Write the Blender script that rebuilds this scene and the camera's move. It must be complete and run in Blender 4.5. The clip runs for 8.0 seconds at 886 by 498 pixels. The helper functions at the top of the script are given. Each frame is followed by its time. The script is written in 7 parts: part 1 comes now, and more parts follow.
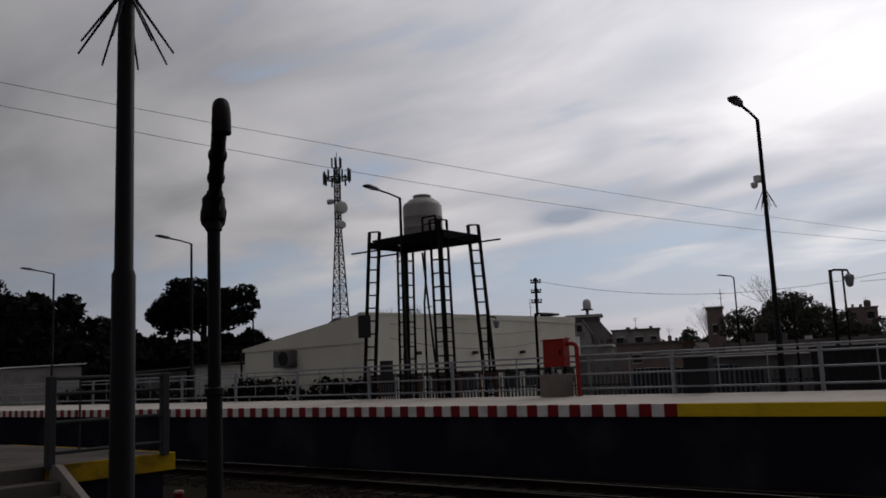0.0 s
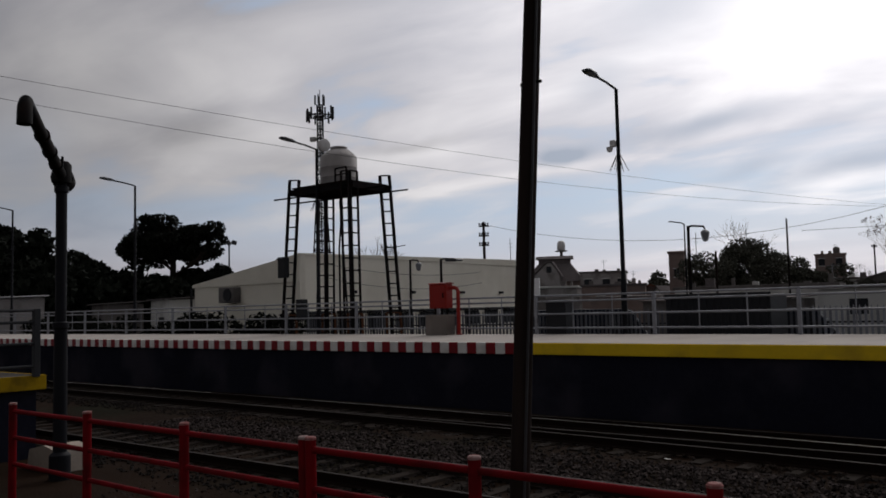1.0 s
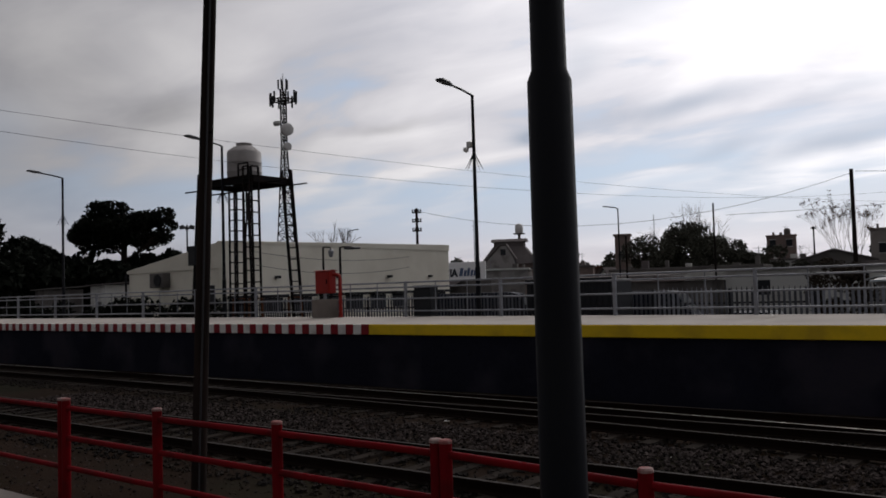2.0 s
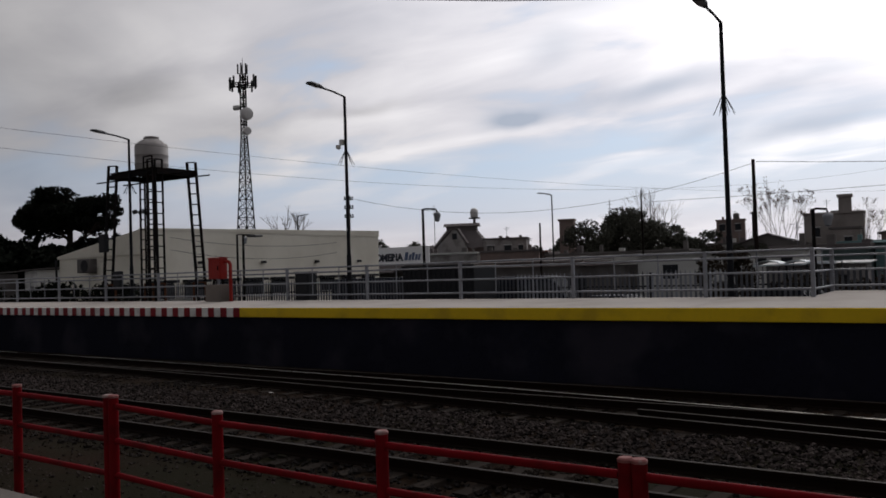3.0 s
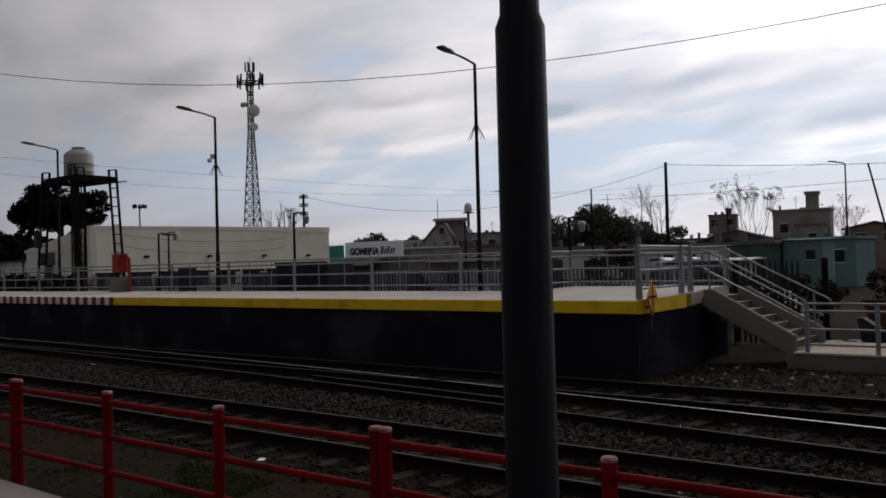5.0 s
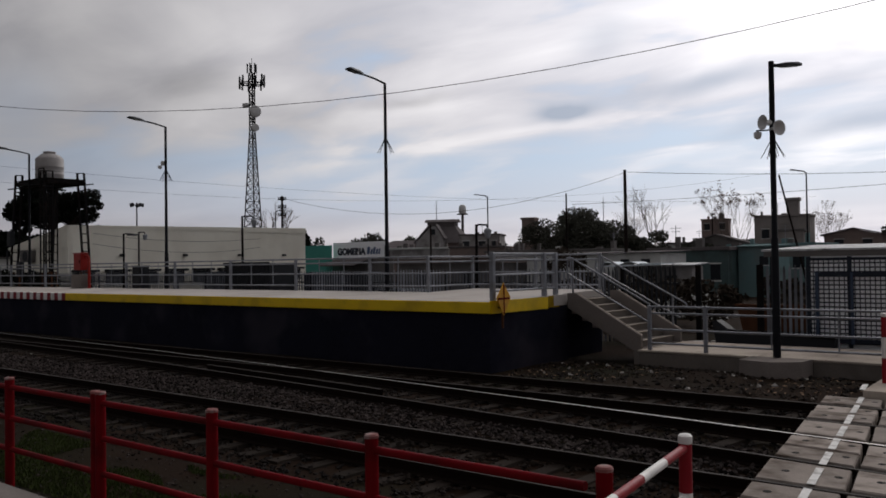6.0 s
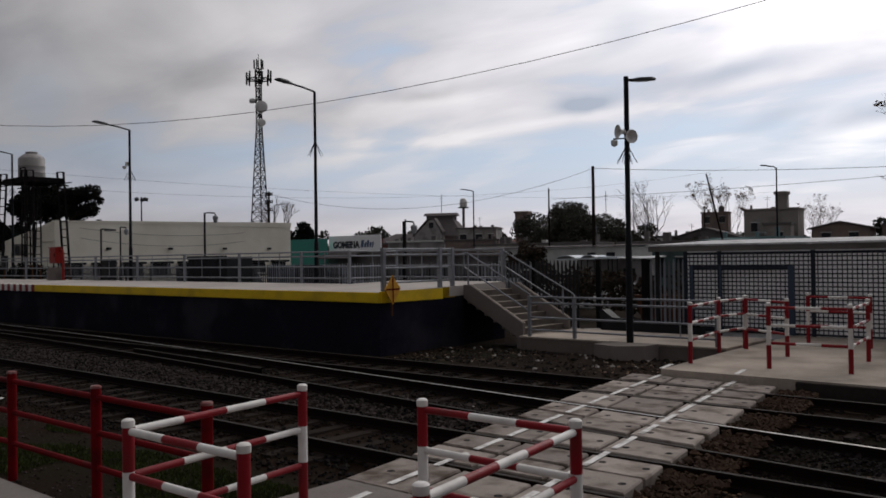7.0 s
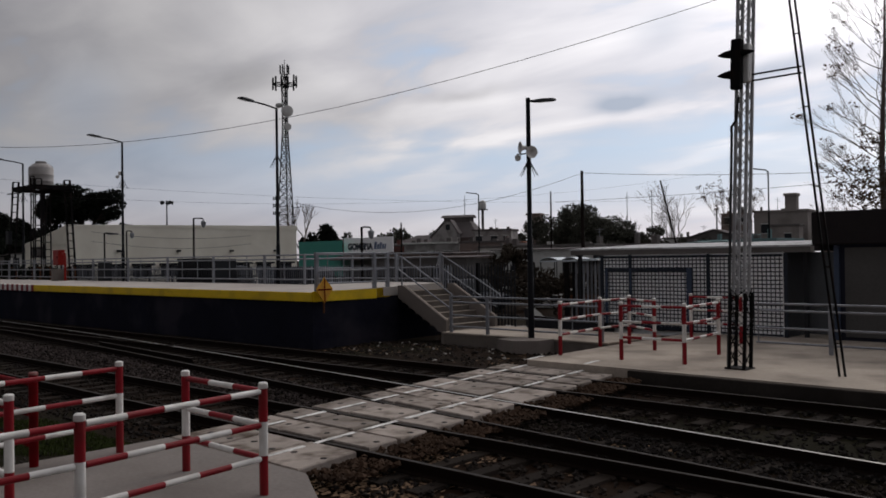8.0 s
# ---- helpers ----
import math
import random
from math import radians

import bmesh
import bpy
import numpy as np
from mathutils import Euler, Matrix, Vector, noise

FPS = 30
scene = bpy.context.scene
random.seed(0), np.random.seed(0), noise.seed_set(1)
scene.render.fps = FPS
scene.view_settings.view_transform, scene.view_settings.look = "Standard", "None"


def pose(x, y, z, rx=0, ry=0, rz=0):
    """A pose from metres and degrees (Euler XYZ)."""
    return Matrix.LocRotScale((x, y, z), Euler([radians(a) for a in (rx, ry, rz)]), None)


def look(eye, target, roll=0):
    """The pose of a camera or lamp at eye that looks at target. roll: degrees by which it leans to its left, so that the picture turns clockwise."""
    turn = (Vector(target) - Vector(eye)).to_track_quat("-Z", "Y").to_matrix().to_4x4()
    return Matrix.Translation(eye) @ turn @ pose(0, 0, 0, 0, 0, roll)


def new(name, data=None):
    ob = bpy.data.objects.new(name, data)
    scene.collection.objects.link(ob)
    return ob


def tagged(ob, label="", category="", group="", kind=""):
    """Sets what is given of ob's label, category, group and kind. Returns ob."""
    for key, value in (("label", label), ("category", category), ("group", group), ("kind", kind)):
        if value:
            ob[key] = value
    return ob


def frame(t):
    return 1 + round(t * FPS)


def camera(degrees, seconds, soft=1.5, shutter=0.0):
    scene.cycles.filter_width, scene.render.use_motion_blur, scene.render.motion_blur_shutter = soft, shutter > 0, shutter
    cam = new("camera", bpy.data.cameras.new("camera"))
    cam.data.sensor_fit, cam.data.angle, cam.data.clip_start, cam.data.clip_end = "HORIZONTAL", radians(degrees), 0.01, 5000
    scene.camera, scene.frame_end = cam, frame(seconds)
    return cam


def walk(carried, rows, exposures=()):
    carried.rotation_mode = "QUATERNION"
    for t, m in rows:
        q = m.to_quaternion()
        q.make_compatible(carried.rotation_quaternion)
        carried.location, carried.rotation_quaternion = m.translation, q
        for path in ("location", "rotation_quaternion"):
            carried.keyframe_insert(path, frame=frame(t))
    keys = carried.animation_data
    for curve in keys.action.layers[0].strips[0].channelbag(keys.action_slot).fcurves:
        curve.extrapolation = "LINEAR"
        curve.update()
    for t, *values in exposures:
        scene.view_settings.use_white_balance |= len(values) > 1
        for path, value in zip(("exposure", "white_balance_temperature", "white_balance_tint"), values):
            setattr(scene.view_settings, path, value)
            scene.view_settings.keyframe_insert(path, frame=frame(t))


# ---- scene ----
cam = camera(54.9, 8.0, soft=1.7)
PATH = [
    (0, (-0.039, 0.175, 2.312), (-1.295, 1.705, 2.597), -2.5),
    (0.5, (1.881, 0.179, 2.282), (0.599, 1.706, 2.446), -1.7),
    (1, (3.755, 0.258, 2.308), (2.493, 1.803, 2.447), -1.4),
    (1.5, (5.779, 0.225, 2.328), (4.536, 1.788, 2.44), -1.0),
    (1.7, (6.585, 0.238, 2.329), (5.347, 1.806, 2.436), -1.2),
    (2.8, (10.966, 0.389, 2.359), (9.773, 1.993, 2.413), -2.4),
    (3, (11.765, 0.44, 2.34), (10.583, 2.052, 2.392), -1.8),
    (3.5, (13.741, 0.597, 2.313), (12.541, 2.197, 2.353), -1.4),
    (4, (15.745, 0.683, 2.307), (14.526, 2.268, 2.351), -1.4),
    (4.5, (17.701, 0.793, 2.302), (16.488, 2.383, 2.34), -1.1),
    (4.7, (18.498, 0.836, 2.305), (17.271, 2.414, 2.341), -1.5),
    (5.8, (22.797, 1.053, 2.363), (21.525, 2.596, 2.399), -0.8),
    (6, (23.558, 1.129, 2.344), (22.292, 2.677, 2.38), -0.8),
    (6.5, (25.513, 1.263, 2.347), (24.234, 2.8, 2.376), -0.8),
    (7, (27.462, 1.41, 2.35), (26.162, 2.929, 2.369), -0.8),
    (7.5, (29.466, 1.532, 2.372), (28.112, 3.004, 2.388), -0.9),
    (8, (31.402, 1.693, 2.385), (30.037, 3.155, 2.407), -0.8),
]
walk(cam, [(t, look(eye, target, roll)) for t, eye, target, roll in PATH], [(0.0, -0.45), (0.5, -0.28), (1.0, -0.15), (1.5, -0.11), (2.8, 0.0), (7.0, 0.0), (8.0, 0.06)])

# ---- world and sun ----
SUN_AZ, SUN_EL = radians(4), radians(34)      # azimuth from +y towards -x
sun_dir = Vector((-math.sin(SUN_AZ) * math.cos(SUN_EL), math.cos(SUN_AZ) * math.cos(SUN_EL), math.sin(SUN_EL)))
world = bpy.data.worlds.new("sky")
scene.world = world
world.use_nodes = True
wn, wl = world.node_tree.nodes, world.node_tree.links
wn.clear()


def wnode(kind, **kw):
    n = wn.new(kind)
    for k, v in kw.items():
        if k in n.inputs:
            n.inputs[k].default_value = v
    return n


def wmath(op, a, b=None, clamp=False):
    n = wn.new("ShaderNodeMath")
    n.operation, n.use_clamp = op, clamp
    for i, v in enumerate((a, b)):
        if v is None:
            continue
        if isinstance(v, (int, float)):
            n.inputs[i].default_value = v
        else:
            wl.new(v, n.inputs[i])
    return n.outputs[0]


def wramp(fac, stops):
    n = wn.new("ShaderNodeValToRGB")
    while len(n.color_ramp.elements) < len(stops):
        n.color_ramp.elements.new(0.5)
    for e, (p, c) in zip(n.color_ramp.elements, stops):
        e.position, e.color = p, (*c, 1) if len(c) == 3 else (c[0], c[0], c[0], 1)
    wl.new(fac, n.inputs[0])
    return n.outputs[0]


def wmix(fac, a, b, blend="MIX"):
    n = wn.new("ShaderNodeMix")
    n.data_type, n.blend_type = "RGBA", blend
    for s, v in ((n.inputs[0], fac), (n.inputs[6], a), (n.inputs[7], b)):
        if isinstance(v, (int, float)):
            s.default_value = v
        elif isinstance(v, tuple):
            s.default_value = (*v, 1)
        else:
            wl.new(v, s)
    return n.outputs[2]


sky = wn.new("ShaderNodeTexSky")
sky.sky_type, sky.sun_disc = "NISHITA", False
sky.sun_elevation, sky.sun_rotation = SUN_EL, -SUN_AZ
sky.air_density, sky.dust_density = 1.3, 1.5
coord = wn.new("ShaderNodeTexCoord").outputs["Generated"]
sep = wn.new("ShaderNodeSeparateXYZ")
wl.new(coord, sep.inputs[0])
up = wmath("MAXIMUM", sep.outputs[2], 0.0)
den = wmath("ADD", up, 0.16)
comb = wn.new("ShaderNodeCombineXYZ")
wl.new(wmath("DIVIDE", sep.outputs[0], den), comb.inputs[0])
wl.new(wmath("DIVIDE", sep.outputs[1], den), comb.inputs[1])
turn = wn.new("ShaderNodeMapping")
turn.inputs["Rotation"].default_value = (0, 0, radians(-12))
turn.inputs["Scale"].default_value = (0.7, 1.0, 1)
turn.inputs["Location"].default_value = (3.1, 1.7, 0)
wl.new(comb.outputs[0], turn.inputs[0])


streak = wn.new("ShaderNodeMapping")
streak.inputs["Rotation"].default_value = (0, 0, radians(-27))
streak.inputs["Scale"].default_value = (0.72, 1.2, 1)
wl.new(comb.outputs[0], streak.inputs[0])


def wnoise(scale, detail, rough, dist, offset=0.0, base=None):
    n = wn.new("ShaderNodeTexNoise")
    n.noise_dimensions = "4D"
    n.inputs["W"].default_value = offset
    n.inputs["Scale"].default_value, n.inputs["Detail"].default_value = scale, detail
    n.inputs["Roughness"].default_value, n.inputs["Distortion"].default_value = rough, dist
    wl.new((base or turn).outputs[0], n.inputs["Vector"])
    return n.outputs[0]


broad = wnoise(0.85, 3, 0.45, 0.2, 2.3)
fine = wnoise(2.3, 6, 0.48, 0.45, 5.1, streak)
dot = wn.new("ShaderNodeVectorMath")
dot.operation = "DOT_PRODUCT"
dot.inputs[1].default_value = sun_dir
wl.new(coord, dot.inputs[0])
near_sun = wmath("POWER", wmath("ADD", wmath("MULTIPLY", dot.outputs["Value"], 0.5), 0.5), 5.2)
# cloud: grey where thick, near white towards the sun
body = wramp(wmath("ADD", wmath("MULTIPLY", broad, 0.56), wmath("MULTIPLY", fine, 0.44)),
             [(0.385, (0.555, 0.56, 0.625)), (0.475, (0.77, 0.755, 0.80)), (0.575, (1.01, 0.985, 1.01))])
lit = wmath("MAXIMUM", wmath("ADD", wmath("MULTIPLY", near_sun, 1.5), 0.09), 0.27)
lit_n = wn.new("ShaderNodeVectorMath")
lit_n.operation = "SCALE"
wl.new(body, lit_n.inputs[0])
wl.new(lit, lit_n.inputs["Scale"])
clear = wn.new("ShaderNodeVectorMath")
clear.operation = "SCALE"
wl.new(sky.outputs[0], clear.inputs[0])
clear.inputs["Scale"].default_value = 0.085
# gaps open towards the horizon, haze closes them at it
edge = wmath("ADD", up, wmath("MULTIPLY", wmath("SUBTRACT", wmath("ADD", wmath("MULTIPLY", broad, 0.4), wmath("MULTIPLY", fine, 0.6)), 0.5), 0.42))
gap_low = wmath("MULTIPLY", wramp(edge, [(0.095, (0.95,)), (0.165, (0.0,))]), wramp(up, [(0.03, (0.0,)), (0.065, (1.0,)), (0.17, (1.0,)), (0.25, (0.0,))]))
hole = wramp(wmath("ADD", wmath("MULTIPLY", broad, 0.3), wmath("MULTIPLY", fine, 0.7)), [(0.35, (0.75,)), (0.425, (0.0,))])
gap = wmath("MAXIMUM", gap_low, hole)
haze = wramp(up, [(0.0, (1.0,)), (0.05, (0.6,)), (0.12, (0.0,))])
gap = wmath("MULTIPLY", gap, wramp(near_sun, [(0.10, (0.15,)), (0.40, (1.0,))]))
# single clouds and openings: azimuth, elevation, half width, half height, tilt (degrees), weight
warp = wn.new("ShaderNodeTexNoise")
warp.inputs["Scale"].default_value, warp.inputs["Detail"].default_value = 9.0, 3.0
wl.new(coord, warp.inputs["Vector"])
shift = wn.new("ShaderNodeVectorMath")
shift.operation = "MULTIPLY_ADD"
wl.new(warp.outputs["Color"], shift.inputs[0])
shift.inputs[1].default_value, shift.inputs[2].default_value = (0.03, 0.03, 0.03), (-0.015, -0.015, -0.015)
bent = wn.new("ShaderNodeVectorMath")
wl.new(coord, bent.inputs[0])
wl.new(shift.outputs[0], bent.inputs[1])


def cloud(az, el, w, h, tilt, weight):
    a, e, k = radians(az), radians(el), radians(tilt)
    east = Vector((math.cos(a), -math.sin(a), 0))
    north = Vector((-math.sin(a) * math.sin(e), -math.cos(a) * math.sin(e), math.cos(e)))
    q = []
    for axis, size in ((east * math.cos(k) + north * math.sin(k), w), (north * math.cos(k) - east * math.sin(k), h)):
        n = wn.new("ShaderNodeVectorMath")
        n.operation = "DOT_PRODUCT"
        n.inputs[1].default_value = axis / math.radians(size)
        wl.new(bent.outputs[0], n.inputs[0])
        q.append(wmath("MULTIPLY", n.outputs["Value"], n.outputs["Value"]))
    return wmath("MULTIPLY", wmath("POWER", 2.718, wmath("MULTIPLY", wmath("ADD", *q), -0.8)), weight)


opening, lens, grey = 0.0, 0.0, 0.0
for row in ((-35.5, 5.6, 12.0, 1.0, 2, 0.75), (-22.4, 6.8, 5.5, 0.7, 6, 0.7)):
    opening = wmath("MAXIMUM", opening, cloud(*row))
for row in ((-30.8, 10.0, 1.8, 0.45, 3, 1.6), (-21.8, 11.4, 3.8, 0.65, 9, 0.75), (-12.8, 8.2, 4.4, 0.7, 10, 0.8), (-19.3, 8.3, 2.4, 0.5, 8, 0.5),
            (-66.0, 10.0, 2.4, 1.8, 20, 0.6), (-28.3, 14.6, 1.8, 1.2, 20, 0.5), (-24.0, 19.4, 4.2, 2.4, 22, 0.5), (-12.0, 11.3, 3.2, 0.5, 9, 0.4)):
    lens = wmath("MAXIMUM", lens, cloud(*row))
for row in ((-55.5, 11.6, 2.4, 1.1, 8, 0.26), (-41.4, 10.9, 2.4, 0.35, 6, 0.24), (-49.3, 9.5, 3.4, 1.3, 5, 0.18), (-62.0, 13.5, 6.0, 4.0, 0, 0.14), (-54.0, 21.0, 9.0, 4.0, 10, 0.16)):
    grey = wmath("ADD", grey, cloud(*row))
gap = wmath("MAXIMUM", gap, wmath("MULTIPLY", opening, wmath("ADD", fine, 0.45)))
thick = wn.new("ShaderNodeVectorMath")
thick.operation = "SCALE"
wl.new(lit_n.outputs[0], thick.inputs[0])
wl.new(wmath("SUBTRACT", 1.0, wmath("MINIMUM", grey, 0.5)), thick.inputs["Scale"])
lit_n = thick
blue = wn.new("ShaderNodeVectorMath")
blue.operation = "SCALE"
wl.new(wmix(0.8, clear.outputs[0], (0.50, 0.625, 0.835)), blue.inputs[0])
wl.new(wmath("ADD", wmath("MULTIPLY", near_sun, 0.6), 0.62), blue.inputs["Scale"])
slate = wn.new("ShaderNodeVectorMath")
slate.operation = "SCALE"
slate.inputs[0].default_value = (0.45, 0.50, 0.60)
wl.new(wmath("ADD", wmath("MULTIPLY", near_sun, 0.75), 0.5), slate.inputs["Scale"])
mixed = wmix(gap, lit_n.outputs[0], blue.outputs[0])
mixed = wmix(wmath("MULTIPLY", lens, wmath("ADD", fine, 0.4), clamp=True), mixed, slate.outputs[0])
hz = wn.new("ShaderNodeVectorMath")
hz.operation = "SCALE"
hz.inputs[0].default_value = (0.75, 0.70, 0.75)
wl.new(wmath("ADD", wmath("MULTIPLY", near_sun, 0.8), 0.5), hz.inputs["Scale"])
mixed = wmix(wmath("MULTIPLY", haze, 0.7), mixed, hz.outputs[0])
back = wnode("ShaderNodeBackground", Strength=1.0)
wl.new(mixed, back.inputs[0])
wl.new(back.outputs[0], wn.new("ShaderNodeOutputWorld").inputs[0])

sun = bpy.data.lights.new("sun", "SUN")
sun.energy, sun.angle, sun.color = 0.7, radians(14), (1.0, 0.95, 0.88)
sun_ob = new("sun", sun)
sun_ob.matrix_world = look(sun_dir * 200, (0, 0, 0))
scene.view_settings.exposure = 0.0


# ---- materials ----
def mat(name, c, rough=0.7, metal=0.0, s1=1.2, v1=0.25, s2=30.0, v2=0.2, bump=0.15, stain=None, amount=0.5, s3=0.6, spread=0.12, piece=0.0, stretch=(1, 1, 1), spec=None):
    m = bpy.data.materials.new(name)
    m.use_nodes = True
    n, l = m.node_tree.nodes, m.node_tree.links
    b = n["Principled BSDF"]
    b.inputs["Metallic"].default_value = metal
    b.inputs["Specular IOR Level"].default_value = (0.03 if rough > 0.7 else 0.3) if spec is None else spec
    tc = n.new("ShaderNodeTexCoord").outputs["Object"]
    mp = n.new("ShaderNodeMapping")
    mp.inputs["Scale"].default_value = stretch
    l.new(tc, mp.inputs[0])
    info = n.new("ShaderNodeObjectInfo")

    def noi(scale, detail=5):
        q = n.new("ShaderNodeTexNoise")
        q.noise_dimensions = "4D"
        q.inputs["Scale"].default_value, q.inputs["Detail"].default_value = scale, detail
        l.new(mp.outputs[0], q.inputs["Vector"])
        mul = n.new("ShaderNodeMath")
        mul.operation = "MULTIPLY"
        mul.inputs[1].default_value = 37.0
        l.new(info.outputs["Random"], mul.inputs[0])
        l.new(mul.outputs[0], q.inputs["W"])
        return q.outputs[0]

    def maths(op, a, bb):
        q = n.new("ShaderNodeMath")
        q.operation = op
        for i, v in enumerate((a, bb)):
            if isinstance(v, (int, float)):
                q.inputs[i].default_value = v
            else:
                l.new(v, q.inputs[i])
        return q.outputs[0]

    big, small = noi(s1), noi(s2, 3)
    f = maths("ADD", maths("MULTIPLY", maths("SUBTRACT", big, 0.5), 2 * v1), maths("MULTIPLY", maths("SUBTRACT", small, 0.5), 2 * v2))
    if piece:
        f = maths("ADD", f, maths("MULTIPLY", maths("SUBTRACT", info.outputs["Random"], 0.5), 2 * piece))
    f = maths("MAXIMUM", maths("ADD", f, 1.0), 0.1)
    sc = n.new("ShaderNodeVectorMath")
    sc.operation = "SCALE"
    sc.inputs[0].default_value = c
    l.new(f, sc.inputs["Scale"])
    col = sc.outputs[0]
    if stain:
        mx = n.new("ShaderNodeMix")
        mx.data_type = "RGBA"
        rp = n.new("ShaderNodeMapRange")
        rp.inputs["From Min"].default_value, rp.inputs["From Max"].default_value = 0.52 - spread * 0.3, 0.52 + spread
        rp.inputs["To Max"].default_value = amount
        l.new(noi(s3, 8), rp.inputs[0])
        l.new(rp.outputs[0], mx.inputs[0])
        l.new(col, mx.inputs[6])
        mx.inputs[7].default_value = (*stain, 1)
        col = mx.outputs[2]
    l.new(col, b.inputs["Base Color"])
    l.new(maths("ADD", maths("MULTIPLY", maths("SUBTRACT", small, 0.5), 0.25), rough), b.inputs["Roughness"])
    if bump:
        bp = n.new("ShaderNodeBump")
        bp.inputs["Strength"].default_value, bp.inputs["Distance"].default_value = bump, 0.02
        l.new(maths("ADD", small, big), bp.inputs["Height"])
        l.new(bp.outputs[0], b.inputs["Normal"])
    return m


CONCRETE = mat("concrete", (0.386, 0.332, 0.280), 0.85, s1=0.8, v1=0.3, s2=18, v2=0.2, bump=0.25, stain=(0.13, 0.108, 0.095), amount=0.7, s3=0.9, spread=0.2)
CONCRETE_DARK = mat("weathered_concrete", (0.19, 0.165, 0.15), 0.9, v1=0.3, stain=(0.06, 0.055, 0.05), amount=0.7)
PANEL = mat("crossing_concrete", (0.286, 0.247, 0.219), 0.85, s1=2.5, v1=0.3, s2=40, v2=0.2, stain=(0.075, 0.055, 0.042), amount=0.9, s3=2.6, spread=0.15, piece=0.24, bump=0.3)
WORN_WHITE = mat("worn_white_line", (0.70, 0.69, 0.67), 0.8, s1=3, v1=0.2, s2=25, v2=0.25, stain=(0.24, 0.22, 0.20), amount=0.7, s3=5, spread=0.12)
FOOTPATH = mat("worn_footpath_concrete", (0.20, 0.178, 0.165), 0.9, s1=0.8, v1=0.3, s2=20, v2=0.2, bump=0.25, stain=(0.10, 0.085, 0.076), amount=0.7, s3=0.8, spread=0.2)
STAIR = mat("dark_stair_concrete", (0.15, 0.13, 0.115), 0.9, s1=1.2, v1=0.3, s2=20, v2=0.2, stain=(0.08, 0.068, 0.06), amount=0.7, s3=1.2)
DECK = mat("deck_concrete", (0.42, 0.385, 0.355), 0.8, s1=0.5, v1=0.14, s2=22, v2=0.1, stain=(0.28, 0.25, 0.22), amount=0.4)
PLINTH = mat("dark_blue_wall_paint", (0.0125, 0.013, 0.021), 0.9, s1=0.7, v1=0.35, s2=12, v2=0.25, bump=0.3, stain=(0.040, 0.036, 0.045), amount=0.6, s3=0.6, spec=0.02)
YELLOW = mat("yellow_paint", (0.70, 0.47, 0.006), 0.6, s1=0.6, v1=0.15, s2=14, v2=0.1, stain=(0.32, 0.21, 0.02), amount=0.45, s3=1.3)
MARKER = mat("orange_yellow_enamel", (0.55, 0.27, 0.01), 0.6, s1=2, v1=0.2, s2=20, v2=0.1, stain=(0.2, 0.10, 0.02), amount=0.5, s3=4)
WHITE = mat("white_paint", (0.68, 0.66, 0.63), 0.55, s1=2, v1=0.12, s2=25, v2=0.08, stain=(0.36, 0.33, 0.30), amount=0.45, s3=3)
RED = mat("red_paint", (0.21, 0.006, 0.012), 0.5, s1=2, v1=0.2, s2=25, v2=0.1, stain=(0.12, 0.012, 0.012), amount=0.5, s3=3, spec=0.2)
FENCE_RED = mat("dark_red_paint", (0.13, 0.004, 0.007), 0.5, s1=1.5, v1=0.25, s2=25, v2=0.1, stain=(0.04, 0.006, 0.006), amount=0.6, s3=2.5, spec=0.02)
BOX_RED = mat("cabinet_red", (0.23, 0.012, 0.008), 0.45, s1=2, v1=0.12, s2=25, v2=0.06, stain=(0.16, 0.012, 0.01), amount=0.3, s3=3, spec=0.2)
GALV = mat("galvanised_steel", (0.215, 0.222, 0.245), 0.5, 0.3, s1=3, v1=0.2, s2=40, v2=0.15, bump=0.05, stain=(0.13, 0.13, 0.135), amount=0.5, s3=4)
BLACK_STEEL = mat("black_steel", (0.007, 0.0065, 0.007), 0.7, 0.0, s1=2, v1=0.3, s2=30, v2=0.3, bump=0.08, stain=(0.025, 0.013, 0.009), amount=0.4, s3=3, spec=0.06)
POLE_STEEL = mat("dark_grey_pole_paint", (0.008, 0.0085, 0.011), 0.6, 0.0, s1=1.5, v1=0.3, s2=30, v2=0.2, bump=0.05, spec=0.1)
RAIL_SIDE = mat("rusty_rail", (0.011, 0.007, 0.0055), 0.85, 0.0, s1=3, v1=0.3, s2=30, v2=0.3)
RAIL_TOP = mat("worn_rail_head", (0.27, 0.255, 0.235), 0.38, 0.85, s1=4, v1=0.2, s2=60, v2=0.2, bump=0.02)
RAIL_TOP_DULL = mat("dull_rail_head", (0.036, 0.031, 0.028), 0.7, 0.0, spec=0.06, s1=4, v1=0.25, s2=60, v2=0.2, bump=0.02)
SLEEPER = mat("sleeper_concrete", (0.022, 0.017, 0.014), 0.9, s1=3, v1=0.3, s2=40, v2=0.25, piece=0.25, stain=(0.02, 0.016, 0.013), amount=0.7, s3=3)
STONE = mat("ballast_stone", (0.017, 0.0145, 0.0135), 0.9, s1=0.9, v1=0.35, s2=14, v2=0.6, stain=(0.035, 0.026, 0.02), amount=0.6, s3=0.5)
WOOD_POLE = mat("tarred_wood", (0.016, 0.012, 0.011), 0.85, s1=2, v1=0.35, s2=26, v2=0.4, bump=0.4, stretch=(1, 1, 0.12), stain=(0.035, 0.024, 0.02), amount=0.5, s3=5)
CREAM = mat("cream_render", (0.70, 0.67, 0.58), 0.9, s1=0.25, v1=0.07, s2=9, v2=0.05, bump=0.06, stain=(0.50, 0.46, 0.38), amount=0.35, s3=0.35)
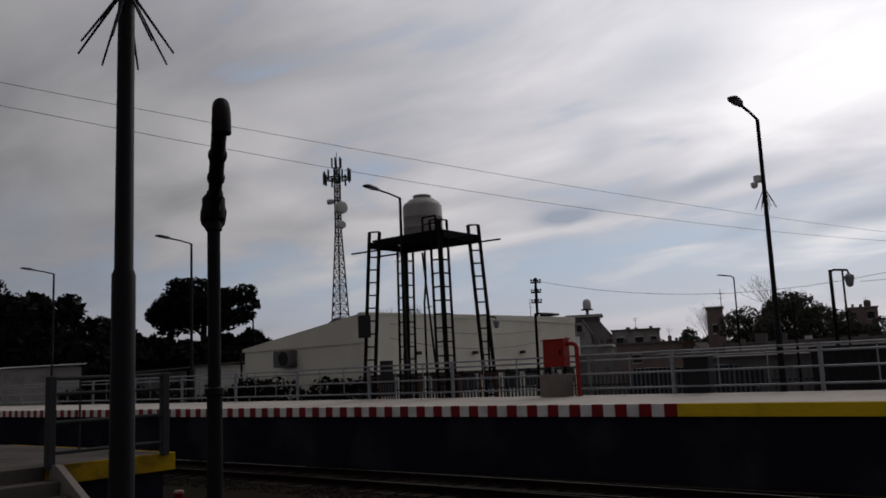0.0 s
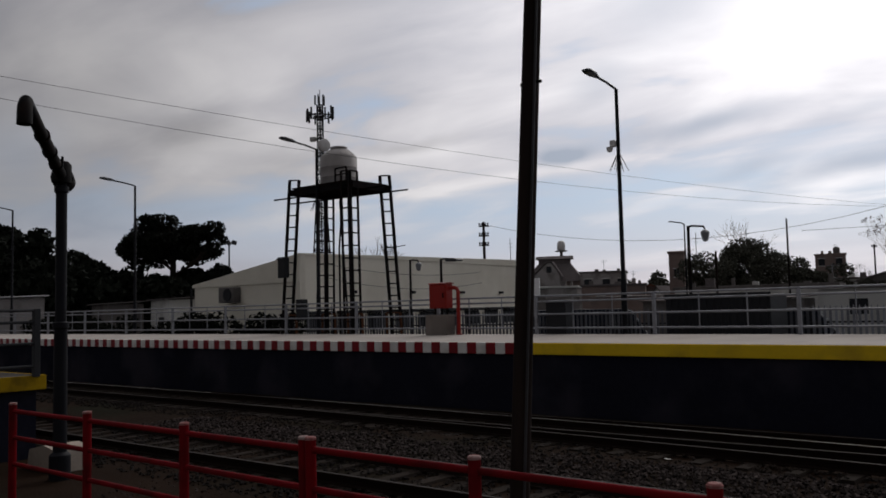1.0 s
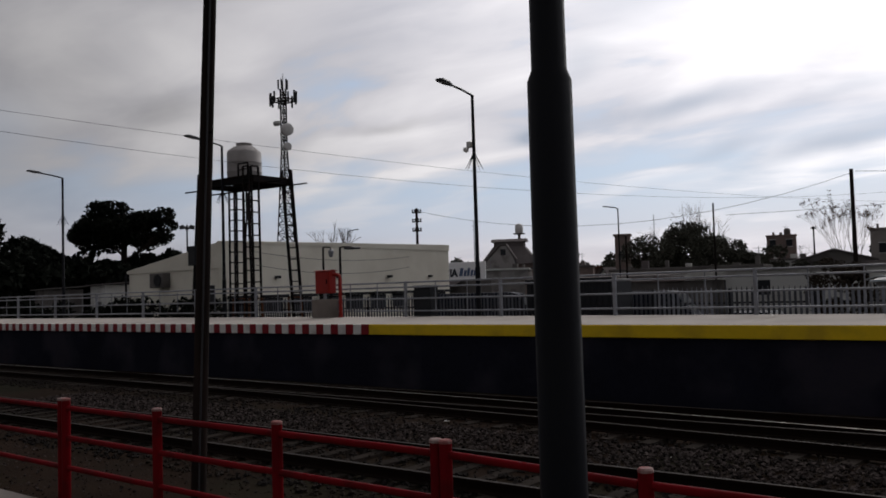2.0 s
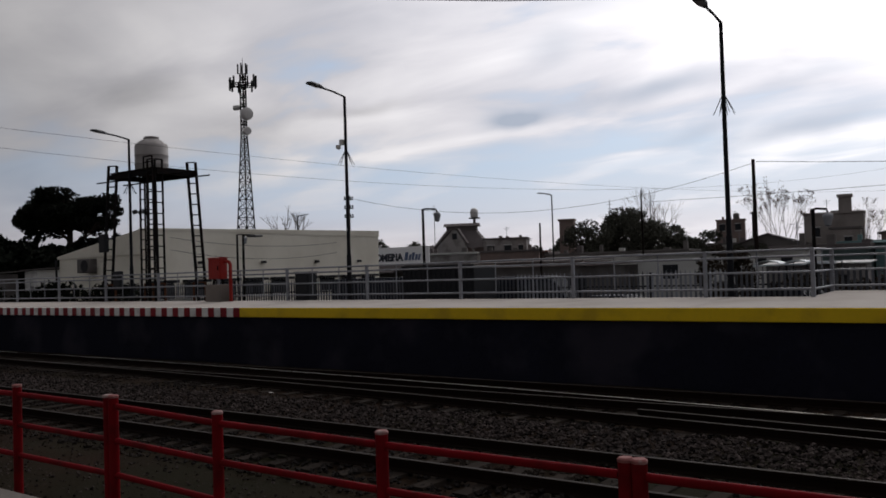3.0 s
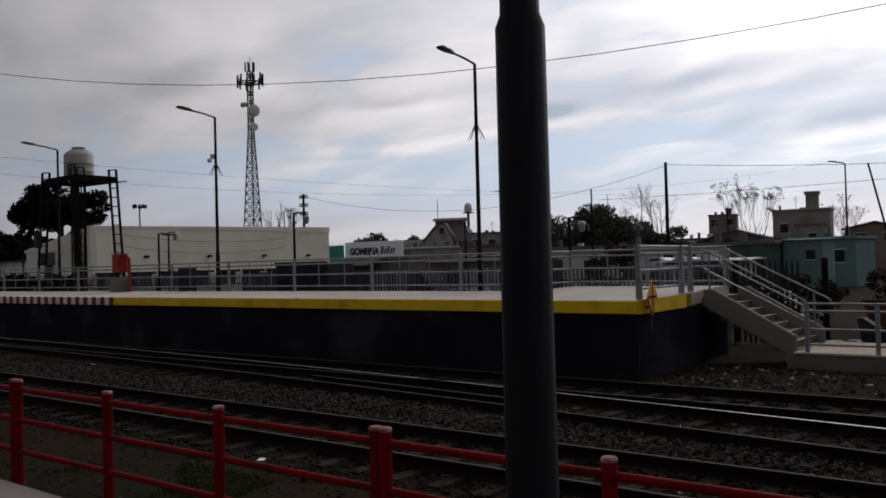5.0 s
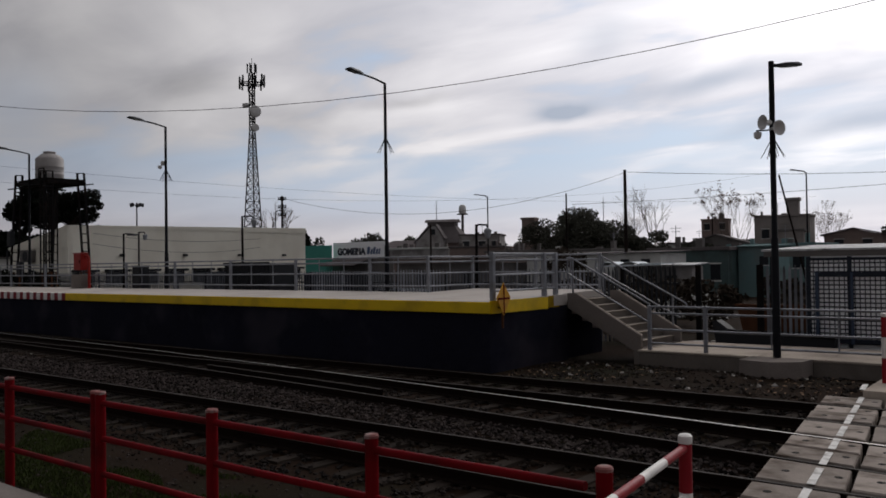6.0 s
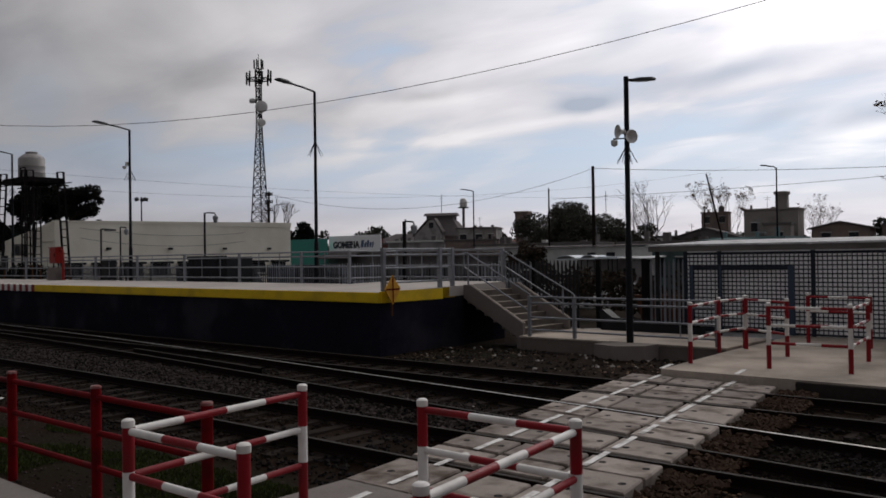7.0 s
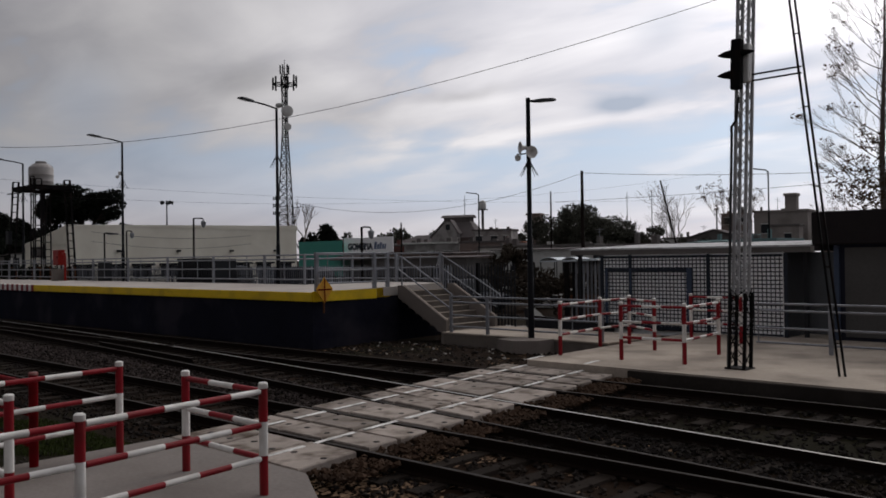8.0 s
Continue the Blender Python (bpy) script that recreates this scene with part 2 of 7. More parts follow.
TANK = mat("grey_plastic_tank", (0.33, 0.31, 0.30), 0.55, s1=2, v1=0.1, s2=20, v2=0.05, bump=0.03, stain=(0.2, 0.18, 0.17), amount=0.4, s3=1.5)
RUST = mat("rusted_iron", (0.10, 0.045, 0.025), 0.85, 0.1, s1=3, v1=0.4, s2=30, v2=0.3)
BARK = mat("bark", (0.03, 0.024, 0.02), 0.95, s1=3, v1=0.35, s2=20, v2=0.4, bump=0.5)
BARE = mat("bare_twig_bark", (0.13, 0.11, 0.095), 0.9, s1=3, v1=0.3, s2=20, v2=0.3, bump=0.2)
LEAF_DARK = mat("dark_needles", (0.010, 0.012, 0.009), 0.8, s1=0.5, v1=0.5, s2=6, v2=0.5, bump=0)
LEAF = mat("evergreen_leaves", (0.062, 0.062, 0.05), 0.75, s1=0.5, v1=0.5, s2=6, v2=0.5, bump=0)
LEAF_DRY = mat("dry_leaves", (0.075, 0.045, 0.026), 0.8, s1=1, v1=0.5, s2=6, v2=0.5, bump=0)
SCRUB = mat("withered_scrub", (0.045, 0.036, 0.028), 0.9, s1=1.0, v1=0.5, s2=8, v2=0.5, bump=0)
GRASS = mat("short_grass", (0.040, 0.052, 0.016), 0.9, s1=1.5, v1=0.5, s2=12, v2=0.5, bump=0)
LAMP_HEAD = mat("lamp_housing", (0.05, 0.052, 0.058), 0.45, 0.3, s1=4, v1=0.1, s2=30, v2=0.1, bump=0.02)
LENS = mat("lamp_lens", (0.22, 0.23, 0.25), 0.2, s1=4, v1=0.05, s2=30, v2=0.05, bump=0)
OFFWHITE = mat("weathered_white_plastic", (0.62, 0.61, 0.60), 0.5, s1=4, v1=0.1, s2=30, v2=0.05, bump=0.02, stain=(0.4, 0.38, 0.36), amount=0.4, s3=4)
GREY_BOX = mat("dark_grey_enamel", (0.022, 0.023, 0.026), 0.6, spec=0.12, s1=2, v1=0.2, s2=25, v2=0.1, bump=0.03)
NAVY = mat("dark_blue_enamel", (0.018, 0.020, 0.034), 0.7, s1=1, v1=0.25, s2=20, v2=0.15, bump=0.05, stain=(0.02, 0.018, 0.02), amount=0.5, spec=0.08)
GATE_BLUE = mat("faded_blue_steel", (0.035, 0.05, 0.085), 0.6, 0.0, s1=2, v1=0.25, s2=20, v2=0.15, bump=0.05)
BLUE_STEEL = mat("blue_grey_steel", (0.010, 0.014, 0.024), 0.6, 0.0, s1=2, v1=0.25, s2=20, v2=0.15, bump=0.05)
SHEET = mat("white_sheet_metal", (0.78, 0.79, 0.80), 0.45, 0.1, s1=1.5, v1=0.1, s2=20, v2=0.06, bump=0.04, stain=(0.4, 0.37, 0.34), amount=0.4, s3=1.5)
WHITEWASH = mat("whitewashed_wall", (0.55, 0.55, 0.53), 0.9, s1=0.6, v1=0.15, s2=10, v2=0.08, stain=(0.3, 0.29, 0.27), amount=0.5, s3=0.8)
GREYWALL = mat("grey_render", (0.14, 0.13, 0.125), 0.9, s1=0.6, v1=0.22, s2=10, v2=0.12, stain=(0.08, 0.072, 0.07), amount=0.7, s3=0.8)
BRICKWALL = mat("brown_brick_wall", (0.21, 0.16, 0.145), 0.9, s1=0.8, v1=0.3, s2=12, v2=0.25, stain=(0.15, 0.125, 0.12), amount=0.6, s3=0.9)
TEAL = mat("faded_turquoise_wall", (0.14, 0.215, 0.22), 0.9, s1=0.6, v1=0.2, s2=10, v2=0.1, stain=(0.16, 0.18, 0.18), amount=0.6, s3=0.7)
TEAL_DARK = mat("grimy_green_wall", (0.085, 0.125, 0.125), 0.9, s1=0.6, v1=0.3, s2=10, v2=0.2, stain=(0.06, 0.07, 0.068), amount=0.7, s3=0.7)
TARP = mat("pale_tarpaulin", (0.62, 0.68, 0.72), 0.6, s1=1.5, v1=0.12, s2=12, v2=0.06, stain=(0.4, 0.43, 0.45), amount=0.4, s3=1.5)
GREEN_SHEET = mat("green_sheet", (0.06, 0.30, 0.24), 0.6, s1=1, v1=0.15, s2=10, v2=0.1)
ROOF_DARK = mat("dark_tiled_roof", (0.12, 0.106, 0.106), 0.85, s1=0.8, v1=0.3, s2=9, v2=0.3)
BRICK_RED = mat("dull_red_brick_wall", (0.16, 0.075, 0.065), 0.9, s1=0.8, v1=0.3, s2=12, v2=0.25, stain=(0.09, 0.06, 0.055), amount=0.6, s3=0.9)
WALL_DIM = mat("dull_grey_house_wall", (0.27, 0.255, 0.25), 0.9, s1=0.6, v1=0.25, s2=9, v2=0.2, stain=(0.12, 0.105, 0.10), amount=0.7, s3=0.8)
ROOF_RED = mat("red_brick_tile", (0.17, 0.075, 0.055), 0.85, s1=0.8, v1=0.3, s2=9, v2=0.3)
GLASS_DARK = mat("dark_window_glass", (0.016, 0.018, 0.022), 0.3, spec=0.15, s1=3, v1=0.1, s2=20, v2=0.05, bump=0)
SIGN_WHITE = mat("sign_white", (0.93, 0.93, 0.94), 0.5, s1=0.6, v1=0.08, s2=8, v2=0.05, bump=0.02)
SIGN_INK = mat("sign_ink", (0.03, 0.035, 0.05), 0.6, s1=2, v1=0.2, s2=10, v2=0.1, bump=0)
SIGN_BLUE = mat("sign_blue", (0.10, 0.14, 0.24), 0.6, s1=2, v1=0.2, s2=10, v2=0.1, bump=0)
CABLE = mat("black_cable", (0.03, 0.03, 0.032), 0.6, s1=2, v1=0.2, s2=10, v2=0.1, bump=0)
CAR_BLUE = mat("car_paint_dark", (0.012, 0.015, 0.024), 0.6, 0.0, spec=0.06, s1=2, v1=0.1, s2=10, v2=0.05, bump=0)
RUBBER = mat("black_rubber", (0.02, 0.02, 0.02), 0.8, s1=2, v1=0.2, s2=10, v2=0.1, bump=0)
WHITE_WALL = mat("bright_white_panel", (0.92, 0.92, 0.93), 0.8, s1=1.5, v1=0.05, s2=20, v2=0.04, bump=0.02)
TAN = mat("faded_tan_render", (0.27, 0.245, 0.23), 0.9, s1=0.5, v1=0.25, s2=6, v2=0.15, stain=(0.12, 0.10, 0.09), amount=0.4, s3=0.6)
DEBRIS_WHITE = mat("white_rubble", (0.55, 0.54, 0.53), 0.9, s1=3, v1=0.3, s2=10, v2=0.2)
# near platform's deck, yellow and zinc darkened for the vignette at the view's left
NEAR_DECK = mat("dimmed_deck_concrete", (0.075, 0.066, 0.060), 0.9, s1=1.2, v1=0.35, s2=22, v2=0.2, stain=(0.03, 0.027, 0.026), amount=0.8, s3=1.0)
DIM_YELLOW = mat("dim_yellow_paint", (0.30, 0.19, 0.008), 0.75, s1=1.5, v1=0.3, s2=14, v2=0.2, stain=(0.06, 0.04, 0.015), amount=0.75, s3=1.8)
DIM_ZINC = mat("dim_zinc", (0.03, 0.031, 0.034), 0.7, s1=3, v1=0.3, s2=40, v2=0.2, bump=0.05, spec=0.15)
SCREEN = mat("shaded_windscreen", (0.012, 0.014, 0.018), 0.7, s1=3, v1=0.1, s2=20, v2=0.05, bump=0, spec=0.04)
# pale cap colour stands in for sky light on the post tops
LIT_CAP = mat("lit_cap_paint", (0.20, 0.075, 0.07), 0.7, s1=6, v1=0.3, s2=40, v2=0.3, stain=(0.32, 0.28, 0.26), amount=0.7, s3=9, spread=0.1, spec=0.1)
MAST_PAINT = mat("pale_mast_paint", (0.36, 0.36, 0.37), 0.6, s1=3, v1=0.2, s2=40, v2=0.15, bump=0.05, stain=(0.2, 0.19, 0.18), amount=0.5, s3=4, spec=0.2)
DEBRIS = mat("pale_rubble", (0.30, 0.28, 0.26), 0.9, s1=3, v1=0.4, s2=10, v2=0.3)


def ground_material():
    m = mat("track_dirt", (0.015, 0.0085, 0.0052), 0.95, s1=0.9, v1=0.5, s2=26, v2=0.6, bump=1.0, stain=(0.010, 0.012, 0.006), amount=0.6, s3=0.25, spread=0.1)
    return m


DIRT = ground_material()
GRIMY_RECESS_KERB = mat("grimy_recess_kerb", (0.035, 0.03, 0.027), 0.9, s1=1.0, v1=0.4, s2=18, v2=0.3, stain=(0.025, 0.021, 0.019), amount=0.8, s3=1.4, spread=0.15)
BROWN_DIRT = mat("reddish_brown_dirt", (0.05, 0.031, 0.021), 0.95, s1=1.5, v1=0.45, s2=14, v2=0.5, stain=(0.02, 0.014, 0.011), amount=0.6, s3=1.2)
LITTER_LEAF = mat("fallen_dry_leaves", (0.19, 0.125, 0.08), 0.8, s1=2, v1=0.6, s2=9, v2=0.5, bump=0)
SHED_ROOF = mat("weathered_sheet_roof", (0.42, 0.42, 0.43), 0.7, s1=1.5, v1=0.3, s2=12, v2=0.3, bump=0.1, stain=(0.12, 0.11, 0.105), amount=0.8, s3=2.2, spread=0.15)


# ---- mesh helpers ----
class Shape:
    """Vertices and faces of one mesh; slot is the material slot of the faces added next."""

    def __init__(self):
        self.v, self.f, self.s, self.slot = [], [], [], 0

    def add(self, verts, faces):
        k = len(self.v)
        self.v += [tuple(p) for p in verts]
        for q in faces:
            self.f.append(tuple(i + k for i in q))
            self.s.append(self.slot)
        return self

    def box(self, a, b, bevel=0.0, m=None):
        (x0, y0, z0), (x1, y1, z1) = a, b
        if bevel <= 0:
            v = [(x, y, z) for x in (x0, x1) for y in (y0, y1) for z in (z0, z1)]
            f = [(0, 1, 3, 2), (4, 6, 7, 5), (0, 4, 5, 1), (2, 3, 7, 6), (0, 2, 6, 4), (1, 5, 7, 3)]
        else:
            e = bevel
            v, idx = [], {}
            for i, x in enumerate((x0, x1)):
                for j, y in enumerate((y0, y1)):
                    for k, z in enumerate((z0, z1)):
                        sx, sy, sz = (e if i == 0 else -e), (e if j == 0 else -e), (e if k == 0 else -e)
                        for ax, p in enumerate(((x, y + sy, z + sz), (x + sx, y, z + sz), (x + sx, y + sy, z))):
                            idx[i, j, k, ax] = len(v)
                            v.append(p)
            f = []
            for ax in range(3):
                o = [q for q in range(3) if q != ax]
                for s in (0, 1):
                    ring = []
                    for p, q in ((0, 0), (1, 0), (1, 1), (0, 1)):
                        c = [0, 0, 0]
                        c[ax], c[o[0]], c[o[1]] = s, p, q
                        ring.append(idx[(*c, ax)])
                    f.append(tuple(ring))
                    for p in (0, 1):          # edge strips between this face and a neighbour
                        if s <= 1 and ax < 2:
                            for nb in range(ax + 1, 3):
                                r = 3 - ax - nb
                                c0, c1 = [0, 0, 0], [0, 0, 0]
                                c0[ax] = c1[ax] = s
                                c0[nb] = c1[nb] = p
                                c0[r], c1[r] = 0, 1
                                f.append((idx[(*c0, ax)], idx[(*c1, ax)], idx[(*c1, nb)], idx[(*c0, nb)]))
            for i in (0, 1):
                for j in (0, 1):
                    for k in (0, 1):
                        f.append((idx[i, j, k, 0], idx[i, j, k, 1], idx[i, j, k, 2]))
        if m is not None:
            v = [m @ Vector(p) for p in v]
        return self.add(v, f)

    def tube(self, pts, r, seg=8, caps=True):
        pts = [Vector(p) for p in pts]
        rs = r if isinstance(r, (list, tuple)) else [r] * len(pts)
        v, f = [], []
        side = None
        for i, p in enumerate(pts):
            d = (pts[min(i + 1, len(pts) - 1)] - pts[max(i - 1, 0)]).normalized()
            if side is None:
                side = d.cross(Vector((0, 0, 1)) if abs(d.z) < 0.95 else Vector((1, 0, 0))).normalized()
            else:
                side = (side - d * side.dot(d)).normalized()
            w = d.cross(side)
            for k in range(seg):
                a = 2 * math.pi * k / seg
                v.append(p + (side * math.cos(a) + w * math.sin(a)) * rs[i])
        for i in range(len(pts) - 1):
            for k in range(seg):
                a, b = i * seg + k, i * seg + (k + 1) % seg
                f.append((a, b, b + seg, a + seg))
        if caps:
            f.append(tuple(reversed(range(seg))))
            f.append(tuple(range((len(pts) - 1) * seg, len(pts) * seg)))
        return self.add(v, f)

    def bar(self, p, q, w, d=None):
        """A rectangular bar from p to q."""
        p, q, d = Vector(p), Vector(q), d or w
        z = (q - p).normalized()
        x = z.cross(Vector((0, 0, 1)) if abs(z.z) < 0.9 else Vector((0, 1, 0))).normalized()
        y = z.cross(x)
        v = [b + x * sx * w / 2 + y * sy * d / 2 for b in (p, q) for sx, sy in ((-1, -1), (1, -1), (1, 1), (-1, 1))]
        return self.add(v, [(3, 2, 1, 0), (4, 5, 6, 7), (0, 1, 5, 4), (1, 2, 6, 5), (2, 3, 7, 6), (3, 0, 4, 7)])

    def lathe(self, profile, seg=20, at=(0, 0, 0), m=None):
        v, f = [], []
        for r, z in profile:
            for k in range(seg):
                a = 2 * math.pi * k / seg
                v.append(Vector((r * math.cos(a), r * math.sin(a), z)))
        for i in range(len(profile) - 1):
            for k in range(seg):
                a, b = i * seg + k, i * seg + (k + 1) % seg
                f.append((a, b, b + seg, a + seg))
        f.append(tuple(reversed(range(seg))))
        f.append(tuple(range((len(profile) - 1) * seg, len(profile) * seg)))
        v = [(m @ p if m else p) + Vector(at) for p in v]
        return self.add(v, f)

    def prism(self, outline, a, b, axis=1):
        """An outline of two coordinates, drawn out along axis from a to b."""
        def put(p, t):
            q = list(p)
            q.insert(axis, t)
            return tuple(q)
        n = len(outline)
        v = [put(p, a) for p in outline] + [put(p, b) for p in outline]
        return self.add(v, [tuple(reversed(range(n))), tuple(range(n, 2 * n))] + [(i, (i + 1) % n, (i + 1) % n + n, i + n) for i in range(n)])

    def mesh(self, name, mats, smooth=False):
        me = bpy.data.meshes.new(name)
        me.from_pydata(self.v, [], self.f)
        for m in (mats if isinstance(mats, (list, tuple)) else [mats]):
            me.materials.append(m)
        if any(self.s):
            me.polygons.foreach_set("material_index", self.s)
        bm = bmesh.new()
        bm.from_mesh(me)
        bmesh.ops.recalc_face_normals(bm, faces=bm.faces)
        bm.to_mesh(me)
        bm.free()
        if smooth:
            me.shade_smooth()
            me.set_sharp_from_angle(angle=radians(42))
        me.update()
        return me


def thing(name, at=(0, 0, 0), label="", category="", group="", kind="", rz=0):
    ob = new(name)
    ob.matrix_basis = pose(*at, 0, 0, rz)
    ob.empty_display_size = 0.2
    return tagged(ob, label, category, group, kind)


def part(name, shape, material, parent, label="", smooth=False, at=None):
    me = shape if isinstance(shape, bpy.types.Mesh) else shape.mesh(name, material, smooth)
    ob = new(name, me)
    ob.parent = parent
    if at is not None:
        ob.matrix_basis = at if isinstance(at, Matrix) else Matrix.Translation(at)
    return tagged(ob, label)


def single(name, shape, material, label, category, group="", kind="", smooth=False, at=None):
    ob = new(name, shape.mesh(name, material, smooth))
    if at is not None:
        ob.matrix_basis = Matrix.Translation(at)
    return tagged(ob, label, category, group, kind)


rnd = random.Random(7)


# ---- ground ----
def lines(near0, near1, step, far):
    out, x = [], near0
    while x < near1:
        out.append(x)
        x += step
    out.append(near1)
    g = step
    lo, hi = near0, near1
    while hi < far:
        g *= 1.7
        hi += g
        lo -= g
        out.append(hi)
        out.insert(0, lo)
    return out


def ground_z(x, y):
    z = -0.19 + 0.035 * noise.noise((x * 0.5, y * 0.5, 0)) + 0.02 * noise.noise((x * 1.9, y * 1.9, 3))
    if 16.9 < y < 20.2 and x > 12.2:                      # rough earth bank beside the platform end
        z += 0.10 * max(0.0, 1 - abs(y - 18.9) / 1.7) * (0.6 + 0.8 * noise.noise((x * 1.3, y * 1.1, 9)))
    return z


gs = Shape()
gx, gy = lines(-16, 40, 0.5, 1500), lines(2, 26, 0.5, 1500)
gv = [(x, y, ground_z(x, y)) for y in gy for x in gx]
nx = len(gx)
gs.add(gv, [(j * nx + i, j * nx + i + 1, (j + 1) * nx + i + 1, (j + 1) * nx + i) for j in range(len(gy) - 1) for i in range(nx - 1)])
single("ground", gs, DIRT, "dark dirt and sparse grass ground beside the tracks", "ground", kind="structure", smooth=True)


# ---- railway tracks ----
def smooth01(t):
    t = min(max(t, 0.0), 1.0)
    return t * t * (3 - 2 * t)


GAUGE = 1.5                                   # between the rail heads' centre lines


def far_rail(x):
    return 15.5 + 0.2 * smooth01((x + 18) / 28)


def cross_rail(x):
    if x < -18:
        return 15.5
    return 15.5 - 0.0018 * (x + 18) ** 2 if x < 12 else 13.88 - 0.108 * (x - 12)


def near_rail(x):
    return 10.3


RAIL_PROFILE = [(-0.065, -0.15), (0.065, -0.15), (0.06, -0.135), (0.012, -0.118), (0.010, -0.045), (0.034, -0.035), (0.035, -0.006), (0.029, 0.0), (-0.029, 0.0), (-0.035, -0.006), (-0.034, -0.035), (-0.010, -0.045), (-0.012, -0.118), (-0.06, -0.135)]


def rail(fn, offset, x0, x1, step, parent, top, lift=0.0):
    s = Shape()
    n = max(1, int((x1 - x0) / step))
    k = len(RAIL_PROFILE)
    v = []
    for i in range(n + 1):
        x = x0 + (x1 - x0) * i / n
        v += [(x, fn(x) + offset + a, b + lift) for a, b in RAIL_PROFILE]
    side, head = [], []
    for i in range(n):
        for j in range(k):
            q = (i * k + j, i * k + (j + 1) % k, (i + 1) * k + (j + 1) % k, (i + 1) * k + j)
            (head if j == 7 else side).append(q)
    s.add(v, side)
    s.slot = 1
    s.add([], [])
    base = len(s.v) - len(v)
    for q in head:
        s.f.append(tuple(base + a for a in q))
        s.s.append(1)
    return part("rail", s, [RAIL_SIDE, top], parent)


sleeper_shape = Shape().prism([(-0.13, -0.24), (0.13, -0.24), (0.10, -0.155), (-0.10, -0.155)], -1.3, 1.3, axis=1)
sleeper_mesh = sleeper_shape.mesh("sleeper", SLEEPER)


def track(label, fn, x0, x1, step, gap, top, worn=None):
    t = thing("railway_track", (0, 0, 0), label, "railway track", kind="structure")
    for off, head in zip((0.0, -GAUGE), top):
        rail(fn, off, worn or x0, x1, step, t, head)
    if worn:                                  # through route before the points, polished by traffic
        rail(fn, 0.0, x0, worn, step, t, RAIL_TOP)
        rail(fn, -GAUGE, x0, worn, step, t, top[1])
    x = x0 + 0.3
    while x < x1:
        if -26 < x < 44 and not (19.4 < x < 23.6):
            slope = (fn(x + 0.5) - fn(x - 0.5))
            part("sleeper", sleeper_mesh, None, t, at=Matrix.Translation((x, fn(x) - GAUGE / 2, 0.0)) @ Matrix.Rotation(math.atan(slope), 4, "Z"))
        x += gap
    return t


track("rusty railway track beside the platform", far_rail, -120, 140, 2.0, 0.62, (RAIL_TOP_DULL, RAIL_TOP_DULL), worn=-17.6)
cross_track = track("diverging crossover track with shiny worn rails", cross_rail, -17.5, 54, 1.5, 0.74, (RAIL_TOP, RAIL_TOP_DULL))
track("railway track on concrete sleepers in gravel", near_rail, -120, 140, 2.0, 0.62, (RAIL_TOP_DULL, RAIL_TOP_DULL))
# short check rail at the frog
rail(lambda x: cross_rail(x) - 0.94, 0, 6.0, 12.4, 2.0, cross_track, RAIL_TOP_DULL)

# ballast: many loose stones
rs = np.random.RandomState(5)
oct_f = np.array([(0, 2, 4), (2, 1, 4), (1, 3, 4), (3, 0, 4), (2, 0, 5), (1, 2, 5), (3, 1, 5), (0, 3, 5)])
oct_v = np.array([(1, 0, 0), (-1, 0, 0), (0, 1, 0), (0, -1, 0), (0, 0, 1), (0, 0, -1)], float)


def stones(name, count, x0, x1, y0, y1, size, z, label, material, keep=None, category="gravel", heap=0.0):
    xs, ys = rs.uniform(x0, x1, count), rs.uniform(y0, y1, count)
    ok = np.ones(count, bool)
    if keep:
        ok = np.array([keep(a, b) for a, b in zip(xs, ys)])
    xs, ys = xs[ok], ys[ok]
    n = len(xs)
    sz = size * rs.uniform(0.45, 1.35, (n, 1, 1)) * rs.uniform(0.7, 1.2, (n, 6, 3))
    ang = rs.uniform(0, 6.28, n)
    tip = rs.uniform(-0.9, 0.9, n)
    v = oct_v[None] * sz
    c, s_, ct, st = np.cos(ang), np.sin(ang), np.cos(tip), np.sin(tip)
    x_ = v[..., 0] * ct[:, None] + v[..., 2] * st[:, None]
    z_ = -v[..., 0] * st[:, None] + v[..., 2] * ct[:, None]
    y_ = v[..., 1]
    px = x_ * c[:, None] - y_ * s_[:, None] + xs[:, None]
    py = x_ * s_[:, None] + y_ * c[:, None] + ys[:, None]
    pz = z_ * 0.75 + np.array([ground_z(a, b) if z is None else z + 0.03 * noise.noise((a * 0.8, b * 0.8, 1)) for a, b in zip(xs, ys)])[:, None] + rs.uniform(-0.02, 0.02, (n, 1))
    if heap:
        q = (2 * (xs - x0) / (x1 - x0) - 1) ** 2 + (2 * (ys - y0) / (y1 - y0) - 1) ** 2
        pz += (heap * np.sqrt(np.maximum(0, 1 - q)) * rs.uniform(0.2, 1.0, n))[:, None]
    vv = np.stack([px, py, pz], -1).reshape(-1, 3)
    ff = (oct_f[None] + 6 * np.arange(n)[:, None, None]).reshape(-1, 3)
    me = bpy.data.meshes.new(name)
    me.from_pydata(vv.tolist(), [], ff.tolist())
    me.materials.append(material)
    return tagged(new(name, me), label, category, kind="stuff")


def off_crossing(x, y):
    e = 0.155 * (y - 12.0)
    return not (19.97 - e < x < 22.91 - e and 7.6 < y < 16.65)


